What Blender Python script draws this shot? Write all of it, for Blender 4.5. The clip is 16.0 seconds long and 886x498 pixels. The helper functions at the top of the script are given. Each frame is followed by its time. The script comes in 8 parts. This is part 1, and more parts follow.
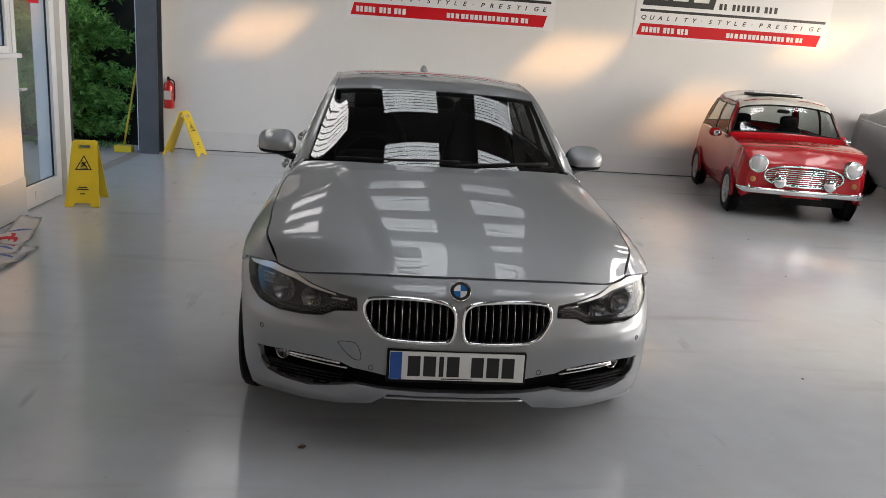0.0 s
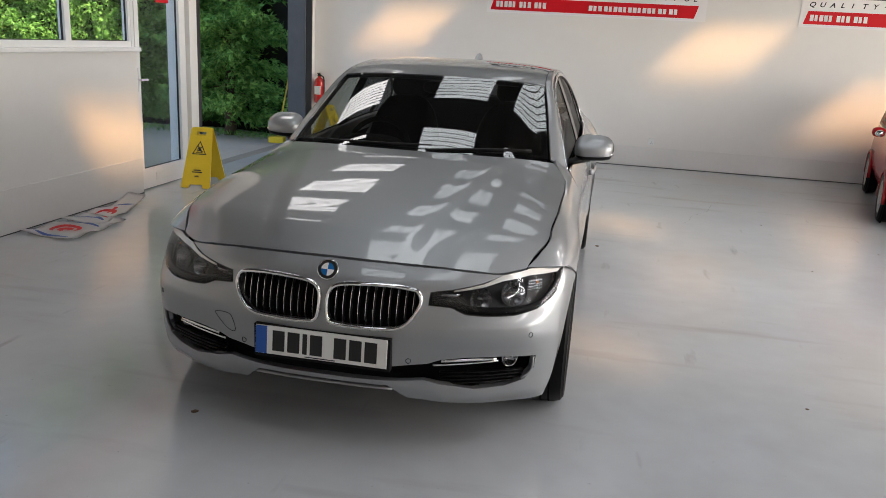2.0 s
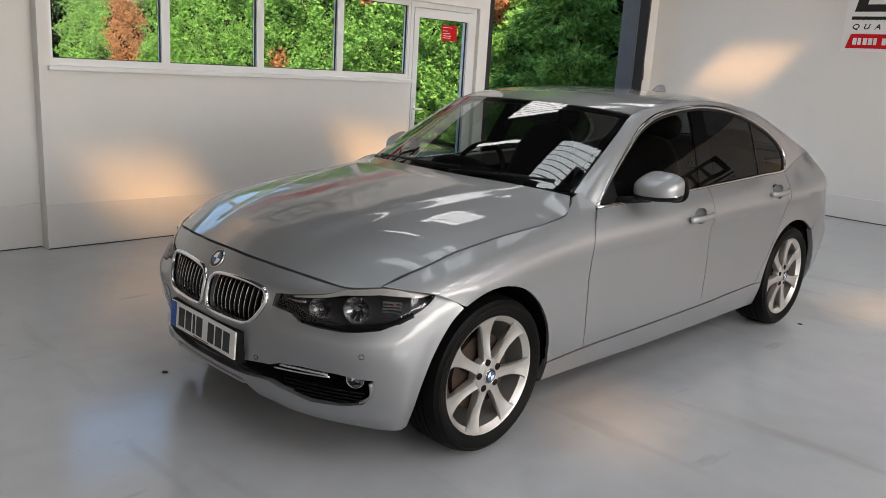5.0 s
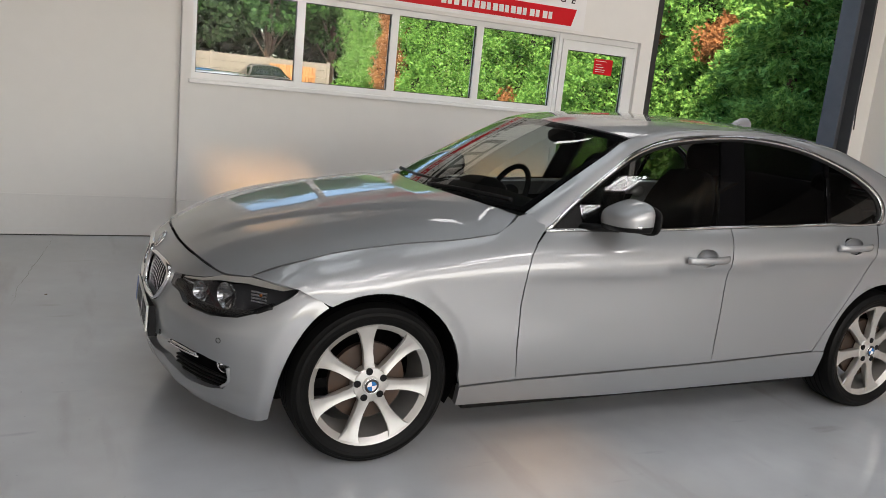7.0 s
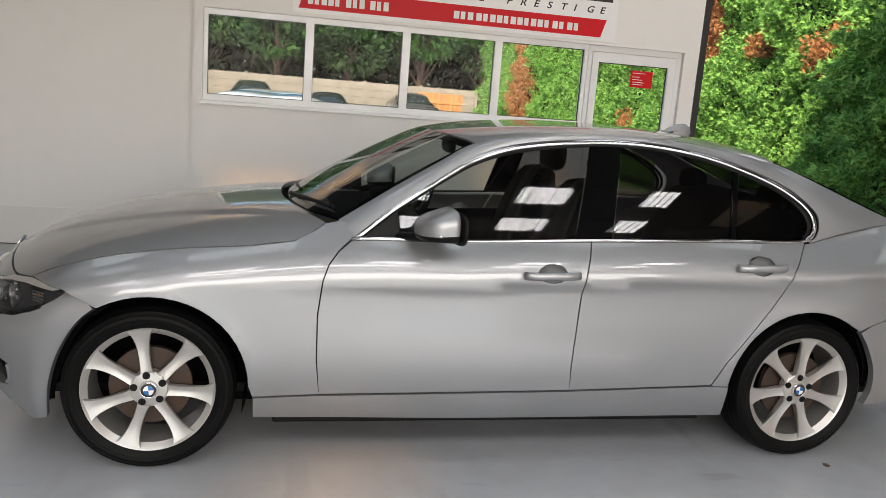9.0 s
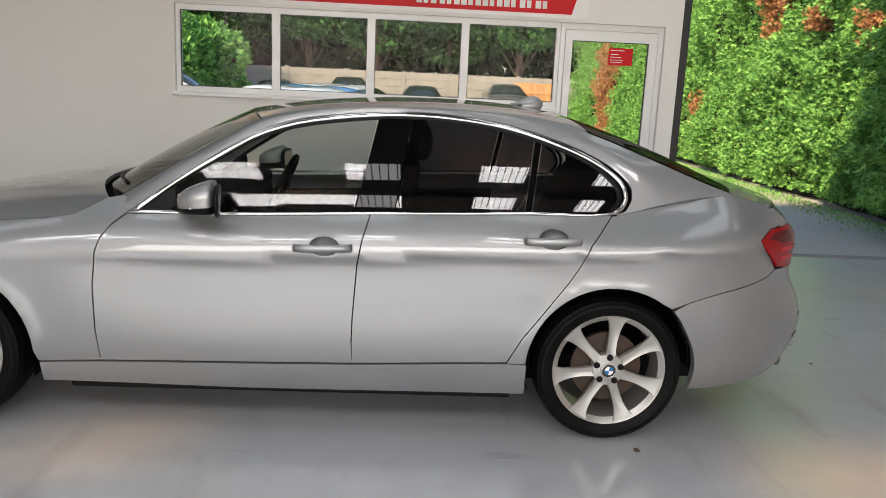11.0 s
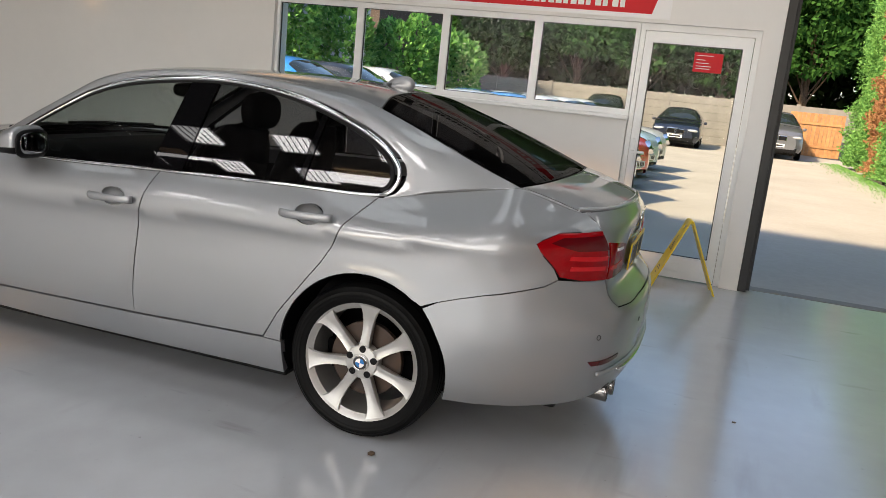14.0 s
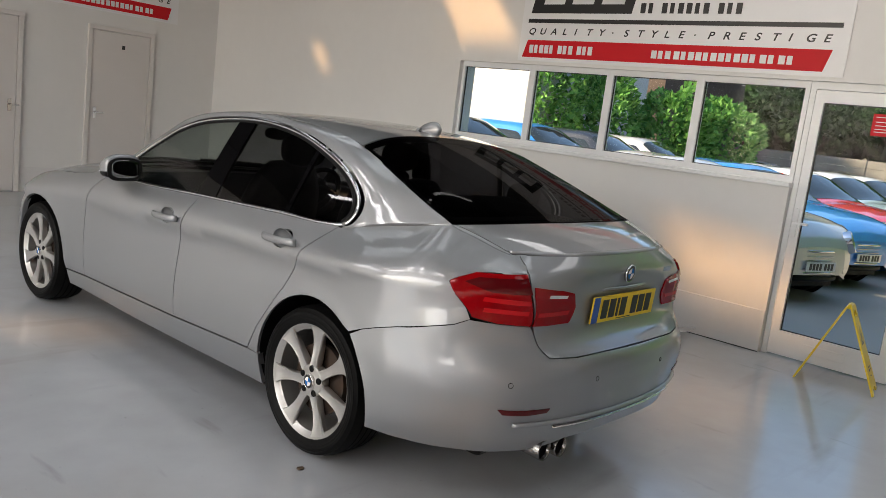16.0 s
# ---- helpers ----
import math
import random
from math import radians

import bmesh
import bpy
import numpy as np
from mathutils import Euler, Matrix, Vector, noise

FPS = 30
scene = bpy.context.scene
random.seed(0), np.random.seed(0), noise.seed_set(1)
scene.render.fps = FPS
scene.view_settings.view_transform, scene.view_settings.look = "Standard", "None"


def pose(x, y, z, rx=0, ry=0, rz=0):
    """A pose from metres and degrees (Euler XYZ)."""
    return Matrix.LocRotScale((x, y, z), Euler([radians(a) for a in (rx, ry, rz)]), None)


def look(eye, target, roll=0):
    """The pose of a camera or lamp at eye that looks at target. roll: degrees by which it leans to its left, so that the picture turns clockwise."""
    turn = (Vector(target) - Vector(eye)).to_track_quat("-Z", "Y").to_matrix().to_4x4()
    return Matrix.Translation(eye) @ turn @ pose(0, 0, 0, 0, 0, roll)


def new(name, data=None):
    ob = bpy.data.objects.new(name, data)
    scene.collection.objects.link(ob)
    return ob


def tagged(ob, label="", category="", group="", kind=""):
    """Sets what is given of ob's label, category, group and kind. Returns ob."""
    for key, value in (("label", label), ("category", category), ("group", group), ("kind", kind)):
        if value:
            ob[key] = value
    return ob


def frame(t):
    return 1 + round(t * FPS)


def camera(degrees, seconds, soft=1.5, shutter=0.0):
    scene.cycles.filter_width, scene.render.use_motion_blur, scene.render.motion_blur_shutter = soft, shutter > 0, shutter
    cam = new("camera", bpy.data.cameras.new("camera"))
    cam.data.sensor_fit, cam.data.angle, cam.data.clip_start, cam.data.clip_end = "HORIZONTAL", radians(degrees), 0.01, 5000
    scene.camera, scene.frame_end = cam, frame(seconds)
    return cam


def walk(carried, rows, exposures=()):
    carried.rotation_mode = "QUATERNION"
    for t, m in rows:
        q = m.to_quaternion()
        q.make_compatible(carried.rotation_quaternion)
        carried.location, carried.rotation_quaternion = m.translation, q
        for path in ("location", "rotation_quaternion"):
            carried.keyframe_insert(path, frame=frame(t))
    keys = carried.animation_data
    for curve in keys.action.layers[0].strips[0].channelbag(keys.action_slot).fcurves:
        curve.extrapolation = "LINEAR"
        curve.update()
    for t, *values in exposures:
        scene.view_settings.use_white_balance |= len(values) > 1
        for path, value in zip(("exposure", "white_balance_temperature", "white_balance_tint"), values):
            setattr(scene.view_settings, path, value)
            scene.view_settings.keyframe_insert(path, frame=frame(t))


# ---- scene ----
cam = camera(58.3, 16.0, soft=0.85, shutter=0.0)
PATH = [
    (0, (-0.362, -5.001, 1.599), (-0.173, -3.07, 1.11), 3.9),
    (0.5, (-0.032, -5.02, 1.589), (0.007, -3.081, 1.1), 3.7),
    (1, (0.291, -4.939, 1.589), (0.211, -2.999, 1.107), 4.3),
    (1.5, (0.635, -4.89, 1.555), (0.407, -2.964, 1.067), 3.6),
    (2, (0.966, -4.823, 1.561), (0.596, -2.926, 1.048), 3.1),
    (2.5, (1.272, -4.66, 1.535), (0.736, -2.803, 1.021), 3.3),
    (3, (1.619, -4.525, 1.525), (0.87, -2.738, 1.03), 3.7),
    (3.5, (1.982, -4.386, 1.549), (1.033, -2.693, 1.065), 3.3),
    (4, (2.276, -4.167, 1.517), (1.185, -2.564, 1.027), 3.7),
    (4.2, (2.387, -4.075, 1.532), (1.235, -2.513, 1.048), 3.6),
    (6.3, (3.398, -2.902, 1.498), (1.74, -1.862, 1.088), 5.0),
    (6.5, (3.463, -2.783, 1.504), (1.767, -1.803, 1.102), 5.3),
    (7, (3.585, -2.44, 1.47), (1.814, -1.6, 1.071), 5.8),
    (7.5, (3.688, -2.086, 1.495), (1.848, -1.401, 1.116), 5.5),
    (8, (3.822, -1.689, 1.503), (1.936, -1.128, 1.144), 4.9),
    (8.5, (3.88, -1.33, 1.469), (1.969, -0.863, 1.108), 5.1),
    (9, (3.916, -0.962, 1.499), (1.996, -0.543, 1.128), 4.5),
    (9.2, (3.96, -0.809, 1.486), (2.036, -0.407, 1.114), 4.0),
    (11.3, (4.121, 0.698, 1.506), (2.166, 0.726, 1.088), 3.0),
    (11.5, (4.117, 0.829, 1.495), (2.163, 0.812, 1.068), 3.3),
    (12, (4.039, 1.194, 1.493), (2.089, 1.108, 1.054), 4.2),
    (12.5, (4.001, 1.582, 1.464), (2.057, 1.377, 1.04), 4.6),
    (13, (3.963, 1.948, 1.496), (2.045, 1.587, 1.061), 5.6),
    (13.5, (3.806, 2.273, 1.466), (1.914, 1.79, 1.033), 6.3),
    (14, (3.678, 2.623, 1.459), (1.819, 2.011, 1.048), 5.9),
    (14.5, (3.55, 2.995, 1.478), (1.755, 2.2, 1.093), 5.9),
    (15, (3.369, 3.301, 1.457), (1.639, 2.367, 1.093), 7.5),
    (15.5, (3.178, 3.6, 1.461), (1.552, 2.485, 1.121), 7.9),
    (16, (3.009, 3.899, 1.482), (1.517, 2.607, 1.163), 7.1),
]
walk(cam, [(t, look(eye, target, roll)) for t, eye, target, roll in PATH], [(0, 1.52), (2, 1.62), (4, 1.47), (9, 1.42), (12, 1.3), (16, 1.3)])

# ---- daylight ----
SUN_WAY = Vector((-1.0, 0.8, -1.0)).normalized()
world = bpy.data.worlds.new("world")
scene.world = world
world.use_nodes = True
sky = world.node_tree.nodes.new("ShaderNodeTexSky")
sky.sky_type, sky.sun_disc = "NISHITA", False
sky.sun_elevation, sky.sun_rotation = math.asin(-SUN_WAY.z), math.atan2(-SUN_WAY.x, -SUN_WAY.y)
world.node_tree.links.new(sky.outputs[0], world.node_tree.nodes["Background"].inputs[0])
world.node_tree.nodes["Background"].inputs[1].default_value = 0.15
sun = new("sun", bpy.data.lights.new("sun", "SUN"))
sun.data.energy, sun.data.angle, sun.data.color = 5.0, radians(4.0), (1.0, 0.79, 0.54)
sun.matrix_world = look((0, 0, 9), Vector((0, 0, 9)) + SUN_WAY)

# rooflight strips along the roof
ROOF_Z = 4.0
# centre x, width, strength, middle y, length
STRIPS = [(-2.1, 1.0, 28, 3.1, 5.6), (-0.2, 0.9, 21, 0.8, 10.2), (1.28, 0.8, 18, 0.8, 10.2), (4.32, 0.52, 88, -0.6, 7.4), (5.42, 0.52, 88, -0.6, 7.4), (7.0, 0.8, 34, -0.6, 7.4)]
for sx, strip_w, watts, strip_y, strip_l in STRIPS:
    lamp = new("rooflight_daylight", bpy.data.lights.new("rooflight_daylight", "AREA"))
    lamp.data.shape, lamp.data.size, lamp.data.size_y = "RECTANGLE", strip_w, strip_l
    lamp.data.energy, lamp.data.color = watts, (0.92, 0.97, 1.0) if abs(sx) < 2 else (1.0, 0.965, 0.955)
    lamp.data.spread = radians(138 if abs(sx) < 2 else 150 if sx < 0 else 180)
    lamp.matrix_world = pose(sx, strip_y, ROOF_Z - 0.02)
# lamp added at an assumed east opening, out of view, to brighten the car's flank
lamp = new("east_fill", bpy.data.lights.new("east_fill", "AREA"))
lamp.data.shape, lamp.data.size, lamp.data.size_y = "RECTANGLE", 10.0, 2.3
lamp.data.energy, lamp.data.color = 180, (1.0, 0.87, 0.74)
lamp.matrix_world = look((10.6, 0.6, 2.5), (0, 0.6, 2.5))


# roof holes added out of view, placed back along the sun from each wanted patch
def hole(fixed, at, a0, a1, z0, z1):
    """x0, x1, y0, y1 of the roof piece that lights a wall between a0 and a1 along it and z0 and z1."""
    xs_, ys_ = [], []
    if fixed == "z":
        k = ROOF_Z / -SUN_WAY.z
        return sorted([a0 - SUN_WAY.x * k] * 2 + [a1 - SUN_WAY.x * k] * 2), sorted([z0 - SUN_WAY.y * k] * 2 + [z1 - SUN_WAY.y * k] * 2)
    for a, z in ((a0, z0), (a0, z1), (a1, z0), (a1, z1)):
        k = (ROOF_Z - z) / -SUN_WAY.z
        x, y = (at, a) if fixed == "x" else (a, at)
        xs_.append(x - SUN_WAY.x * k)
        ys_.append(y - SUN_WAY.y * k)
    return sorted(xs_), sorted(ys_)


SUN_HOLES = []
for spec in (("x", -3.25, 1.05, 2.05, 0.28, 0.84), ("x", -3.25, -1.3, -0.45, 0.10, 0.65), ("x", -3.36, -4.08, -3.84, 1.88, 2.18), ("x", -3.25, -1.95, -1.1, 2.25, 2.9), ("y", 6.35, -2.45, -1.45, 1.35, 1.95), ("y", 6.35, 1.75, 2.9, 1.2, 1.9), ("y", 6.35, 3.7, 4.7, 0.55, 1.3), ("y", 6.35, 5.5, 6.5, 1.7, 2.3), ("z", 0, 0.95, 1.25, -1.0, -0.45), ("z", 0, 0.98, 1.5, 2.0, 2.9), ("z", 0, 3.35, 3.95, 1.2, 1.55)):
    hx, hy = hole(*spec)
    SUN_HOLES.append(((hx[0] + hx[1]) / 2, (hx[2] + hx[3]) / 2, (hy[0] + hy[1]) / 2, (hy[2] + hy[3]) / 2))

# ---- materials ----
def mat(name, color, rough=0.5, metal=0.0, var=0.06, scale=6.0, bump=0.0, fine=60.0, rough_var=0.0, coat=0.0, spec=0.5, tint=None, piece=0.0):
    """A surface with two scales of variation in colour, gloss and relief, in object space."""
    m = bpy.data.materials.new(name)
    m.use_nodes = True
    n, l = m.node_tree.nodes, m.node_tree.links
    b = n["Principled BSDF"]
    b.inputs["Metallic"].default_value = metal
    b.inputs["Roughness"].default_value = rough
    b.inputs["Coat Weight"].default_value = coat
    b.inputs["Coat Roughness"].default_value = 0.015
    b.inputs["Coat IOR"].default_value = 1.52
    b.inputs["Specular IOR Level"].default_value = spec
    geo = n.new("ShaderNodeTexCoord")
    big = n.new("ShaderNodeTexNoise")
    big.inputs["Scale"].default_value, big.inputs["Detail"].default_value = scale, 5
    small = n.new("ShaderNodeTexNoise")
    small.inputs["Scale"].default_value, small.inputs["Detail"].default_value = fine, 3
    for t in (big, small):
        l.new(geo.outputs["Object"], t.inputs["Vector"])
    mixed = n.new("ShaderNodeMath")
    mixed.operation = "MULTIPLY_ADD"
    l.new(small.outputs["Fac"], mixed.inputs[0])
    mixed.inputs[1].default_value = 0.35
    l.new(big.outputs["Fac"], mixed.inputs[2])
    ramp = n.new("ShaderNodeMapRange")
    ramp.inputs["From Min"].default_value, ramp.inputs["From Max"].default_value = 0.4, 0.95
    l.new(mixed.outputs[0], ramp.inputs["Value"])
    mix = n.new("ShaderNodeMix")
    mix.data_type = "RGBA"
    other = tint or tuple(min(1, c * (1 - 2 * var)) for c in color)
    mix.inputs[6].default_value = (*color, 1)
    mix.inputs[7].default_value = (*other, 1)
    l.new(ramp.outputs[0], mix.inputs[0])
    last = mix.outputs[2]
    if piece:
        info = n.new("ShaderNodeObjectInfo")
        hsv = n.new("ShaderNodeHueSaturation")
        span = n.new("ShaderNodeMapRange")
        span.inputs["To Min"].default_value, span.inputs["To Max"].default_value = 1 - piece, 1 + piece
        l.new(info.outputs["Random"], span.inputs["Value"])
        l.new(span.outputs[0], hsv.inputs["Value"])
        l.new(last, hsv.inputs["Color"])
        last = hsv.outputs[0]
    l.new(last, b.inputs["Base Color"])
    if rough_var:
        rr = n.new("ShaderNodeMapRange")
        rr.inputs["From Min"].default_value, rr.inputs["From Max"].default_value = 0.35, 0.95
        rr.inputs["To Min"].default_value, rr.inputs["To Max"].default_value = max(0.02, rough - rough_var), rough + rough_var
        l.new(mixed.outputs[0], rr.inputs["Value"])
        l.new(rr.outputs[0], b.inputs["Roughness"])
    if bump:
        bp = n.new("ShaderNodeBump")
        bp.inputs["Strength"].default_value, bp.inputs["Distance"].default_value = 0.4, bump
        l.new(mixed.outputs[0], bp.inputs["Height"])
        l.new(bp.outputs[0], b.inputs["Normal"])
    return m


def glass(name, color=(1, 1, 1), rough=0.0, gloss=0.024, slant=0.8):
    """Thin clear or tinted pane: part mirror, part see-through, glossier at a slant."""
    m = bpy.data.materials.new(name)
    m.use_nodes = True
    n, l = m.node_tree.nodes, m.node_tree.links
    n.remove(n["Principled BSDF"])
    clear, shine, mix = n.new("ShaderNodeBsdfTransparent"), n.new("ShaderNodeBsdfGlossy"), n.new("ShaderNodeMixShader")
    facing, steep, amount = n.new("ShaderNodeLayerWeight"), n.new("ShaderNodeMath"), n.new("ShaderNodeMath")
    facing.inputs[0].default_value = 0.5
    steep.operation, amount.operation = "POWER", "MULTIPLY_ADD"
    steep.inputs[1].default_value = 5.0
    amount.inputs[1].default_value, amount.inputs[2].default_value = slant, gloss
    l.new(facing.outputs["Facing"], steep.inputs[0])
    l.new(steep.outputs[0], amount.inputs[0])
    clear.inputs[0].default_value = (*color, 1)
    shine.inputs["Roughness"].default_value = rough
    l.new(amount.outputs[0], mix.inputs[0])
    l.new(clear.outputs[0], mix.inputs[1])
    l.new(shine.outputs[0], mix.inputs[2])
    l.new(mix.outputs[0], n["Material Output"].inputs[0])
    return m


WALL = mat("white_wall_paint", (0.76, 0.75, 0.735), 0.55, var=0.03, scale=0.7, fine=9, bump=0.003)
SKIRT = mat("grey_skirting_paint", (0.72, 0.71, 0.70), 0.4, var=0.04, scale=1.5, fine=20)
FLOOR = mat("grey_floor_paint", (0.46, 0.478, 0.505), 0.16, spec=0.75, var=0.08, scale=0.9, fine=7, rough_var=0.06, bump=0.001, tint=(0.375, 0.388, 0.405))


def scuffed(m):
    """Tyre scuffs, smudges and specks over a floor paint."""
    n, l = m.node_tree.nodes, m.node_tree.links
    b = n["Principled BSDF"]
    old = b.inputs["Base Color"].links[0].from_socket
    co = n.new("ShaderNodeTexCoord")
    for stretch, turn, scale, lo, hi, color, amount in (((0.5, 3.0, 1), 0.5, 1.3, 0.60, 0.78, (0.20, 0.18, 0.16), 0.40), ((3.2, 0.6, 1), 0.2, 2.6, 0.66, 0.80, (0.16, 0.15, 0.14), 0.45), ((1, 1, 1), 0.0, 0.55, 0.50, 0.75, (0.40, 0.36, 0.31), 0.45), ((1, 1, 1), 0.0, 38.0, 0.70, 0.78, (0.15, 0.14, 0.13), 0.5)):
        mp, tx, rp, mx = n.new("ShaderNodeMapping"), n.new("ShaderNodeTexNoise"), n.new("ShaderNodeMapRange"), n.new("ShaderNodeMix")
        mp.inputs["Scale"].default_value, mp.inputs["Rotation"].default_value = stretch, (0, 0, turn)
        tx.inputs["Scale"].default_value, tx.inputs["Detail"].default_value = scale, 9
        rp.inputs["From Min"].default_value, rp.inputs["From Max"].default_value, rp.inputs["To Max"].default_value = lo, hi, amount
        mx.data_type = "RGBA"
        mx.inputs[7].default_value = (*color, 1)
        l.new(co.outputs["Object"], mp.inputs["Vector"])
        l.new(mp.outputs[0], tx.inputs["Vector"])
        l.new(tx.outputs["Fac"], rp.inputs["Value"])
        l.new(rp.outputs[0], mx.inputs[0])
        l.new(old, mx.inputs[6])
        old = mx.outputs[2]
    l.new(old, b.inputs["Base Color"])


scuffed(FLOOR)
CRACK = mat("dark_crack_dust", (0.13, 0.12, 0.11), 0.9, var=0.3, scale=9)
CEIL = mat("dark_roof_lining", (0.05, 0.05, 0.054), 0.6, var=0.04, scale=2)
UPVC = mat("white_frame_plastic", (0.78, 0.79, 0.8), 0.28, var=0.03, scale=3)
STEEL = mat("grey_painted_steel", (0.07, 0.077, 0.09), 0.45, var=0.12, scale=5, bump=0.001)
BLACKSEAL = mat("black_rubber_seal", (0.015, 0.015, 0.016), 0.5)
PANE = glass("clear_window_glass", (0.95, 0.97, 0.96), gloss=0.004, slant=1.3)
SIGN_WHITE = mat("white_sign_board", (0.8, 0.8, 0.81), 0.35, var=0.02, scale=2)
SIGN_RED = mat("red_sign_vinyl", (0.60, 0.008, 0.016), 0.45, spec=0.2, var=0.04, scale=3)
SIGN_BLACK = mat("black_sign_vinyl", (0.012, 0.012, 0.013), 0.35)
SIGN_PALE = mat("pale_print", (0.78, 0.78, 0.78), 0.4)
TARMAC = mat("pale_worn_yard_concrete", (0.38, 0.35, 0.31), 0.9, var=0.15, scale=0.5, fine=14, bump=0.004, tint=(0.28, 0.26, 0.22))

PAINT = mat("silver_metallic_car_paint", (0.318, 0.325, 0.339), 0.51, 0.79, var=0.015, scale=3, fine=900, coat=1.0)
CHROME = mat("polished_chrome", (0.75, 0.75, 0.76), 0.08, 1.0, var=0.02)
EXHAUST = mat("dull_exhaust_steel", (0.30, 0.29, 0.28), 0.25, 1.0, var=0.15, scale=20)
ALLOY = mat("silver_painted_alloy", (0.50, 0.488, 0.465), 0.34, 0.65, var=0.05, scale=12, coat=0.4)
TYRE = mat("black_tyre_rubber", (0.005, 0.005, 0.005), 0.5, spec=0.10, var=0.25, scale=9, bump=0.001)
BLACK = mat("black_trim_plastic", (0.006, 0.006, 0.0065), 0.45, spec=0.15, var=0.1, scale=8)
GLOSSBLACK = mat("gloss_black_pillar_trim", (0.003, 0.003, 0.0035), 0.02, coat=0.0, spec=0.12)
DARK = mat("dark_inner_body", (0.005, 0.005, 0.006), 0.8, spec=0.05)
CABIN = mat("black_cabin_trim", (0.004, 0.004, 0.0045), 0.7, spec=0.05, var=0.15, scale=20, bump=0.001)
LEATHER = mat("black_seat_leather", (0.004, 0.004, 0.0045), 0.55, spec=0.07, var=0.12, scale=14, bump=0.001)
DISC = mat("rusty_brake_disc", (0.05, 0.042, 0.038), 0.5, 0.6, var=0.3, scale=18, tint=(0.07, 0.04, 0.025))
CARGLASS = glass("clear_car_glass", (0.72, 0.76, 0.74), gloss=0.05, slant=0.3)
TINTGLASS = glass("dark_tinted_car_glass", (0.20, 0.20, 0.21), gloss=0.05, slant=0.3)
REARGLASS = glass("dark_tinted_screen_glass", (0.14, 0.14, 0.145), gloss=0.012, slant=0.22)
SCREENGLASS = glass("windscreen_glass", (0.56, 0.61, 0.59), gloss=0.14, slant=0.9)
SMOKE = mat("smoky_lamp_plastic", (0.045, 0.046, 0.05), 0.3, var=0.1, scale=20)
GREYLAMP = mat("grey_lamp_reflector", (0.62, 0.62, 0.63), 0.16, 0.9, var=0.1, scale=30)
LENS = glass("clear_lamp_lens", (0.62, 0.63, 0.65), gloss=0.04)
REDLENS = mat("red_lamp_lens", (0.27, 0.0015, 0.004), 0.1, var=0.12, scale=12, coat=0.0, spec=0.3)
REDGLOW = mat("bright_red_lamp_strip", (0.50, 0.006, 0.010), 0.2, coat=0.1, spec=0.4)
DARKRED = mat("dark_red_lamp_lens", (0.085, 0.003, 0.005), 0.1, spec=0.35)
AMBER = mat("amber_indicator_lens", (0.42, 0.13, 0.03), 0.15, coat=1.0)
PLATE_W = mat("white_plate_plastic", (0.78, 0.78, 0.76), 0.35, var=0.02)
PLATE_Y = mat("yellow_plate_plastic", (0.85, 0.58, 0.02), 0.35, var=0.02)
PLATE_B = mat("blue_plate_band", (0.02, 0.10, 0.42), 0.35)
INK = mat("black_plate_print", (0.01, 0.01, 0.01), 0.4)
BADGE_B = mat("blue_badge_enamel", (0.02, 0.16, 0.45), 0.2, coat=0.5)
BADGE_W = mat("white_badge_enamel", (0.8, 0.8, 0.8), 0.2, coat=0.5)
MIRROR = mat("mirror_glass", (0.30, 0.31, 0.32), 0.02, 1.0, var=0.0)


YELLOW = mat("yellow_sign_plastic", (0.85, 0.60, 0.02), 0.4, var=0.06, scale=6)
RED_EXT = mat("red_extinguisher_enamel", (0.55, 0.012, 0.012), 0.25, coat=0.6)
LEAFLET = mat("glossy_leaflet_paper", (0.84, 0.83, 0.83), 0.4, var=0.04, scale=8)
WOODPOLE = mat("yellow_pole", (0.75, 0.52, 0.04), 0.5)
DOORPAINT = mat("white_door_paint", (0.68, 0.645, 0.625), 0.45, var=0.03, scale=2)
SHEET = glass("sun_tint_sheet", (0.93, 0.77, 0.57), 0.1)
CONCRETE = mat("weathered_concrete", (0.22, 0.205, 0.18), 0.85, var=0.15, scale=2, bump=0.004)
BRICKY = mat("brown_house_wall", (0.10, 0.07, 0.055), 0.85, var=0.2, scale=5, bump=0.004)
HOUSEWHITE = mat("white_render", (0.56, 0.55, 0.53), 0.8, var=0.06, scale=2)
BARK = mat("brown_bark", (0.12, 0.08, 0.05), 0.9, var=0.3, scale=9, bump=0.01)


def leaf_mat(name, a, b):
    """Leaves that differ piece by piece, a little light passing through."""
    m = bpy.data.materials.new(name)
    m.use_nodes = True
    n, l = m.node_tree.nodes, m.node_tree.links
    b_ = n["Principled BSDF"]
    geo, ramp, out = n.new("ShaderNodeNewGeometry"), n.new("ShaderNodeMix"), n["Material Output"]
    ramp.data_type = "RGBA"
    ramp.inputs[6].default_value, ramp.inputs[7].default_value = (*a, 1), (*b, 1)
    l.new(geo.outputs["Random Per Island"], ramp.inputs[0])
    l.new(ramp.outputs[2], b_.inputs["Base Color"])
    b_.inputs["Roughness"].default_value, b_.inputs["Specular IOR Level"].default_value = 0.7, 0.03
    tr, mix = n.new("ShaderNodeBsdfTranslucent"), n.new("ShaderNodeMixShader")
    l.new(ramp.outputs[2], tr.inputs[0])
    mix.inputs[0].default_value = 0.3
    l.new(b_.outputs[0], mix.inputs[1])
    l.new(tr.outputs[0], mix.inputs[2])
    l.new(mix.outputs[0], out.inputs[0])
    return m


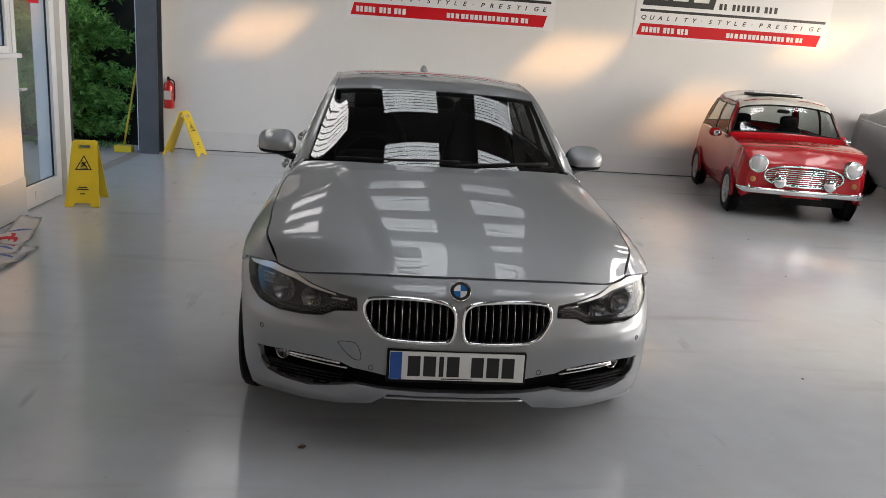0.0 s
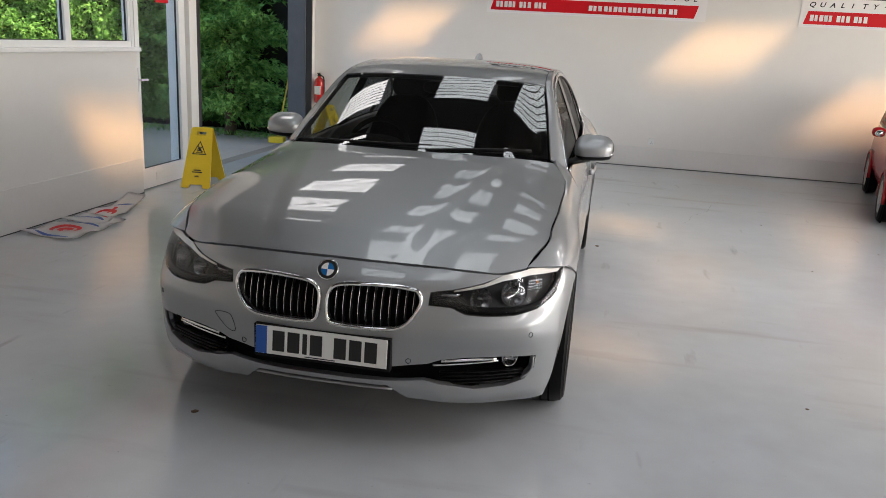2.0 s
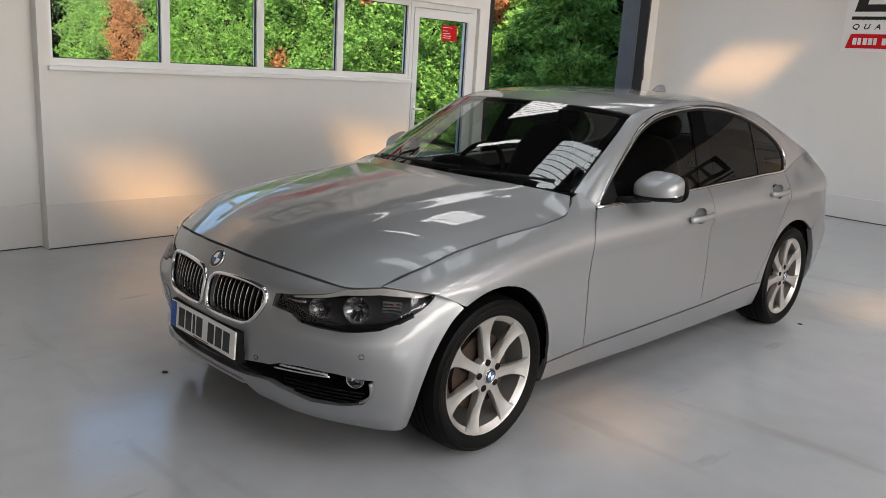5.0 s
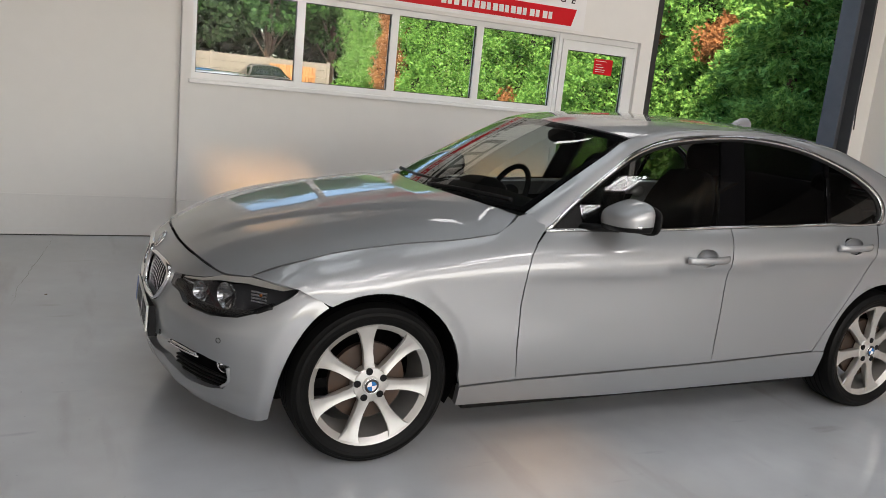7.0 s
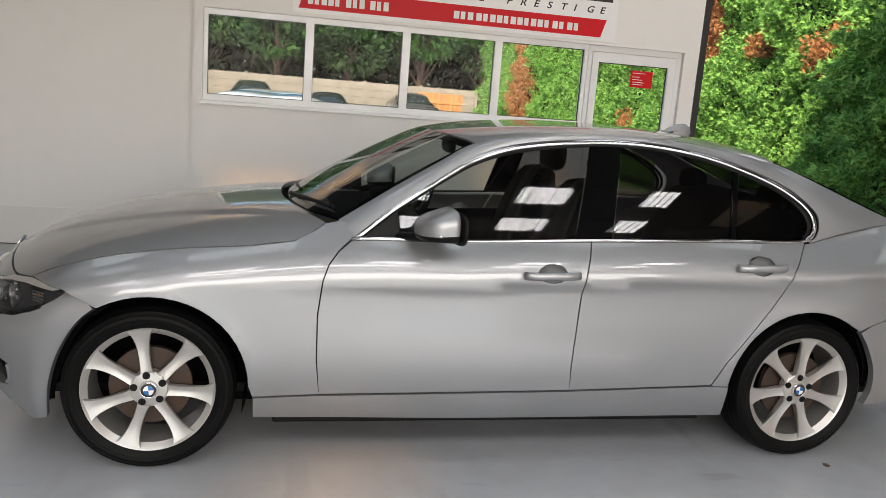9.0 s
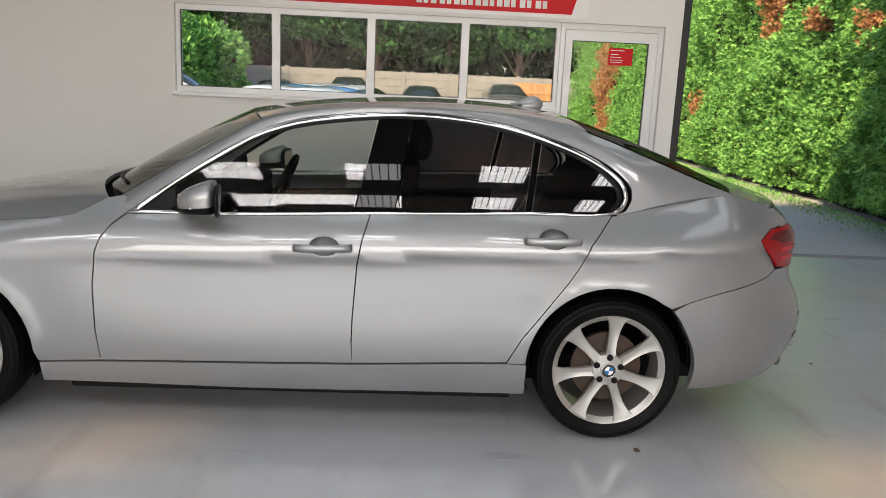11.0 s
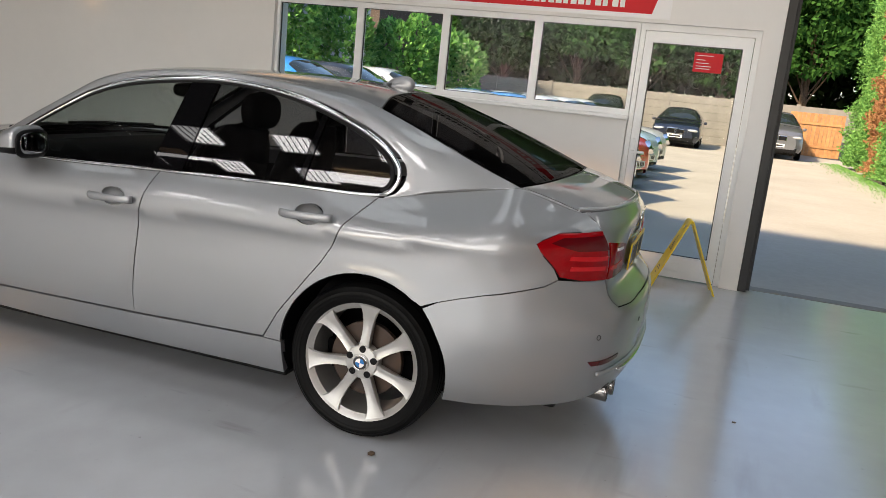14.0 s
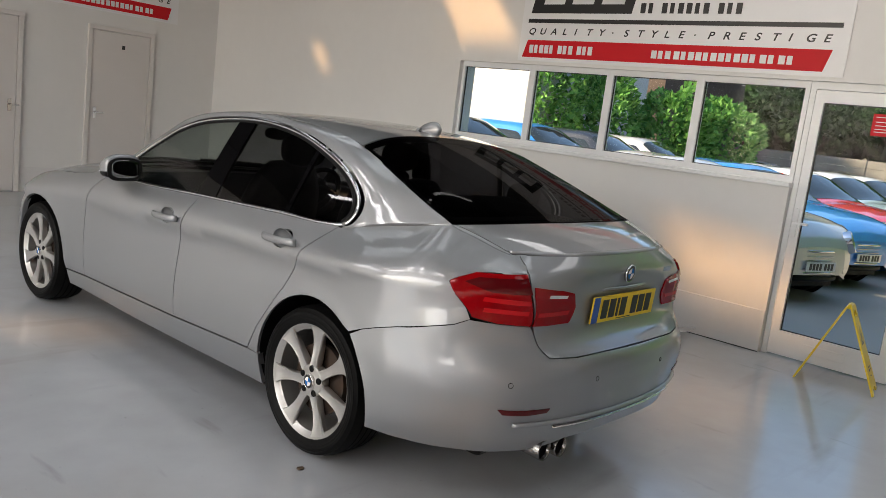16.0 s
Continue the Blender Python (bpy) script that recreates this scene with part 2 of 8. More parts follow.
LEAF = leaf_mat("green_conifer_sprays", (0.06, 0.18, 0.045), (0.27, 0.50, 0.13))
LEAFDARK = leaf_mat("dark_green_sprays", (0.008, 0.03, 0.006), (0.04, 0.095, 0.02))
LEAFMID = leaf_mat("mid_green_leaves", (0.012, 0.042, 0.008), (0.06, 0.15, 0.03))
LEAFSHADE = leaf_mat("deep_shaded_leaves", (0.008, 0.018, 0.006), (0.03, 0.055, 0.018))
LEAFBROWN = leaf_mat("rusty_brown_sprays", (0.26, 0.125, 0.055), (0.45, 0.24, 0.12))
# near-black: the shade inside the hedge as a colour
HEDGE_SHADE = mat("hedge_shade_dark", (0.02, 0.022, 0.012), 0.95, var=0.3, scale=4)

# ---- mesh helpers ----
def obj(name, bm, material=None, parent=None, label="", smooth=False):
    """Links a bmesh as one mesh object under a thing or a part."""
    me = bpy.data.meshes.new(name)
    bmesh.ops.recalc_face_normals(bm, faces=bm.faces)
    bm.to_mesh(me)
    bm.free()
    if material is not None:
        me.materials.append(material)
    if smooth:
        me.shade_smooth()
    ob = new(name, me)
    ob.parent = parent
    if label:
        ob["label"] = label
    return ob


def thing(name, label, category, m=None, group="", kind=""):
    """An Empty at a thing's base, to carry its parts."""
    ob = new(name)
    ob.empty_display_size = 0.1
    if m is not None:
        ob.matrix_world = m
    return tagged(ob, label, category, group, kind)


def add_box(bm, x0, x1, y0, y1, z0, z1, bevel=0.0, m=None):
    made = bmesh.ops.create_cube(bm, size=1.0)["verts"]
    for v in made:
        v.co = ((x0 + x1) / 2 + v.co.x * (x1 - x0), (y0 + y1) / 2 + v.co.y * (y1 - y0), (z0 + z1) / 2 + v.co.z * (z1 - z0))
    if bevel:
        edges = list({e for v in made for e in v.link_edges})
        made = bmesh.ops.bevel(bm, geom=edges, offset=bevel, segments=2, profile=0.5, affect="EDGES")["verts"]
    if m is not None:
        bmesh.ops.transform(bm, matrix=m, verts=made)
    return made


def box(name, x0, x1, y0, y1, z0, z1, material, parent=None, label="", bevel=0.0):
    bm = bmesh.new()
    add_box(bm, x0, x1, y0, y1, z0, z1, bevel)
    return obj(name, bm, material, parent, label)


def slab(name, boxes, material, parent=None, label="", bevel=0.0):
    bm = bmesh.new()
    for b in boxes:
        add_box(bm, *b, bevel=bevel)
    return obj(name, bm, material, parent, label)


def cord(name, pts, r, material, parent=None):
    """A thin round cord through points."""
    bm = bmesh.new()
    rings = []
    pts = [Vector(p) for p in pts]
    for i, p in enumerate(pts):
        t = (pts[min(i + 1, len(pts) - 1)] - pts[max(i - 1, 0)]).normalized()
        a = t.orthogonal().normalized()
        b = t.cross(a)
        rings.append([bm.verts.new(p + a * r * math.cos(j * math.pi / 4) + b * r * math.sin(j * math.pi / 4)) for j in range(8)])
    for q, w in zip(rings, rings[1:]):
        for j in range(8):
            bm.faces.new((q[j], q[(j + 1) % 8], w[(j + 1) % 8], w[j]))
    return obj(name, bm, material, parent, "", True)


# ---- building ----
WX, FY, NY, EX = -3.25, 6.35, -6.3, 10.5          # inner faces: window wall, far wall, near wall, east wall
LEFT = WX - 0.25
floor = tagged(box("floor", LEFT, EX + 0.2, NY - 0.2, FY + 0.2, -0.2, 0.0, FLOOR), "grey painted concrete showroom floor with scuffs and stains", "floor", kind="structure")
tagged(slab("wall_west", [
    (LEFT, WX, -1.68, 1.85, 0, 1.31), (LEFT, WX, -1.68, -1.60, 1.31, 2.10), (LEFT, WX, -1.68, 2.95, 2.10, ROOF_Z),
    (LEFT, WX, 2.80, 2.95, 0, 2.10), (LEFT, WX - 0.11, NY - 0.2, -1.68, 0, ROOF_Z), (LEFT, WX, 2.95, FY, 3.2, ROOF_Z),
    (LEFT, WX, 6.02, FY, 0, 3.2)], WALL), "white painted wall with a row of windows", "wall", kind="structure")
tagged(slab("wall_north", [(LEFT, EX + 0.2, FY, FY + 0.2, 0, ROOF_Z)], WALL), "plain white painted showroom wall", "wall", kind="structure")
tagged(slab("wall_south", [(LEFT, EX + 0.2, NY - 0.2, NY, 0, ROOF_Z)], WALL), "plain white painted wall with two doors", "wall", kind="structure")
# east wall stays out of view; its wide opening is assumed, for side light
tagged(slab("wall_east", [(EX, EX + 0.2, NY, -4.5, 0, ROOF_Z), (EX, EX + 0.2, 5.7, FY, 0, ROOF_Z), (EX, EX + 0.2, -4.5, 5.7, 3.7, ROOF_Z), (EX, EX + 0.2, -4.5, 5.7, 0, 0.4)], WALL), "white painted wall out of view with an assumed wide opening", "wall", kind="structure")
# dark sheet cladding above the white walls
CLAD_Z = 3.16
tagged(slab("upper_cladding", [(WX, WX + 0.03, -1.68, FY - 0.03, CLAD_Z, ROOF_Z), (WX - 0.11, WX - 0.08, NY + 0.03, -1.68, CLAD_Z, ROOF_Z), (WX - 0.11, EX, FY - 0.03, FY, CLAD_Z, ROOF_Z), (WX - 0.11, EX, NY, NY + 0.03, CLAD_Z, ROOF_Z), (EX - 0.03, EX, NY + 0.03, -4.5, CLAD_Z, ROOF_Z), (EX - 0.03, EX, 5.7, FY - 0.03, CLAD_Z, ROOF_Z)], CEIL), "dark sheet cladding above the white walls", "cladding", kind="structure")
# roof with the holes added for the sun patches
xs = sorted({LEFT, EX + 0.2, *[v for h in SUN_HOLES for v in h[:2]]})
ys = sorted({NY - 0.2, FY + 0.2, *[v for h in SUN_HOLES for v in h[2:]]})
cells = []
for i in range(len(xs) - 1):
    for j in range(len(ys) - 1):
        cx, cy = (xs[i] + xs[i + 1]) / 2, (ys[j] + ys[j + 1]) / 2
        if not any(h[0] < cx < h[1] and h[2] < cy < h[3] for h in SUN_HOLES):
            cells.append((xs[i], xs[i + 1], ys[j], ys[j + 1], ROOF_Z, ROOF_Z + 0.06))
tagged(slab("ceiling", cells, CEIL), "dark lined roof with rows of rooflights", "ceiling", kind="structure")
tagged(slab("baseboard_west", [(WX, WX + 0.012, -1.68, 1.85, 0, 0.33), (WX - 0.11, WX - 0.098, NY, -1.692, 0, 0.33)], SKIRT), "pale grey painted skirting band", "skirting", kind="structure")
tagged(slab("baseboard_north", [(-3.1, EX, FY - 0.012, FY, 0, 0.27)], SKIRT), "pale grey painted skirting band", "skirting", kind="structure")
tagged(slab("trim", [(WX + 0.012, WX + 0.016, -1.68, 1.85, 0, 0.007), (WX - 0.098, WX - 0.094, NY, -1.692, 0, 0.007), (-3.1, EX, FY - 0.016, FY - 0.012, 0, 0.009)], BLACKSEAL), "dark joint along the foot of the skirting", "joint", kind="structure")
ground = tagged(box("ground", -400, 400, -400, 400, -0.6, -0.04, TARMAC), "pale dusty yard of worn concrete", "ground", kind="structure")

# unseen amber sheets and ribs, added to warm and stripe the sun patches
for x0, x1, y0, y1 in SUN_HOLES:
    sheet = tagged(box("sun_tint_sheet", x0 - 0.03, x1 + 0.03, y0 - 0.03, y1 + 0.03, ROOF_Z + 0.064, ROOF_Z + 0.068, SHEET), "unseen amber sheet added over a roof hole to tint a sun patch", "rooflight", kind="structure")
    nb = max(4, int((y1 - y0) / 0.045))
    slab("sun_stripe_rib", [(x0 - 0.02, x1 + 0.02, y0 + (j + 0.05) * (y1 - y0) / nb, y0 + (j + 0.50) * (y1 - y0) / nb, ROOF_Z + 0.072, ROOF_Z + 0.080) for j in range(nb)], CEIL, sheet, "opaque ribs added to stripe the sun patch")
# roof boards between the rooflights and their ribs
for sx, sw, _, sy, sl in STRIPS:
    rows = [y for y in (-5.25 + 1.5 * k for k in range(8)) if abs(y + 0.75 - sy) < sl / 2 + 0.9]
    half_b = 0.45 if sw < 0.6 else 0.38
    boards = [(sx - sw / 2 - 0.04, sx + sw / 2 + 0.04, y - half_b, y + half_b, ROOF_Z - 0.06, ROOF_Z - 0.04) for y in rows]
    ribs = [(sx - sw / 2 - 0.03, sx + sw / 2 + 0.03, y + 0.75 + k * 0.09 - 0.006, y + 0.75 + k * 0.09 + 0.006, ROOF_Z - 0.055, ROOF_Z - 0.045) for y in rows for k in (-3, -2, -1, 0, 1, 2, 3)]
    pieces = []
    for q in boards + ribs:
        over = [h for h in SUN_HOLES if q[0] < h[1] + 0.02 and q[1] > h[0] - 0.02 and q[2] < h[3] + 0.10 and q[3] > h[2] - 0.10]
        lo, hi = max([q[0]] + [h[1] + 0.02 for h in over if h[0] <= sx]), min([q[1]] + [h[0] - 0.02 for h in over if h[0] > sx])
        if hi - lo > 0.03:
            pieces.append((lo, hi) + q[2:])
    tagged(slab("roof_boards", pieces, CEIL), "dark roof boards and ribs across a rooflight strip", "roof", kind="structure")
# windows, glazed door
tagged(slab("window_sill", [(WX - 0.13, WX + 0.045, -1.62, 1.86, 1.300, 1.335)], UPVC, bevel=0.006), "white plastic window sill", "sill", kind="structure")
GX = WX - 0.08
edges_y = (-1.60, -0.715, 0.135, 0.985, 1.85)
for i in range(4):
    y0, y1 = edges_y[i], edges_y[i + 1]
    win = tagged(slab("window_%d" % (i + 1), [(GX - 0.03, GX + 0.03, y0, y0 + 0.035, 1.335, 2.10), (GX - 0.03, GX + 0.03, y1 - 0.035, y1, 1.335, 2.10), (GX - 0.03, GX + 0.03, y0 + 0.035, y1 - 0.035, 1.335, 1.385), (GX - 0.03, GX + 0.03, y0 + 0.035, y1 - 0.035, 2.05, 2.10)], UPVC), "white plastic window frame in the wall", "window", kind="structure")
    for (a, b, c, d) in ((y0 + 0.035, y0 + 0.041, 1.385, 2.05), (y1 - 0.041, y1 - 0.035, 1.385, 2.05), (y0 + 0.041, y1 - 0.041, 1.385, 1.391), (y0 + 0.041, y1 - 0.041, 2.044, 2.05)):
        box("gasket", GX - 0.006, GX + 0.010, a, b, c, d, BLACKSEAL, win, "black glazing gasket")
    pn = box("pane", GX - 0.004, GX + 0.004, y0 + 0.036, y1 - 0.036, 1.386, 2.049, PANE, win, "clear pane")
    pn.visible_shadow = False
door = tagged(slab("door_1", [(GX - 0.03, GX + 0.03, 1.855, 1.895, 0, 2.10), (GX - 0.03, GX + 0.03, 2.755, 2.80, 0, 2.10), (GX - 0.03, GX + 0.03, 1.895, 2.755, 2.045, 2.10)], UPVC), "white framed glazed entrance door", "door", kind="structure")
slab("door_leaf", [(GX - 0.022, GX + 0.036, 1.90, 1.965, 0.012, 2.04), (GX - 0.022, GX + 0.036, 2.675, 2.75, 0.012, 2.04), (GX - 0.022, GX + 0.036, 1.965, 2.675, 0.012, 0.20), (GX - 0.022, GX + 0.036, 1.965, 2.675, 1.95, 2.04)], UPVC, door, "white door leaf")
for (a, b, c, d) in ((1.965, 1.972, 0.2, 1.95), (2.668, 2.675, 0.2, 1.95), (1.972, 2.668, 0.2, 0.207), (1.972, 2.668, 1.943, 1.95)):
    box("gasket", GX - 0.006, GX + 0.010, a, b, c, d, BLACKSEAL, door, "black glazing gasket")
pn = box("pane", GX - 0.004, GX + 0.004, 1.966, 2.674, 0.201, 1.949, PANE, door, "clear pane")
pn.visible_shadow = False
box("letter_plate", GX + 0.036, GX + 0.042, 2.16, 2.46, 0.075, 0.145, UPVC, door, "letter plate", 0.003)
slab("door_lever", [(GX + 0.036, GX + 0.046, 1.915, 1.945, 0.93, 1.15), (GX + 0.046, GX + 0.075, 1.92, 1.94, 1.03, 1.05), (GX + 0.062, GX + 0.078, 1.92, 2.03, 1.03, 1.05)], UPVC, door, "white lever handle", bevel=0.003)
notice = tagged(box("door_notice", GX + 0.005, GX + 0.008, 2.31, 2.535, 1.745, 1.90, SIGN_RED), "small red notice stuck on the glass door", "notice")
for z, w in ((1.875, 0.13), (1.84, 0.07), (1.815, 0.10), (1.79, 0.12), (1.77, 0.11)):
    box("notice_line", GX + 0.0085, GX + 0.0095, 2.33, 2.33 + w, z, z + 0.005, SIGN_PALE, notice, "pale line of print")
# wide doorway: steel post, guide rail, shutter box
tagged(slab("door_post", [(WX - 0.155, WX + 0.10, 5.72, 5.735, 0, ROOF_Z), (WX - 0.155, WX + 0.10, 5.965, 5.98, 0, ROOF_Z), (WX - 0.07, WX - 0.055, 5.735, 5.965, 0, ROOF_Z)], STEEL), "dark blue-grey steel post beside the doorway", "post", kind="structure")
tagged(slab("door_guide", [(WX - 0.10, WX - 0.0, 2.952, 3.02, 0, 3.2), (WX - 0.13, WX - 0.09, 2.955, 3.05, 0, 3.2)], BLACKSEAL, bevel=0.004), "black shutter guide rail on the wall edge", "guide rail", kind="structure")
tagged(slab("threshold", [(LEFT - 0.02, WX - 0.12, 3.0, 5.75, -0.03, 0.004)], CONCRETE), "worn concrete threshold strip", "threshold", kind="structure")
tagged(cord("cable", [(WX + 0.06, 6.0, 3.9), (WX + 0.07, 6.03, 2.4), (WX + 0.05, 6.05, 1.7), (WX + 0.06, 6.06, 1.45)], 0.008, BLACKSEAL), "thin black cable on the wall corner", "cable", kind="structure")
# plain doors in the near wall
for k, (x0, x1, lab) in enumerate(((-0.72, 0.06, "closed white door"), (-2.36, -1.60, "closed white door with a small sign"))):
    d = tagged(slab("door_%d" % (k + 2), [(x0, x1, NY, NY + 0.028, 0.01, 2.06)], DOORPAINT, bevel=0.004), lab + " in the white wall", "door", kind="structure")
    slab("door_frame", [(x0 - 0.06, x0 - 0.004, NY, NY + 0.04, 0, 2.066), (x1 + 0.004, x1 + 0.06, NY, NY + 0.04, 0, 2.066), (x0 - 0.06, x1 + 0.06, NY, NY + 0.04, 2.066, 2.12)], DOORPAINT, d, "white door frame", bevel=0.003)
    hx = x1 - 0.06 if k else x0 + 0.07
    slab("door_lever", [(hx - 0.02, hx + 0.02, NY + 0.028, NY + 0.034, 0.96, 1.10), (hx - 0.008, hx + 0.008, NY + 0.034, NY + 0.075, 1.03, 1.046), (hx - 0.10, hx + 0.008, NY + 0.062, NY + 0.076, 1.03, 1.046)], CHROME, d, "steel lever handle", bevel=0.003)
    if k:
        box("door_sign", -2.02, -1.98, NY + 0.028, NY + 0.030, 1.86, 1.91, SIGN_BLACK, d, "small dark sign")
tagged(slab("baseboard_south", [(-3.2, -2.43, NY, NY + 0.012, 0, 0.3), (-1.53, -0.79, NY, NY + 0.012, 0, 0.3), (0.13, EX, NY, NY + 0.012, 0, 0.3)], SKIRT), "pale grey painted skirting band", "skirting", kind="structure")
sock = tagged(box("wall_socket", 1.545, 1.63, FY - 0.022, FY, 0.30, 0.39, UPVC, bevel=0.006), "white single wall socket on the wall", "socket")
for x in (1.5875,):
    box("socket_switch", x - 0.01, x + 0.01, FY - 0.027, FY - 0.021, 0.36, 0.375, UPVC, sock, "rocker switch", 0.002)
    slab("socket_holes", [(x - 0.004, x + 0.004, FY - 0.0235, FY - 0.0215, 0.340, 0.350), (x - 0.018, x - 0.008, FY - 0.0235, FY - 0.0215, 0.318, 0.324), (x + 0.008, x + 0.018, FY - 0.0235, FY - 0.0215, 0.318, 0.324)], BLACKSEAL, sock, "dark pin holes")

# ---- car: surfaces (metres; nose towards -y, x across, all from the car's left half) ----
def hermite(knots, values, t):
    """Smooth curve through values at the given knots. values: (k, ...) ; t: (n,)."""
    knots, values, t = np.asarray(knots, float), np.asarray(values, float), np.asarray(t, float)
    d = np.diff(knots)
    slope = np.diff(values, axis=0) / d.reshape(-1, *([1] * (values.ndim - 1)))
    m = np.empty_like(values)
    m[0], m[-1] = slope[0], slope[-1]
    w = (d[1:] / (d[1:] + d[:-1])).reshape(-1, *([1] * (values.ndim - 1)))
    m[1:-1] = w * slope[:-1] + (1 - w) * slope[1:]
    i = np.clip(np.searchsorted(knots, t) - 1, 0, len(knots) - 2)
    h, s = d[i], (t - knots[i]) / d[i]
    ex = (slice(None),) + (None,) * (values.ndim - 1)
    s, h = s[ex], h[ex]
    lo, hi = s < 0, s > 1
    c = np.clip(s, 0, 1)
    out = (2 * c**3 - 3 * c**2 + 1) * values[i] + (c**3 - 2 * c**2 + c) * h * m[i] + (3 * c**2 - 2 * c**3) * values[i + 1] + (c**3 - c**2) * h * m[i + 1]
    return out + np.where(lo, s, 0) * h * m[i] + np.where(hi, s - 1, 0) * h * m[i + 1]


def net(us, vs, points):
    """A smooth surface through a net of points[u][v]."""
    points = np.asarray(points, float)

    def surf(u, v):
        rows = hermite(us, points, u)                       # (n, nv, 3)
        vs_, d = np.asarray(vs, float), np.diff(vs)
        slope = np.diff(rows, axis=1) / d[None, :, None]
        m = np.empty_like(rows)
        m[:, 0], m[:, -1] = slope[:, 0], slope[:, -1]
        w = (d[1:] / (d[1:] + d[:-1]))[None, :, None]
        m[:, 1:-1] = w * slope[:, :-1] + (1 - w) * slope[:, 1:]
        i = np.clip(np.searchsorted(vs_, v) - 1, 0, len(vs_) - 2)
        n, h = np.arange(len(v)), d[i][:, None]
        s = ((v - vs_[i]) / d[i])[:, None]
        c = np.clip(s, 0, 1)
        out = (2 * c**3 - 3 * c**2 + 1) * rows[n, i] + (c**3 - 2 * c**2 + c) * h * m[n, i] + (3 * c**2 - 2 * c**3) * rows[n, i + 1] + (c**3 - c**2) * h * m[n, i + 1]
        return out + np.where(s < 0, s, 0) * h * m[n, i] + np.where(s > 1, s - 1, 0) * h * m[n, i + 1]
    return surf


AXLE, WHEEL_R, HUB_Z = 1.405, 0.325, 0.322
WIDTH_Y = (-1.90, -1.80, -1.72, -1.59, -1.40, -1.15, -1.0, -0.76, -0.3, 0.3, 0.96, 1.2, 1.41, 1.66, 1.8, 1.95, 2.085, 2.2, 2.28)
WIDTH_X = (0.825, 0.86, 0.882, 0.902, 0.906, 0.896, 0.889, 0.886, 0.892, 0.897, 0.899, 0.904, 0.911, 0.914, 0.904, 0.868, 0.785, 0.69, 0.61)
CREASE_Y, CREASE_Z = (-1.9, -1.6, -1.2, -0.7, 0.0, 0.6, 1.2, 1.8, 2.1), (0.64, 0.69, 0.725, 0.75, 0.775, 0.80, 0.83, 0.86, 0.88)
EDGE_Y = (-1.852, -1.70, -1.55, -1.42, -1.09, -0.88, -0.76, -0.66, -0.21, 0.36, 1.0, 1.41, 1.6, 1.8, 1.926, 2.02, 2.125, 2.2, 2.28)
EDGE_X = (0.725, 0.775, 0.79, 0.797, 0.80, 0.798, 0.80, 0.80, 0.805, 0.81, 0.805, 0.784, 0.752, 0.718, 0.696, 0.661, 0.625, 0.59, 0.55)
EDGE_Z = (0.717, 0.79, 0.825, 0.848, 0.882, 0.905, 0.915, 0.922, 0.932, 0.957, 0.98, 0.994, 1.030, 1.067, 1.091, 1.060, 1.026, 1.0, 0.97)
LOW_Z, LOW_D = (0.16, 0.20, 0.26, 0.30, 0.36, 0.45, 0.60), (-0.055, -0.04, -0.022, -0.012, -0.004, 0.0, 0.0)
HOLLOW_D, HOLLOW_X = (0, 0.012, 0.03, 0.06, 0.11, 0.20, 0.32), (0, -0.004, -0.0085, -0.0105, -0.009, -0.003, 0)


def side(y, z):
    """The flank, at a length y and a height z."""
    y, z = np.asarray(y, float), np.asarray(z, float)
    w, zc = hermite(WIDTH_Y, WIDTH_X, y), hermite(CREASE_Y, CREASE_Z, y)
    xe, ze = hermite(EDGE_Y, EDGE_X, y), hermite(EDGE_Y, EDGE_Z, y)
    low = hermite(LOW_Z, LOW_D, np.minimum(z, 0.60))
    low = low + hermite(HOLLOW_D, HOLLOW_X, np.clip(zc - z, 0, 0.32)) * np.clip((y + 0.95) / 0.7, 0, 1) * np.clip((1.95 - y) / 0.45, 0, 1)
    s = np.clip((z - zc) / np.maximum(ze - zc, 0.03), 0, 2.0)
    m = hermite((-2.0, 0.6, 1.0, 1.35, 1.7, 1.95, 2.2), (2.0, 2.0, 1.7, 1.05, 0.8, 1.15, 1.6), y)
    c = np.clip(s, 0, 1)
    x = w + low - (w - xe) * ((3 - m) * c**2 + (m - 2) * c**3 + m * (s - c))
    for c in (-AXLE, AXLE):
        r = np.hypot(y - c, z - 0.325)
        x = x + 0.004 * np.exp(-(((r - 0.372) / 0.030) ** 2)) * np.clip((z - 0.25) / 0.2, 0, 1)
    return np.stack([x, y, z], -1)


def belt_z(y):
    return hermite(EDGE_Y, EDGE_Z, y)


def glassline(y, z):
    """The side windows' surface."""
    y, z = np.asarray(y, float), np.asarray(z, float)
    d = z - hermite((-0.7, -0.21, 0.36, 1.0, 1.41, 1.6), (0.92, 0.932, 0.957, 0.98, 0.994, 1.0), y)
    xb = hermite((-0.7, -0.2, 0.4, 1.0, 1.41, 1.6), (0.782, 0.792, 0.797, 0.793, 0.777, 0.765), y)
    return np.stack([xb - 0.36 * d - 0.16 * d * d, y, z], -1)


def arch_y(z, c, sign, r=0.367):
    return c + sign * np.sqrt(np.maximum(r * r - (np.asarray(z, float) - 0.325) ** 2, 0.0))


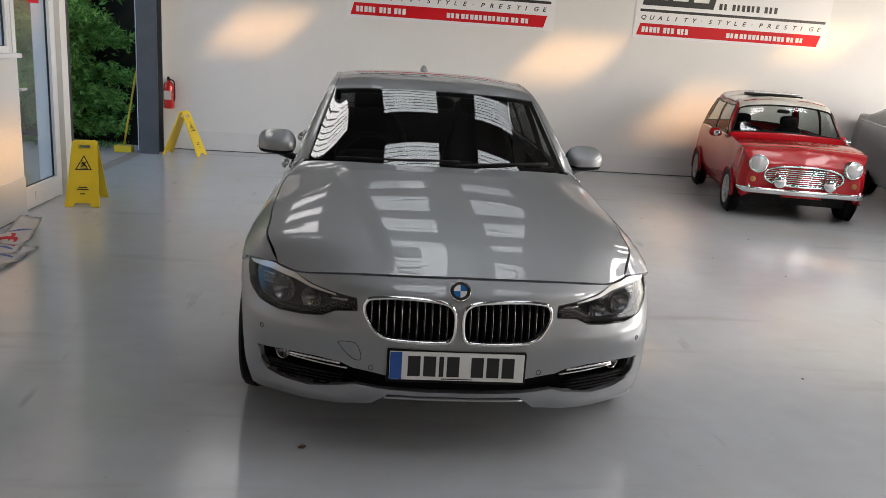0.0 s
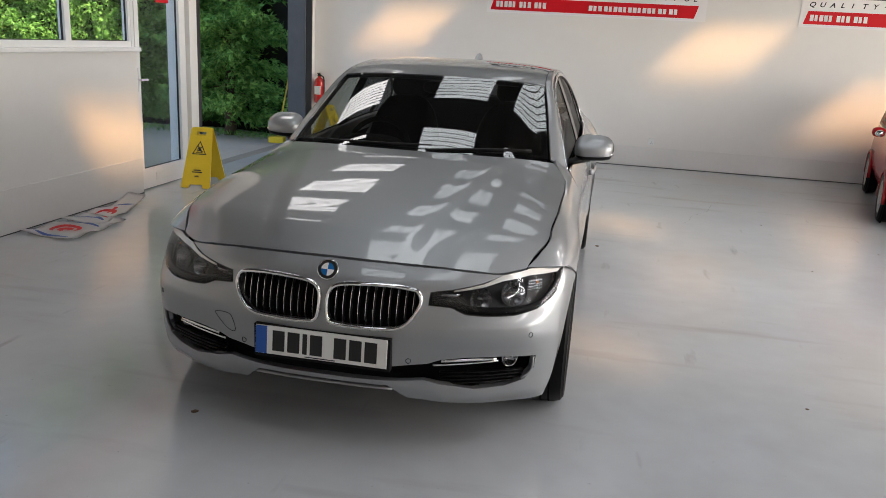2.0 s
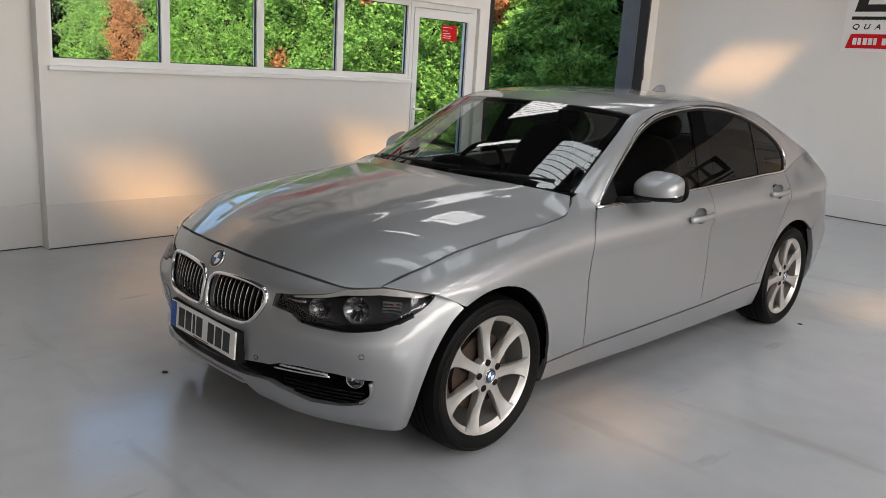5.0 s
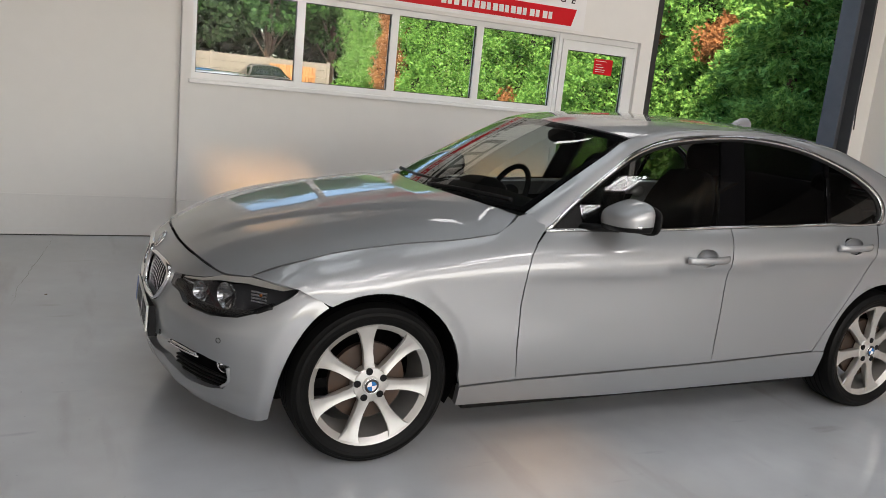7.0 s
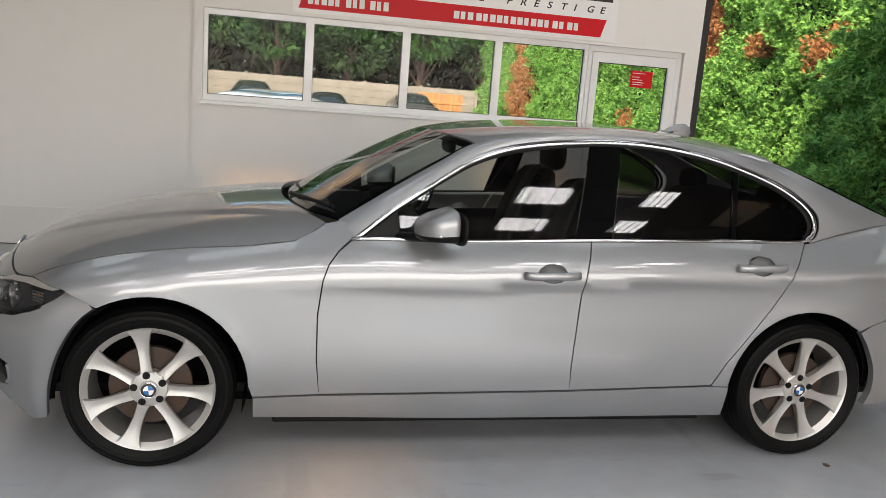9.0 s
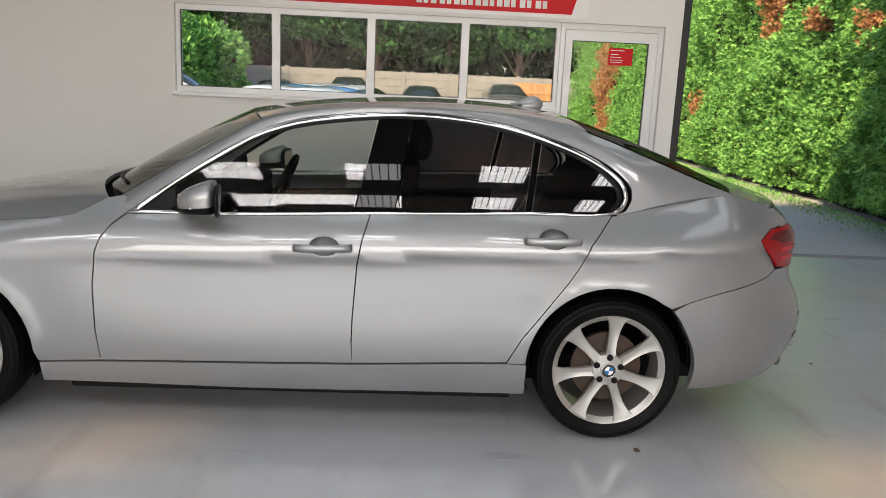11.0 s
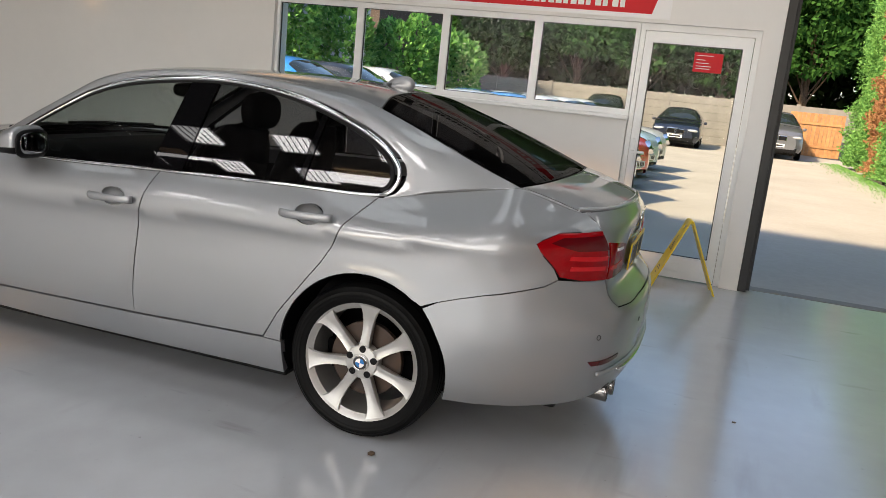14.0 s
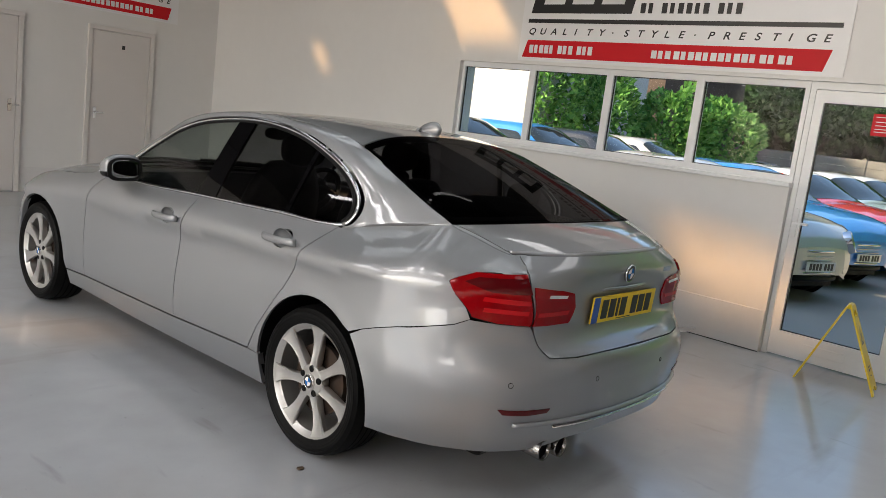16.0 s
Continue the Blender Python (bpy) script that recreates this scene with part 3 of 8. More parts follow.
# front: plan outlines at several heights, from the middle to the wheel arch
FRONT_Z = (0.18, 0.27, 0.38, 0.50, 0.60, 0.68, 0.74)
FRONT_PLAN = (
    ((0, -2.09), (0.17, -2.088), (0.33, -2.07), (0.55, -2.00), (0.71, -1.905), (0.815, -1.83)),
    ((0, -2.15), (0.17, -2.147), (0.34, -2.125), (0.56, -2.045), (0.73, -1.945), (0.84, -1.84)),
    ((0, -2.155), (0.17, -2.15), (0.33, -2.125), (0.56, -2.06), (0.745, -1.965), (0.85, -1.84)),
    ((0, -2.155), (0.17, -2.15), (0.34, -2.13), (0.57, -2.07), (0.755, -1.97), (0.855, -1.83)),
    ((0, -2.14), (0.17, -2.135), (0.33, -2.11), (0.55, -2.045), (0.745, -1.93), (0.858, -1.785)),
    ((0, -2.11), (0.17, -2.105), (0.34, -2.08), (0.54, -2.005), (0.725, -1.885), (0.845, -1.735)),
    ((0, -2.045), (0.17, -2.04), (0.33, -2.015), (0.50, -1.965), (0.66, -1.895), (0.79, -1.76)))
ends = [(-1.782, 0.18), (-1.775, 0.27), (-1.757, 0.38), (-1.712, 0.50), (-1.648, 0.60), (-1.565, 0.68), (-1.57, 0.74)]
front_points = []
for (zz, row, (ye, _)) in zip(FRONT_Z, FRONT_PLAN, ends):
    xe = float(side([ye], [min(zz, 0.72)])[0, 0])
    half = [(x, y, zz) for x, y in row] + [(xe, ye, zz)]
    front_points.append([(-x, y, z) for x, y, z in half[:0:-1]] + half)
FRONT_U = [u * 0.185 for u in range(-6, 7)]
front_net = net(FRONT_U, FRONT_Z, np.array(front_points).transpose(1, 0, 2))


def front(u, z):
    """The nose with a crease below the lamps and a lip along the bottom of the corners."""
    p = front_net(u, z)
    a = np.abs(p[:, 0])
    k = np.clip((a - 0.36) / 0.12, 0, 1) * np.clip((0.97 - np.abs(u)) / 0.16, 0, 1)
    k = k * k * (3 - 2 * k)
    crease = np.interp(z, (0.44, 0.515, 0.53, 0.54, 0.575), (0, 0.0085, 0.011, 0.0095, 0))
    lip = np.interp(z, (0.185, 0.21, 0.222, 0.238, 0.248, 0.285), (0.006, 0.013, 0.018, 0.018, 0.014, 0))
    p[:, 1] -= k * (crease + lip)
    return p


REAR_Z = (0.20, 0.32, 0.42, 0.55, 0.64, 0.70, 0.80, 0.90, 0.97, 1.02)
REAR_PLAN = (
    ((0, 2.33), (0.2, 2.325), (0.42, 2.29), (0.62, 2.19), (0.75, 2.04), (0.81, 1.91)),
    ((0, 2.40), (0.22, 2.395), (0.45, 2.36), (0.66, 2.265), (0.79, 2.10), (0.865, 1.93)),
    ((0, 2.42), (0.22, 2.412), (0.45, 2.378), (0.68, 2.30), (0.815, 2.13), (0.882, 1.94)),
    ((0, 2.43), (0.22, 2.42), (0.46, 2.388), (0.69, 2.315), (0.83, 2.13), (0.892, 1.94)),
    ((0, 2.415), (0.22, 2.405), (0.46, 2.373), (0.68, 2.285), (0.815, 2.12), (0.885, 1.94)),
    ((0, 2.35), (0.22, 2.345), (0.45, 2.325), (0.64, 2.275), (0.80, 2.12), (0.88, 1.94)),
    ((0, 2.32), (0.2, 2.32), (0.40, 2.315), (0.605, 2.28), (0.78, 2.12), (0.87, 1.94)),
    ((0, 2.33), (0.2, 2.328), (0.40, 2.318), (0.625, 2.27), (0.78, 2.085), (0.845, 1.94)),
    ((0, 2.335), (0.2, 2.328), (0.38, 2.31), (0.60, 2.235), (0.715, 2.10), (0.775, 1.94)),
    ((0, 2.31), (0.2, 2.30), (0.36, 2.275), (0.54, 2.20), (0.64, 2.10), (0.70, 1.94)))
rear_points = []
for zz, row in zip(REAR_Z, REAR_PLAN):
    ye = float(arch_y(zz, AXLE, 1)) if zz < 0.58 else float(np.interp(zz, (0.64, 0.70, 0.80), (1.64, 1.66, 1.79)))
    xe = float(side([ye], [zz])[0, 0])
    half = [(x, y, zz) for x, y in row] + [(xe, ye, zz)]
    rear_points.append([(-x, y, z) for x, y, z in half[:0:-1]] + half)
REAR_U = [u * 0.195 for u in range(-6, 7)]
rear = net(REAR_U, REAR_Z, np.array(rear_points).transpose(1, 0, 2))


def across(surf, us, x, z):
    """The surface's own coordinates of the places at x and height z."""
    u = np.linspace(us[0], us[-1], 400)
    out = []
    for xx, zz in zip(x, z):
        got = surf(u, np.full(400, float(zz)))[:, 0]
        out.append(float(np.interp(xx, got, u)))
    return list(zip(out, [float(v) for v in z]))


# bonnet: across (0 middle .. 1 edge) and along (0 nose .. 1 windscreen)
BON_V = (0, 0.1, 0.26, 0.5, 0.8, 0.93, 1.0)
BON_MID = ((-2.042, 0.742), (-1.93, 0.80), (-1.75, 0.862), (-1.47, 0.925), (-1.13, 0.980), (-1.0, 0.996), (-0.93, 1.004))
BON_EDGE = ((0.722, -1.855, 0.716), (0.758, -1.76, 0.764), (0.787, -1.61, 0.812), (0.800, -1.35, 0.857), (0.800, -0.98, 0.893), (0.782, -0.84, 0.922), (0.722, -0.755, 0.974))
BON_A, BON_DROP = (0, 0.25, 0.5, 0.72, 0.88, 1.0), (0, 0.03, 0.11, 0.30, 0.62, 1.0)
bon = []
for (yc, zc_), (xe, ye, ze), vv in zip(BON_MID, BON_EDGE, BON_V):
    row = []
    for a, dr in zip(BON_A, BON_DROP):
        z = zc_ - (zc_ - ze) * dr
        y = yc + (ye - yc) * a**2.2
        if vv == 0 and a < 1:
            z = float(np.interp(a * xe, (0, 0.249, 0.422, 0.64, 0.722), (0.7385, 0.7355, 0.7275, 0.7055, 0.716)))
            (u_, v_), = across(front, FRONT_U, [a * xe], [z])
            y = float(front(np.array([u_]), np.array([v_]))[0, 1])
        row.append((a * xe, y, z))
    bon.append([(-x, y, z) for x, y, z in row[:0:-1]] + row)
BON_U = [-0.76 * a for a in BON_A[:0:-1]] + [0.76 * a for a in BON_A]
bonnet_net = net(BON_U, [v * 1.15 for v in BON_V], np.array(bon).transpose(1, 0, 2))


BON_RUN = np.linspace(0, 1.15, 47)
bon_rim = bonnet_net(np.full(47, 0.76), BON_RUN)
BON_FIT = (side(bon_rim[:, 1], bon_rim[:, 2])[:, 0] - bon_rim[:, 0]) * np.clip((1.10 - BON_RUN) / 0.05, 0, 1)


def bonnet(u, v):
    """The bonnet, its rim on the wings, with two raised lines that spread towards the windscreen."""
    p = bonnet_net(u, v)
    p[:, 0] += np.interp(v, BON_RUN, BON_FIT) * np.sign(u) * (np.abs(u) / 0.76) ** 3
    t = np.clip(v / 1.15, 0, 1)
    ridge = 0.27 + 0.27 * t
    s = np.clip((ridge + 0.05 - np.abs(p[:, 0])) / 0.10, 0, 1)
    p[:, 2] += 0.009 * s * s * (3 - 2 * s) * np.clip(t / 0.12, 0, 1) * np.clip((1 - t) / 0.15, 0, 1)
    return p


def sheet(low, high, bulge):
    """A bowed sheet between two curves given as (x, y, z) over 0 .. 1 from the middle to the edge: u -1 .. 1, v 0 .. 1."""
    kn = np.linspace(0, 1, len(low))
    full = np.concatenate([-kn[:0:-1], kn])
    mirror = lambda c: np.array([(-x, y, z) for x, y, z in c[:0:-1]] + list(c))
    a, b = mirror(low), mirror(high)

    def surf(u, v):
        p, q = hermite(full, a, u), hermite(full, b, u)
        out = p + (q - p) * v[:, None]
        along = q - p
        n = np.stack([np.zeros(len(u)), -along[:, 2], along[:, 1]], -1)
        n = n / np.linalg.norm(n, axis=1)[:, None]
        n = np.where(n[:, 2:3] < 0, -n, n)
        return out + n * (bulge * 4 * v * (1 - v) * (1 - 0.75 * u * u))[:, None]
    return surf


SCREEN_LOW = ((0, -0.90, 0.992), (0.25, -0.885, 0.992), (0.5, -0.825, 0.99), (0.702, -0.703, 0.984))
SCREEN_TOP = ((0, -0.25, 1.352), (0.22, -0.24, 1.35), (0.43, -0.20, 1.341), (0.602, -0.14, 1.322))
BACK_TOP = ((0, 1.21, 1.392), (0.22, 1.22, 1.388), (0.43, 1.245, 1.368), (0.612, 1.29, 1.328))
BACK_LOW = ((0, 2.01, 1.103), (0.25, 2.005, 1.103), (0.5, 1.98, 1.099), (0.694, 1.925, 1.091))
screen = sheet(SCREEN_LOW, SCREEN_TOP, 0.016)
backlight = sheet(BACK_TOP, BACK_LOW, 0.018)
# boot deck, from the rear window to the lip
LIP = ((0, 2.30, 1.032), (0.21, 2.29, 1.031), (0.42, 2.245, 1.026), (0.625, 2.125, 1.026))
deck = sheet(BACK_LOW, LIP, 0.012)
ROOF_Y = (-0.25, 0.0, 0.25, 0.5, 0.8, 1.05, 1.21, 1.30)
ROOF_ZC = (1.352, 1.393, 1.418, 1.430, 1.430, 1.414, 1.392, 1.376)
RAIL_Y = (-0.25, -0.14, 0.1, 0.43, 0.8, 1.1, 1.29)
RAIL_X = (0.62, 0.602, 0.588, 0.586, 0.585, 0.592, 0.612)
RAIL_Z = (1.27, 1.322, 1.374, 1.398, 1.394, 1.364, 1.328)


def roof(u, v):
    """u -1 .. 1 across, v 0 .. 1 from the windscreen to the rear window."""
    full = np.concatenate([-np.linspace(0, 1, 4)[:0:-1], np.linspace(0, 1, 4)])
    m = lambda c: np.array([(-x, y, z) for x, y, z in c[:0:-1]] + list(c))
    y = hermite(full, m(SCREEN_TOP), u)[:, 1] * (1 - v) + hermite(full, m(BACK_TOP), u)[:, 1] * v
    zc_, zr, xr = hermite(ROOF_Y, ROOF_ZC, y), hermite(RAIL_Y, RAIL_Z, y), hermite(RAIL_Y, RAIL_X, y)
    a = np.abs(u)
    return np.stack([u * xr, y, zc_ - (zc_ - zr) * (0.55 * a**2 + 0.45 * a**6)], -1)



# rear flank: the side, flowing into the rear surface behind the wheel
FLANK_Z, FLANK_Y, FLANK_U = np.linspace(0.58, 1.02, 45), np.linspace(1.6, 2.3, 71), np.linspace(0.3, REAR_U[-1], 300)
flank_x = []
for zz in FLANK_Z:
    p_ = rear(FLANK_U, np.full(300, zz))
    flank_x.append(np.interp(FLANK_Y, p_[::-1, 1], p_[::-1, 0]))
flank_x = np.array(flank_x)


def flank(y, z):
    p = side(y, z)
    i = np.clip((z - 0.58) / 0.01, 0, 43.999)
    j = np.clip((y - 1.6) / 0.01, 0, 69.999)
    i0, j0 = i.astype(int), j.astype(int)
    a, b = i - i0, j - j0
    x = (flank_x[i0, j0] * (1 - a) + flank_x[i0 + 1, j0] * a) * (1 - b) + (flank_x[i0, j0 + 1] * (1 - a) + flank_x[i0 + 1, j0 + 1] * a) * b
    k = np.clip((y - 1.61) / 0.26, 0, 1) * np.clip((0.97 - z) / 0.26, 0, 1) * np.clip((z - 0.57) / 0.07, 0, 1)
    k = k * k * (3 - 2 * k)
    p[:, 0] += k * (x - p[:, 0])
    return p


# ---- car: mesh tools ----
from mathutils.geometry import delaunay_2d_cdt


def inside(poly, pts):
    """Which points lie in the polygon."""
    poly, pts = np.asarray(poly), np.asarray(pts)
    x, y = pts[:, 0], pts[:, 1]
    got = np.zeros(len(pts), bool)
    for (x0, y0), (x1, y1) in zip(poly, np.roll(poly, -1, axis=0)):
        if y0 != y1:
            got ^= ((y0 > y) != (y1 > y)) & (x < (x1 - x0) * (y - y0) / (y1 - y0) + x0)
    return got


def dense(poly, step, closed=True):
    poly = [np.array(p, float) for p in poly]
    out = []
    for a, b in zip(poly, poly[1:] + ([poly[0]] if closed else [])):
        n = max(1, int(math.ceil(np.linalg.norm(b - a) / step)))
        out += [a + (b - a) * i / n for i in range(n)]
    return out if closed else out + [poly[-1]]


def rounded(pts, n=6, closed=False):
    """A smooth run of points through the given ones."""
    pts = np.asarray(pts, float)
    if closed:
        k = len(pts)
        run = np.concatenate([pts[-2:], pts, pts[:3]])
        knots = np.arange(len(run))
        return hermite(knots, run, np.linspace(2, k + 2, k * n, endpoint=False))
    return hermite(np.arange(len(pts)), pts, np.linspace(0, len(pts) - 1, (len(pts) - 1) * n + 1))


def shrunk(poly, gap):
    """The polygon with its edge moved inwards."""
    p = np.asarray(poly, float)
    area = np.sum(p[:, 0] * np.roll(p[:, 1], -1) - np.roll(p[:, 0], -1) * p[:, 1])
    d = np.roll(p, -1, axis=0) - np.roll(p, 1, axis=0)
    d = d / np.maximum(np.linalg.norm(d, axis=1), 1e-9)[:, None]
    n = np.stack([-d[:, 1], d[:, 0]], -1) * (1 if area > 0 else -1)
    return p + n * gap


def mesh_object(name, verts, faces, normals, material, parent, label=""):
    me = bpy.data.meshes.new(name)
    me.from_pydata([tuple(v) for v in verts], [], faces)
    me.materials.append(material)
    me.shade_smooth()
    if normals is not None:
        me.normals_split_custom_set(normals)
    ob = new(name, me)
    ob.parent = parent
    if label:
        ob["label"] = label
    return ob


def panel_data(outline, surf, holes=(), step=0.045, depth=0.014, gap=0.0027, lift=0.0, s=1, middle=(0, 0, 0.55), edge_step=0.02):
    """A piece of a surface within an outline given in the surface's own two coordinates, with a turned-in edge."""
    rings = [dense(shrunk(outline, gap) if gap else outline, edge_step)] + [dense(h, edge_step) for h in holes]
    pts, edges = [], []
    for ring in rings:
        k = len(pts)
        pts += [tuple(p) for p in ring]
        edges += [(k + i, k + (i + 1) % len(ring)) for i in range(len(ring))]
    ring_arr = np.array(pts)
    lo, hi = ring_arr.min(0), ring_arr.max(0)
    gx, gy = np.meshgrid(np.arange(lo[0] + step / 2, hi[0], step), np.arange(lo[1] + step / 2, hi[1], step))
    inner = np.stack([gx.ravel(), gy.ravel()], -1)
    keep = inside(rings[0], inner)
    for h in rings[1:]:
        keep &= ~inside(h, inner)
    inner = inner[keep]
    if len(inner):
        near = np.sqrt(((inner[:, None] - ring_arr[None]) ** 2).sum(-1)).min(1) > step * 0.35
        inner = inner[near]
    allp = [Vector(p) for p in pts] + [Vector(p) for p in inner]
    vs, es, fs, ov, oe, of = delaunay_2d_cdt(allp, edges, [], 0, 1e-6)
    uv = np.array([tuple(v) for v in vs])
    tri = np.array([f for f in fs if len(f) == 3])
    cen = uv[tri].mean(1)
    keep = inside(rings[0], cen)
    for h in rings[1:]:
        keep &= ~inside(h, cen)
    tri = tri[keep]
    area = np.cross(uv[tri[:, 1]] - uv[tri[:, 0]], uv[tri[:, 2]] - uv[tri[:, 0]])
    tri[area < 0] = tri[area < 0][:, ::-1]
    tri = tri[np.abs(area) > 1e-10]
    e = 1e-3
    p = surf(uv[:, 0], uv[:, 1])
    n = np.cross(surf(uv[:, 0] + e, uv[:, 1]) - surf(uv[:, 0] - e, uv[:, 1]), surf(uv[:, 0], uv[:, 1] + e) - surf(uv[:, 0], uv[:, 1] - e))
    n = n / np.maximum(np.linalg.norm(n, axis=1), 1e-12)[:, None]
    flip = np.sum((p - np.array(middle)) * n) < 0
    if flip:
        n = -n
    p = p + n * lift
    p, n = p * (s, 1, 1), n * (s, 1, 1)
    if flip != (s < 0):
        tri = tri[:, ::-1]
    verts, faces = [*p], [tuple(int(i) for i in t) for t in tri]
    loop_n = [tuple(n[i]) for f in faces for i in f]
    if depth:
        count = {}
        for f in faces:
            for i in range(3):
                a, b = f[i], f[(i + 1) % 3]
                count[(a, b)] = 1
        rim = [(a, b) for (a, b) in count if (b, a) not in count]
        low = {}
        for a, b in rim:
            for i in (a, b):
                if i not in low:
                    low[i] = len(verts)
                    verts.append(p[i] - n[i] * depth)
        for a, b in rim:
            faces.append((b, a, low[a], low[b]))
            q = np.cross(p[a] - p[b], verts[low[b]] - p[b])
            q = q / max(np.linalg.norm(q), 1e-12)
            loop_n += [tuple(q)] * 4
    return verts, faces, loop_n


def panel(name, outline, surf, material, parent, label="", **kw):
    v, f, n = panel_data(outline, surf, **kw)
    return mesh_object(name, v, f, n, material, parent, label)


def join_data(*sets):
    V, F, N = [], [], []
    for v, f, n in sets:
        F += [tuple(i + len(V) for i in q) for q in f]
        V += list(v)
        N += list(n)
    return V, F, N


def tube(name, pts, rx, rz, material, parent, label="", closed=False, sides=8, normal=None, smooth=True):
    """A bar swept along points: rx wide across the given normal, rz thick along it."""
    pts = [Vector(p) for p in pts]
    bm = bmesh.new()
    rings = []
    k = len(pts)
    for i, p in enumerate(pts):
        a = pts[(i - 1) % k] if closed or i else p
        b = pts[(i + 1) % k] if closed or i < k - 1 else p
        t = (b - a).normalized()
        up = Vector(normal[i] if isinstance(normal, list) else (normal or (0, 0, 1)))
        sidev = t.cross(up)
        if sidev.length < 1e-4:
            sidev = t.orthogonal()
        sidev.normalize()
        up = sidev.cross(t).normalized()
        rings.append([bm.verts.new(p + sidev * rx * math.cos(2 * math.pi * j / sides + math.pi / sides) + up * rz * math.sin(2 * math.pi * j / sides + math.pi / sides)) for j in range(sides)])
    for i in range(k if closed else k - 1):
        r0, r1 = rings[i], rings[(i + 1) % k]
        for j in range(sides):
            bm.faces.new((r0[j], r0[(j + 1) % sides], r1[(j + 1) % sides], r1[j]))
    if not closed:
        bm.faces.new(rings[0])
        bm.faces.new(rings[-1][::-1])
    return obj(name, bm, material, parent, label, smooth)


def lathe_bm(profile, n=48, axis="x", bm=None):
    """profile: (radius, along) pairs."""
    bm = bm or bmesh.new()
    rings = []
    for i in range(n):
        c, s_ = math.cos(2 * math.pi * i / n), math.sin(2 * math.pi * i / n)
        rings.append([bm.verts.new((h, r * c, r * s_) if axis == "x" else (r * c, h, r * s_) if axis == "y" else (r * c, r * s_, h)) for r, h in profile])
    for i in range(n):
        a, b = rings[i], rings[(i + 1) % n]
        for j in range(len(profile) - 1):
            try:
                bm.faces.new((a[j], a[j + 1], b[j + 1], b[j]))
            except ValueError:
                pass
    bmesh.ops.remove_doubles(bm, verts=bm.verts, dist=1e-6)
    return bm


def blob_bm(cx, cy, cz, rx, ry, rz, power=2.6, seg=24, rings=14, bm=None):
    """A soft-cornered block."""
    bm = bm or bmesh.new()
    made = bmesh.ops.create_uvsphere(bm, u_segments=seg, v_segments=rings, radius=1.0)["verts"]
    for v in made:
        d = (abs(v.co.x) ** power + abs(v.co.y) ** power + abs(v.co.z) ** power) ** (-1 / power)
        v.co = (cx + v.co.x * d * rx, cy + v.co.y * d * ry, cz + v.co.z * d * rz)
    return bm


def roundel(parent, m, r=0.041):
    """A round badge: chrome rim, black band, four quarters in blue and white."""
    rim = obj("badge", lathe_bm([(0, -0.004), (r, -0.004), (r, 0.004), (r * 0.94, 0.006), (r * 0.9, 0.004), (0, 0.003)], 32, "y"), CHROME, parent, "round badge", True)
    rim.matrix_local = m
    holder, place = (rim, Matrix()) if parent.parent is None else (parent, m)
    band = obj("badge_band", lathe_bm([(r * 0.9, 0.0045), (r * 0.62, 0.0055)], 32, "y"), INK, holder, "black badge band", True)
    band.matrix_local = place
    for q in range(4):
        bm = bmesh.new()
        c = bm.verts.new((0, 0.0055, 0))
        arc = [bm.verts.new((r * 0.62 * math.cos(math.pi / 2 * (q + i / 6)), 0.0055, r * 0.62 * math.sin(math.pi / 2 * (q + i / 6)))) for i in range(7)]
        for a, b in zip(arc, arc[1:]):
            bm.faces.new((c, a, b))
        quarter_ = obj("badge_quarter", bm, BADGE_B if q % 2 else BADGE_W, holder, "blue enamel quarter" if q % 2 else "white enamel quarter")
        quarter_.matrix_local = place
    return rim


def cut(poly, a, b, keep_right=True):
    """The part of a polygon on one side of the line a-b."""
    (ax, ay), (bx, by) = a, b
    f = lambda p: ((bx - ax) * (p[1] - ay) - (by - ay) * (p[0] - ax)) * (-1 if keep_right else 1)
    out = []
    for p, q in zip(poly, list(poly[1:]) + [poly[0]]):
        fp, fq = f(p), f(q)
        if fp >= 0:
            out.append(tuple(p))
        if fp * fq < 0:
            t = fp / (fp - fq)
            out.append((p[0] + (q[0] - p[0]) * t, p[1] + (q[1] - p[1]) * t))
    return out


# ---- car: outlines ----
KIDNEY = [(0.352, 0.650), (0.321, 0.661), (0.246, 0.668), (0.119, 0.665), (0.047, 0.654), (0.019, 0.625), (0.015, 0.572), (0.026, 0.522), (0.069, 0.509), (0.198, 0.508), (0.282, 0.516), (0.33, 0.547), (0.364, 0.61)]
LAMP = [(0.85, 0.70), (0.735, 0.716), (0.64, 0.701), (0.573, 0.674), (0.468, 0.656), (0.395, 0.648), (0.392, 0.604), (0.475, 0.597), (0.525, 0.574), (0.60, 0.567), (0.70, 0.566), (0.785, 0.581), (0.825, 0.61)]
INTAKE = [(0, 0.300), (0.1, 0.300), (0.26, 0.303), (0.393, 0.311), (0.45, 0.293), (0.572, 0.270), (0.68, 0.274), (0.75, 0.292), (0.785, 0.335), (0.79, 0.394), (0.68, 0.407), (0.54, 0.405), (0.45, 0.394), (0.40, 0.376), (0.253, 0.357), (0.1, 0.344), (0, 0.343)]
BUMPER_F = [(0, 0.279), (0.259, 0.28), (0.29, 0.255), (0.324, 0.222), (0.44, 0.205), (0.54, 0.193), (0.66, 0.184), (0.762, 0.180), (0.82, 0.185)]
ARCH_F_Z = (0.21, 0.30, 0.40, 0.50, 0.58, 0.644)
SEAM = [(0.64, 0.703), (0.422, 0.725), (0.249, 0.733), (0, 0.736)]
TAIL_OUT = [(0.803, 0.903), (0.737, 0.943), (0.606, 0.955), (0.598, 0.768), (0.704, 0.770), (0.769, 0.784), (0.794, 0.844)]
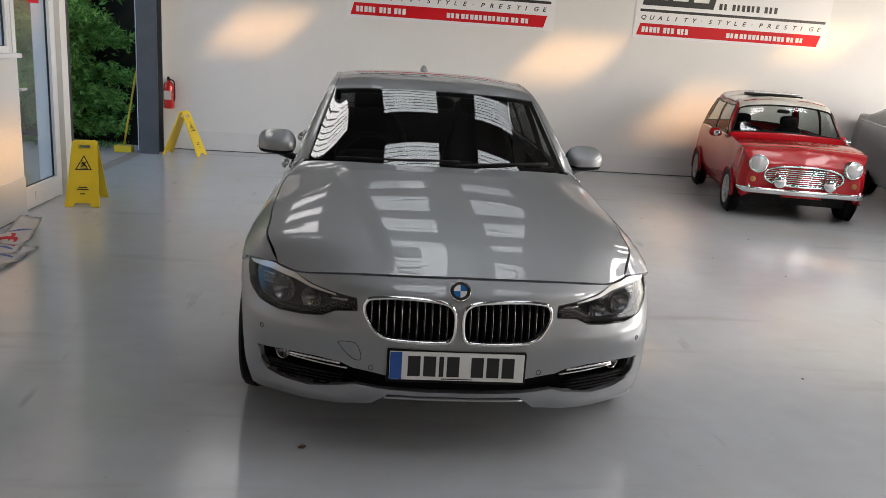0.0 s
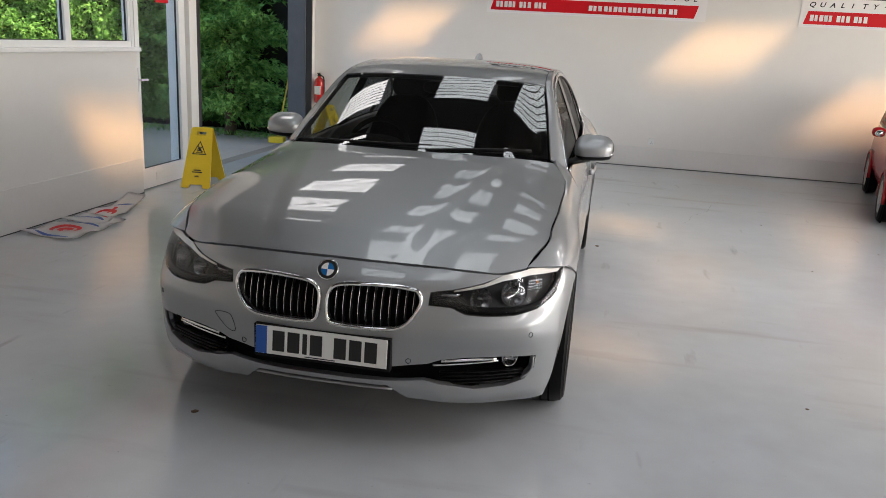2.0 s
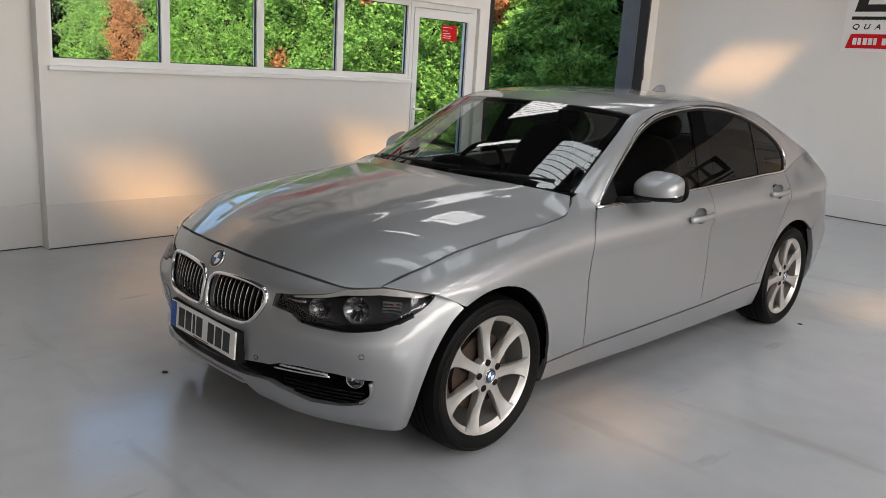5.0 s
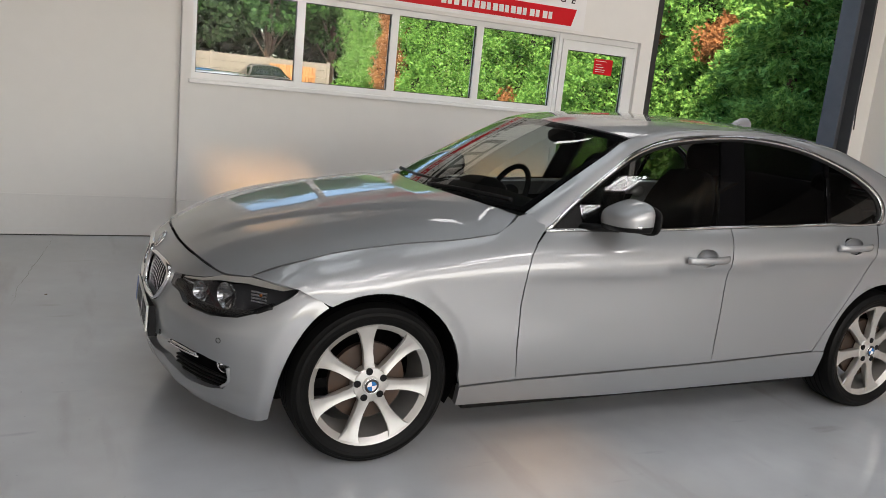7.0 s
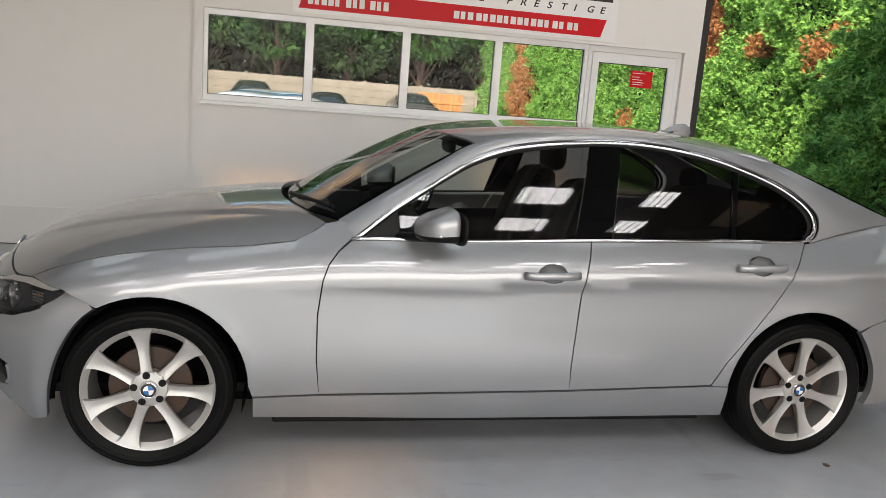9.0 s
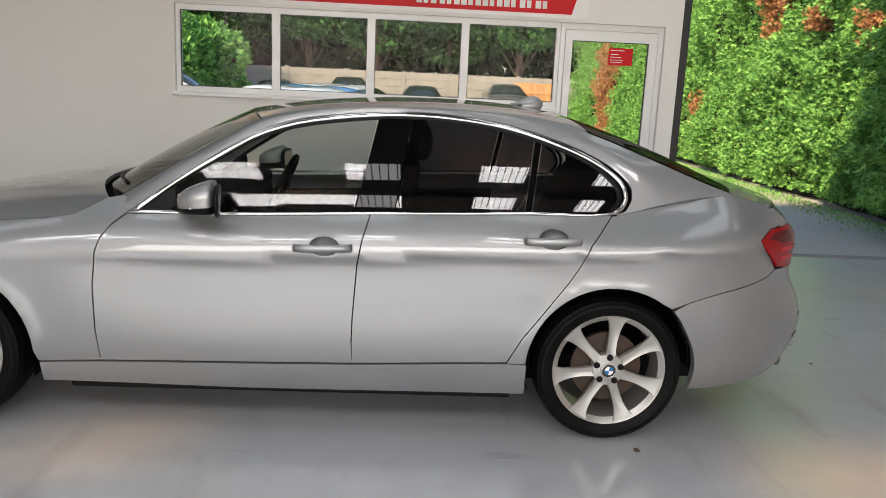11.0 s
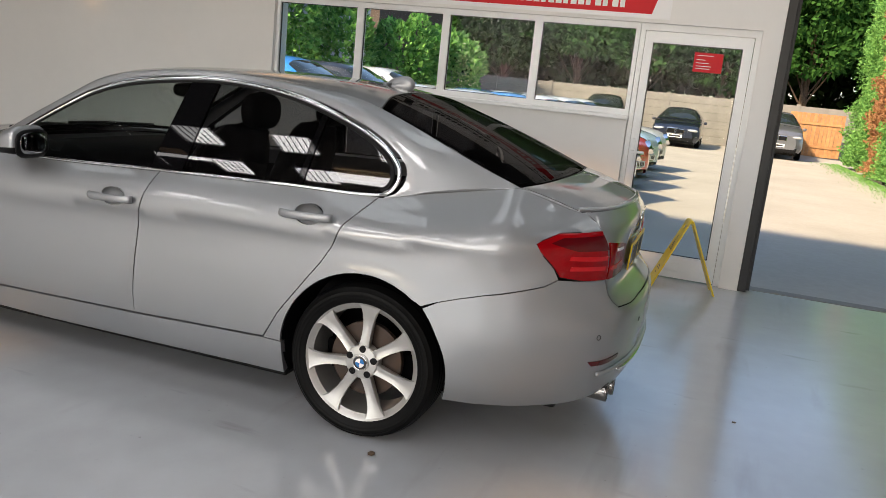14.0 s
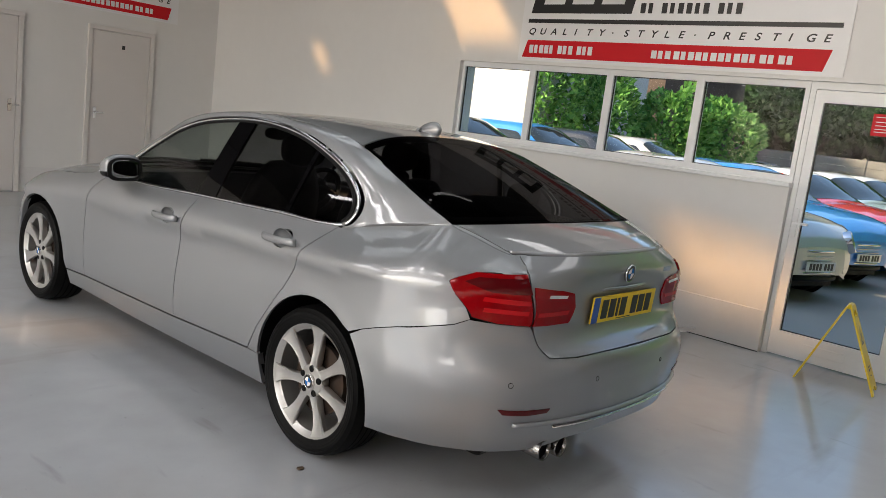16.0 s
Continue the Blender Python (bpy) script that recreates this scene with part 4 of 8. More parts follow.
TAIL_IN = [(0.596, 0.914), (0.444, 0.898), (0.384, 0.886), (0.362, 0.83), (0.395, 0.767), (0.591, 0.767)]
LID_LOW = [(0, 0.652), (0.20, 0.650), (0.40, 0.646), (0.53, 0.650), (0.563, 0.69), (0.580, 0.735), (0.592, 0.771)]
GLASS = [(-0.62, 0.932), (-0.48, 1.040), (-0.269, 1.176), (-0.123, 1.254), (0.075, 1.312), (0.385, 1.352), (0.652, 1.354), (0.921, 1.320), (1.169, 1.248), (1.308, 1.186), (1.39, 1.125), (1.418, 1.07), (1.41, 1.03), (1.385, 1.004)]
DLO = [(-0.657, 0.915), (-0.48, 1.055), (-0.269, 1.195), (-0.123, 1.279), (0.078, 1.340), (0.40, 1.376), (0.66, 1.377), (0.93, 1.345), (1.18, 1.277), (1.35, 1.205), (1.455, 1.125), (1.475, 1.063), (1.45, 1.010), (1.41, 0.990)]
RAIL = [(0.704, -0.705, 0.983), (0.669, -0.50, 1.113), (0.634, -0.30, 1.232), (0.604, -0.14, 1.322), (0.590, 0.08, 1.372), (0.586, 0.40, 1.398), (0.585, 0.66, 1.398), (0.588, 0.93, 1.383), (0.600, 1.18, 1.351), (0.628, 1.36, 1.299), (0.655, 1.55, 1.228), (0.672, 1.68, 1.178), (0.684, 1.80, 1.133), (0.696, 1.925, 1.091)]
DOOR_F = [(-0.655, 0.920), (-0.707, 0.880), (-0.745, 0.83), (-0.766, 0.77), (-0.781, 0.628), (-0.777, 0.444), (-0.760, 0.298)]
DOOR_B = [(0.295, 0.321), (0.290, 0.42), (0.292, 0.52), (0.306, 0.75), (0.325, 0.86), (0.352, 0.953)]
DOOR_R = [(0.955, 0.345), (1.02, 0.460), (1.137, 0.62), (1.20, 0.705), (1.243, 0.775), (1.285, 0.87), (1.385, 0.984)]


def fu(pts):
    return across(front, FRONT_U, [p[0] for p in pts], [p[1] for p in pts])


def ru(pts):
    return across(rear, REAR_U, [p[0] for p in pts], [p[1] for p in pts])


def arc_pts(c, z0, z1, n=26, r=0.367):
    """Round a wheel arch over the top, from height z0 ahead of the axle to z1 behind it."""
    a0, a1 = math.pi - math.asin((z0 - 0.325) / r), math.asin((z1 - 0.325) / r)
    return [(c + r * math.cos(a0 + (a1 - a0) * i / n), 0.325 + r * math.sin(a0 + (a1 - a0) * i / n)) for i in range(n + 1)]


def at_side(pts, lift=0.0, s=1, surf=side):
    p = surf(np.array([q[0] for q in pts]), np.array([q[1] for q in pts]))
    return [(s * (x + lift), y, z) for x, y, z in p]


car = thing("silver_car", "silver metallic four-door saloon car with alloy wheels on the floor", "car")

# front bumper
edge_u = FRONT_U[-1]
right = fu(BUMPER_F) + [(edge_u, z) for z in ARCH_F_Z] + fu(LAMP[:1]) + fu(LAMP[:5:-1] + [LAMP[5], LAMP[4], LAMP[3]]) + fu(SEAM)
left = [(-u, z) for u, z in right[-2:0:-1]]
bumper_holes = [fu(rounded(KIDNEY, 3, True)), [(-u, z) for u, z in fu(rounded(KIDNEY, 3, True))]]
half_in = fu(INTAKE)
bumper_holes.append(half_in + [(-u, z) for u, z in half_in[-2:0:-1]])
bumper = panel("front_bumper", right + left, front, PAINT, car, "silver front bumper", holes=bumper_holes, step=0.018, middle=(0, -1.2, 0.5), depth=0.03)
# dark space behind the openings
panel("bumper_backing", [(-edge_u, 0.2), (edge_u, 0.2), (edge_u, 0.66), (-edge_u, 0.66)], front, DARK, car, "black backing behind the openings", lift=-0.09, depth=0, gap=0, middle=(0, -1.2, 0.5), step=0.08)
box("undertray", -0.56, 0.56, -1.98, -0.9, 0.19, 0.23, BLACK, car, "black undertray")
tube("chin_strip", front(np.linspace(-0.3, 0.3, 15), np.full(15, 0.268)) + np.array((0, 0.016, 0)), 0.007, 0.022, PAINT, car, "silver lower lip", normal=(0, 1, 0))
# number plate
def plate(parent, m, face, name):
    base = box(name, -0.26, 0.26, -0.004, 0.004, -0.0555, 0.0555, face, parent, "number plate with plain dark bars", 0.002)
    base.matrix_local = m
    box("blue_band", 0.213, 0.2585, 0.0041, 0.0052, -0.054, 0.054, PLATE_B, base, "blue band")
    x = -0.19
    for i in range(7):
        w = 0.018 if i == 2 else 0.048
        box("character_bar", -x - w, -x, 0.0041, 0.0052, -0.040, 0.040, INK, base)
        x += w + 0.012 + (0.034 if i == 3 else 0)
    box("maker_bar", -0.06, 0.06, 0.0041, 0.005, -0.051, -0.0475, INK, base)
    return base


fp = plate(car, pose(0, -2.172, 0.418, 4, 0, 180) , PLATE_W, "front_number_plate")
box("plate_holder", -0.27, 0.27, -2.166, -2.13, 0.345, 0.475, BLACK, car, "black plate holder", 0.003)
e = front(np.array([0.0]), np.array([0.697]))[0]
roundel(car, pose(0, e[1] - 0.006, 0.699, 0, 0, 180) @ pose(0, 0, 0, 32, 0, 0))

for s in (1, -1):
    # kidney grilles
    ring = rounded(KIDNEY, 4, True)
    uv = np.array(fu(ring))
    rp = front(uv[:, 0], uv[:, 1]) * (s, 1, 1) + np.array((0, -0.007, 0))
    kid = tube("kidney_grille", rp, 0.008, 0.012, CHROME, car, "chrome grille frame", closed=True, normal=(0, 1, 0.15))
    for i in range(11):
        x = 0.045 + i * (0.335 - 0.045) / 10
        top = max(np.interp(x, *zip(*sorted([(a, b) for a, b in ring if b > 0.585]))), 0.6) - 0.004
        low = min(np.interp(x, *zip(*sorted([(a, b) for a, b in ring if b < 0.585]))), 0.58) + 0.004
        zz = np.linspace(low, top, 7)
        uu = np.array(across(front, FRONT_U, [x] * 7, zz))[:, 0]
        q = front(uu, zz) * (s, 1, 1) + np.array((0, 0.004, 0)) + np.array([(0, 0.012 * (abs(t) ** 3), 0) for t in np.linspace(-1, 1, 7)])
        tube("slat", q, 0.0011, 0.0016, CHROME, kid, normal=(0, 1, 0))
        tube("slat_body", q + np.array((0, 0.014, 0)), 0.004, 0.012, BLACK, kid, normal=(0, 1, 0))
    panel("grille_backing", fu(ring), front, DARK, kid, "black space behind the slats", lift=-0.035, depth=0, gap=-0.004, s=s, middle=(0, -1.2, 0.5))

    # headlamps
    lamp = panel("headlamp", fu(LAMP), front, LENS, car, "clear headlamp with black inner trim", lift=0.004, s=s, step=0.03, depth=0.004, middle=(0, -1.2, 0.5))
    lamp.visible_shadow = False
    panel("lamp_housing", fu(LAMP), front, SMOKE, lamp, "smoky grey lamp housing", lift=-0.045, depth=0, gap=-0.004, s=s, middle=(0, -1.2, 0.5))
    brow = [(0.845, 0.699), (0.735, 0.714), (0.64, 0.699), (0.573, 0.672), (0.475, 0.655), (0.475, 0.650), (0.573, 0.662), (0.64, 0.680), (0.735, 0.692), (0.83, 0.687)]
    panel("lamp_brow", fu(brow), front, ALLOY, lamp, "silver brow along the top", lift=0.0055, s=s, step=0.02, depth=0.004, gap=0, middle=(0, -1.2, 0.5))
    low_lip = rounded([(0.40, 0.613), (0.475, 0.606), (0.53, 0.585), (0.62, 0.577), (0.72, 0.577), (0.79, 0.592), (0.83, 0.63)], 5)
    uvl = np.array(fu(low_lip))
    tube("lamp_sill", (front(uvl[:, 0], uvl[:, 1]) + np.array((0, 0.02, 0))) * (s, 1, 1), 0.016, 0.012, BLACK, lamp, "black lower trim", normal=(0, 1, -0.2))
    for (x, z, r) in ((0.575, 0.620, 0.045), (0.690, 0.634, 0.052)):
        u, _ = fu([(x, z)])[0]
        c = front(np.array([u]), np.array([z]))[0]
        bowl = obj("lamp_bowl", lathe_bm([(0.008, 0.034), (r * 0.5, 0.028), (r * 0.85, 0.012), (r, -0.004)], 28, "y"), GREYLAMP, lamp, "grey reflector bowl", True)
        bowl_m = pose(s * (c[0] - 0.004), c[1] + 0.018, c[2], 0, 0, s * 28)
        bowl.matrix_local = bowl_m
        bulb = obj("bulb", blob_bm(0, 0.014, 0, 0.008, 0.014, 0.008, 2), CHROME, lamp, "small clear bulb", True)
        bulb.matrix_local = bowl_m
        for k in range(10):
            a = k * math.pi / 5
            rib = tube("reflector_rib", [(r * 0.35 * math.cos(a), 0.029, r * 0.35 * math.sin(a)), (r * 0.92 * math.cos(a), 0.004, r * 0.92 * math.sin(a))], 0.0025, 0.003, GREYLAMP, lamp, normal=(0, 1, 0))
            rib.matrix_local = bowl_m
    u, z = fu([(0.785, 0.655)])[0]
    c = front(np.array([u]), np.array([z]))[0]
    for k in range(5):
        c2 = pose(s * (c[0] - 0.03), c[1] + 0.022, c[2] - 0.012, 0, 0, s * 45)
        fac = box("lamp_facet", -0.035, 0.035, -0.004, 0.004, -0.032 + k * 0.012, -0.024 + k * 0.012, GREYLAMP, lamp, "clear facet", 0.002)
        fac.matrix_local = c2
    ind = obj("indicator", blob_bm(0, 0, 0, 0.006, 0.004, 0.005, 2.4), AMBER, lamp, "amber indicator", True)
    ind.matrix_local = pose(s * (c[0] - 0.02), c[1] + 0.025, c[2], 0, 0, s * 45)
    tube("lamp_bar", [(s * 0.43, -2.055, 0.632), (s * 0.47, -2.04, 0.632), (s * 0.505, -2.022, 0.633)], 0.002, 0.006, CHROME, lamp, "thin bright bar")

    # lower intake: blade, fog lamp, grille bars, sensor, tow cover line
    def fp3(pts, dy=0.0):
        q = np.array(fu(pts))
        return (front(q[:, 0], q[:, 1]) + np.array((0, dy, 0))) * (s, 1, 1)
    tube("intake_blade", fp3(rounded([(0.65, 0.398), (0.55, 0.395), (0.45, 0.388)], 5), 0.0), 0.0055, 0.004, CHROME, car, "chrome blade over the fog lamp", normal=(0, 1, 0))
    tube("intake_blade", fp3(rounded([(0.655, 0.388), (0.53, 0.378), (0.42, 0.370)], 5), 0.002), 0.004, 0.004, CHROME, car, "chrome blade over the fog lamp", normal=(0, 1, 0))
    tube("intake_edge", fp3(rounded([(0.74, 0.298), (0.775, 0.33), (0.78, 0.385)], 5), 0.008), 0.006, 0.012, PAINT, car, "silver intake edge", normal=(0, 1, 0))
    u, z = fu([(0.70, 0.368)])[0]
    c = front(np.array([u]), np.array([z]))[0]
    fog = obj("fog_lamp", lathe_bm([(0, 0.03), (0.02, 0.024), (0.036, 0.006), (0.039, -0.002), (0.042, 0.002), (0.042, 0.02)], 24, "y"), GREYLAMP, car, "round fog lamp", True)
    fog.matrix_local = pose(s * (c[0] - 0.008), c[1] + 0.062, c[2], 0, 0, s * 38) @ Matrix.Scale(0.85, 4)
    fl = obj("fog_lens", lathe_bm([(0, -0.006), (0.02, -0.005), (0.037, 0.0)], 24, "y"), LENS, fog, "clear lens", True)
    for z0 in (0.285, 0.30, 0.315, 0.33):
        tube("intake_bar", fp3([(0.44 + 0.05 * k, z0) for k in range(7)], 0.035), 0.004, 0.010, BLACK, car, "black grille bar", normal=(0, 1, 0))
    for x, z in ((0.767, 0.488), (0.33, 0.385)):
        u, z = fu([(x, z)])[0]
        c = front(np.array([u]), np.array([z]))[0]
        d = front(np.array([u + 0.01]), np.array([z]))[0] - c
        sensor = obj("parking_sensor", lathe_bm([(0.0085, -0.0005), (0.0085, 0.0012), (0.0105, 0.0012), (0.0105, -0.0005)], 20, "y"), BLACK, car, "small round parking sensor ring", True)
        sensor.matrix_local = pose(s * c[0], c[1] - 0.0005, c[2], 0, 0, s * math.degrees(math.atan2(d[1], d[0])) + 180)
# tow-eye cover
cap = rounded([(-0.455, 0.484), (-0.395, 0.483), (-0.374, 0.45), (-0.371, 0.415), (-0.395, 0.413), (-0.425, 0.435), (-0.45, 0.465)], 4, True)
q = np.array(fu(cap))
tube("tow_cover_line", front(q[:, 0], q[:, 1]) + np.array((0, -0.0003, 0)), 0.0012, 0.0012, BLACK, car, "fine line of the tow-eye cover", closed=True, normal=(0, 1, 0))

# bonnet
bon_out = [(u, 0.0) for u in np.linspace(-0.76, 0.76, 15)] + [(0.76, v) for v in np.linspace(0, 1.15, 14)[1:]] + [(u, 1.15) for u in np.linspace(0.76, -0.76, 15)[1:]] + [(-0.76, v) for v in np.linspace(1.15, 0, 14)[1:-1]]
panel("bonnet", bon_out, bonnet, PAINT, car, "silver bonnet with two raised lines", step=0.016, middle=(0, -1.4, 0.3), depth=0.02)
panel("engine_bay", bon_out, bonnet, DARK, car, "dark space under the bonnet", lift=-0.04, depth=0, gap=-0.02, step=0.09, middle=(0, -1.4, 0.3))
box("cowl", -0.62, 0.62, -0.90, -0.66, 0.88, 0.95, BLACK, car, "black cowl below the windscreen", 0.01)

# screens
full_rect = lambda a, b: [(u, 0.0) for u in np.linspace(-a, a, 13)] + [(a, v) for v in np.linspace(0, 1, 9)[1:]] + [(u, 1.0) for u in np.linspace(a, -a, 13)[1:]] + [(-a, v) for v in np.linspace(1, 0, 9)[1:-1]]
wind = panel("windscreen", full_rect(0.985, 1), screen, SCREENGLASS, car, "clear windscreen", step=0.08, depth=0.006, gap=0.004, middle=(0, 0.3, 0.9), edge_step=0.06)
frame_out = full_rect(0.99, 1)
frame_in = [(u * 0.93, 0.055 + v * 0.89) for u, v in full_rect(1.0, 1)]
panel("windscreen_border", frame_out, screen, GLOSSBLACK, wind, "black printed border", holes=[frame_in], lift=-0.008, depth=0, gap=0.0, step=0.08, middle=(0, 0.3, 0.9), edge_step=0.06)
backw = panel("rear_screen", full_rect(0.985, 1), backlight, REARGLASS, car, "dark tinted rear window", step=0.08, depth=0.006, gap=0.004, middle=(0, 1.2, 0.9), edge_step=0.06)
panel("rear_screen_border", full_rect(0.99, 1), backlight, GLOSSBLACK, backw, "black printed border", holes=[[(u * 0.94, 0.06 + v * 0.90) for u, v in full_rect(1.0, 1)]], lift=-0.008, depth=0, gap=0, step=0.08, middle=(0, 1.2, 0.9), edge_step=0.06)
for o in (wind, backw):
    o.visible_shadow = False
panel("roof", full_rect(1.0, 1), roof, PAINT, car, "silver roof", step=0.06, depth=0.012, gap=0.003, middle=(0, 0.4, 0.9), edge_step=0.05)
panel("headlining", full_rect(1.0, 1), roof, mat("grey_headlining", (0.035, 0.034, 0.033), 0.9), car, "grey headlining", lift=-0.03, step=0.1, depth=0, gap=0, middle=(0, 0.4, 0.9), edge_step=0.08)

# boot lid: deck and rear face
face_right = ru(LID_LOW) + ru([(0.600, 0.955), (0.592, 0.985), (0.575, 1.018)]) + ru([(0.3, 1.024), (0, 1.026)])
face = face_right + [(-u, z) for u, z in face_right[-2:0:-1]]
deck_rect = [(u, 0.03) for u in np.linspace(-0.97, 0.97, 13)] + [(0.97, v) for v in np.linspace(0.03, 1, 7)[1:]] + [(u, 1.0) for u in np.linspace(0.97, -0.97, 13)[1:]] + [(-0.97, v) for v in np.linspace(1, 0.03, 7)[1:-1]]
lid = mesh_object("boot_lid", *join_data(
    panel_data(face, rear, step=0.035, depth=0.02, middle=(0, 1.6, 0.7)),
    panel_data(deck_rect, deck, step=0.04, depth=0.012, gap=0.0, middle=(0, 1.9, 0.6), edge_step=0.03)), PAINT, car, "silver boot lid with a small lip")
liptop = np.array(LIP)
liprun = np.concatenate([liptop[:0:-1] * (-1, 1, 1), liptop])
tube("boot_lip", hermite(np.arange(7), liprun, np.linspace(0.15, 5.85, 40)) + np.array((0, -0.004, -0.004)), 0.014, 0.009, PAINT, lid, "rounded lip", sides=12, normal=(0, 0.25, 1))
rp_ = plate(car, pose(0, 2.338, 0.806, -3, 0, 0), PLATE_Y, "rear_number_plate")
roundel(car, pose(0, 2.342, 0.945, -6, 0, 0), 0.038)
tube("boot_strip", [(x, 2.336 - 0.04 * (x / 0.32) ** 2, 0.884) for x in np.linspace(-0.3, 0.3, 9)], 0.006, 0.008, PAINT, lid, "handle strip above the plate")
box("model_bar", -0.42, -0.30, 2.318, 2.323, 0.928, 0.948, CHROME, lid, "chrome model lettering as a plain bar")

# rear bumper
edge_r = REAR_U[-1]
low_r = [(0, 0.318), (0.2, 0.318), (0.38, 0.312), (0.46, 0.285), (0.55, 0.268), (0.684, 0.255), (0.79, 0.244), (0.845, 0.24)]
rb = ru(low_r) + [(edge_r, z) for z in (0.245, 0.35, 0.45, 0.55, 0.605)] + [(1.126, 0.637), (1.078, 0.664), (1.020, 0.691), (0.917, 0.721), (0.814, 0.747), (0.766, 0.773)] + ru([ (0.704, 0.768), (0.598, 0.766)]) + ru(LID_LOW[-2:0:-1] + [(0, 0.650)])
rbo = [(u, z - 0.0) for u, z in rb]
rear_bumper = panel("rear_bumper", rbo + [(-u, z) for u, z in rbo[-2:0:-1]], rear, PAINT, car, "silver rear bumper", gap=0.0012, step=0.035, depth=0.03, middle=(0, 1.6, 0.5))
panel("rear_backing", [(-edge_r, 0.34), (edge_r, 0.34), (edge_r, 0.97), (-edge_r, 0.97)], rear, DARK, car, "dark inner body", lift=-0.06, depth=0, gap=0.0, middle=(0, 1.6, 0.5), step=0.08)
panel("boot_floor", deck_rect, deck, DARK, car, "dark inner boot", lift=-0.04, depth=0, gap=0, middle=(0, 1.9, 0.6), step=0.1)
q = np.array(ru([(x, 0.378) for x in np.linspace(-0.48, 0.48, 25)]))
tube("diffuser_trim", rear(q[:, 0], q[:, 1]) + np.array((0, 0.004, 0)), 0.006, 0.012, CHROME, rear_bumper, "bright strip along the lower edge", normal=(0, 1, 0))
q = np.array(ru([(x, 0.398) for x in np.linspace(-0.66, 0.66, 31)]))
tube("diffuser_lip", rear(q[:, 0], q[:, 1]) + np.array((0, 0.006, 0)), 0.010, 0.010, PAINT, rear_bumper, "raised silver lip", normal=(0, 1, 0.4))
slab("rear_undertray", [(-0.62, 0.62, 1.02, 1.78, 0.17, 0.32), (-0.66, 0.66, 1.785, 2.17, 0.215, 0.32)], BLACK, car, "black underside", bevel=0.02)
for x, y in ((0.470, 2.345), (0.378, 2.36)):
    ex = obj("exhaust_pipe", lathe_bm([(0.034, -0.16), (0.041, -0.03), (0.0425, 0.0), (0.041, 0.004), (0.037, 0.0), (0.036, -0.06)], 28, "y"), EXHAUST, car, "dull steel exhaust tip", True)
    ex.matrix_local = pose(x, y, 0.268)
    obj("exhaust_bore", lathe_bm([(0.0, -0.025), (0.036, -0.012)], 28, "y"), DARK, ex, "sooty black bore", True)

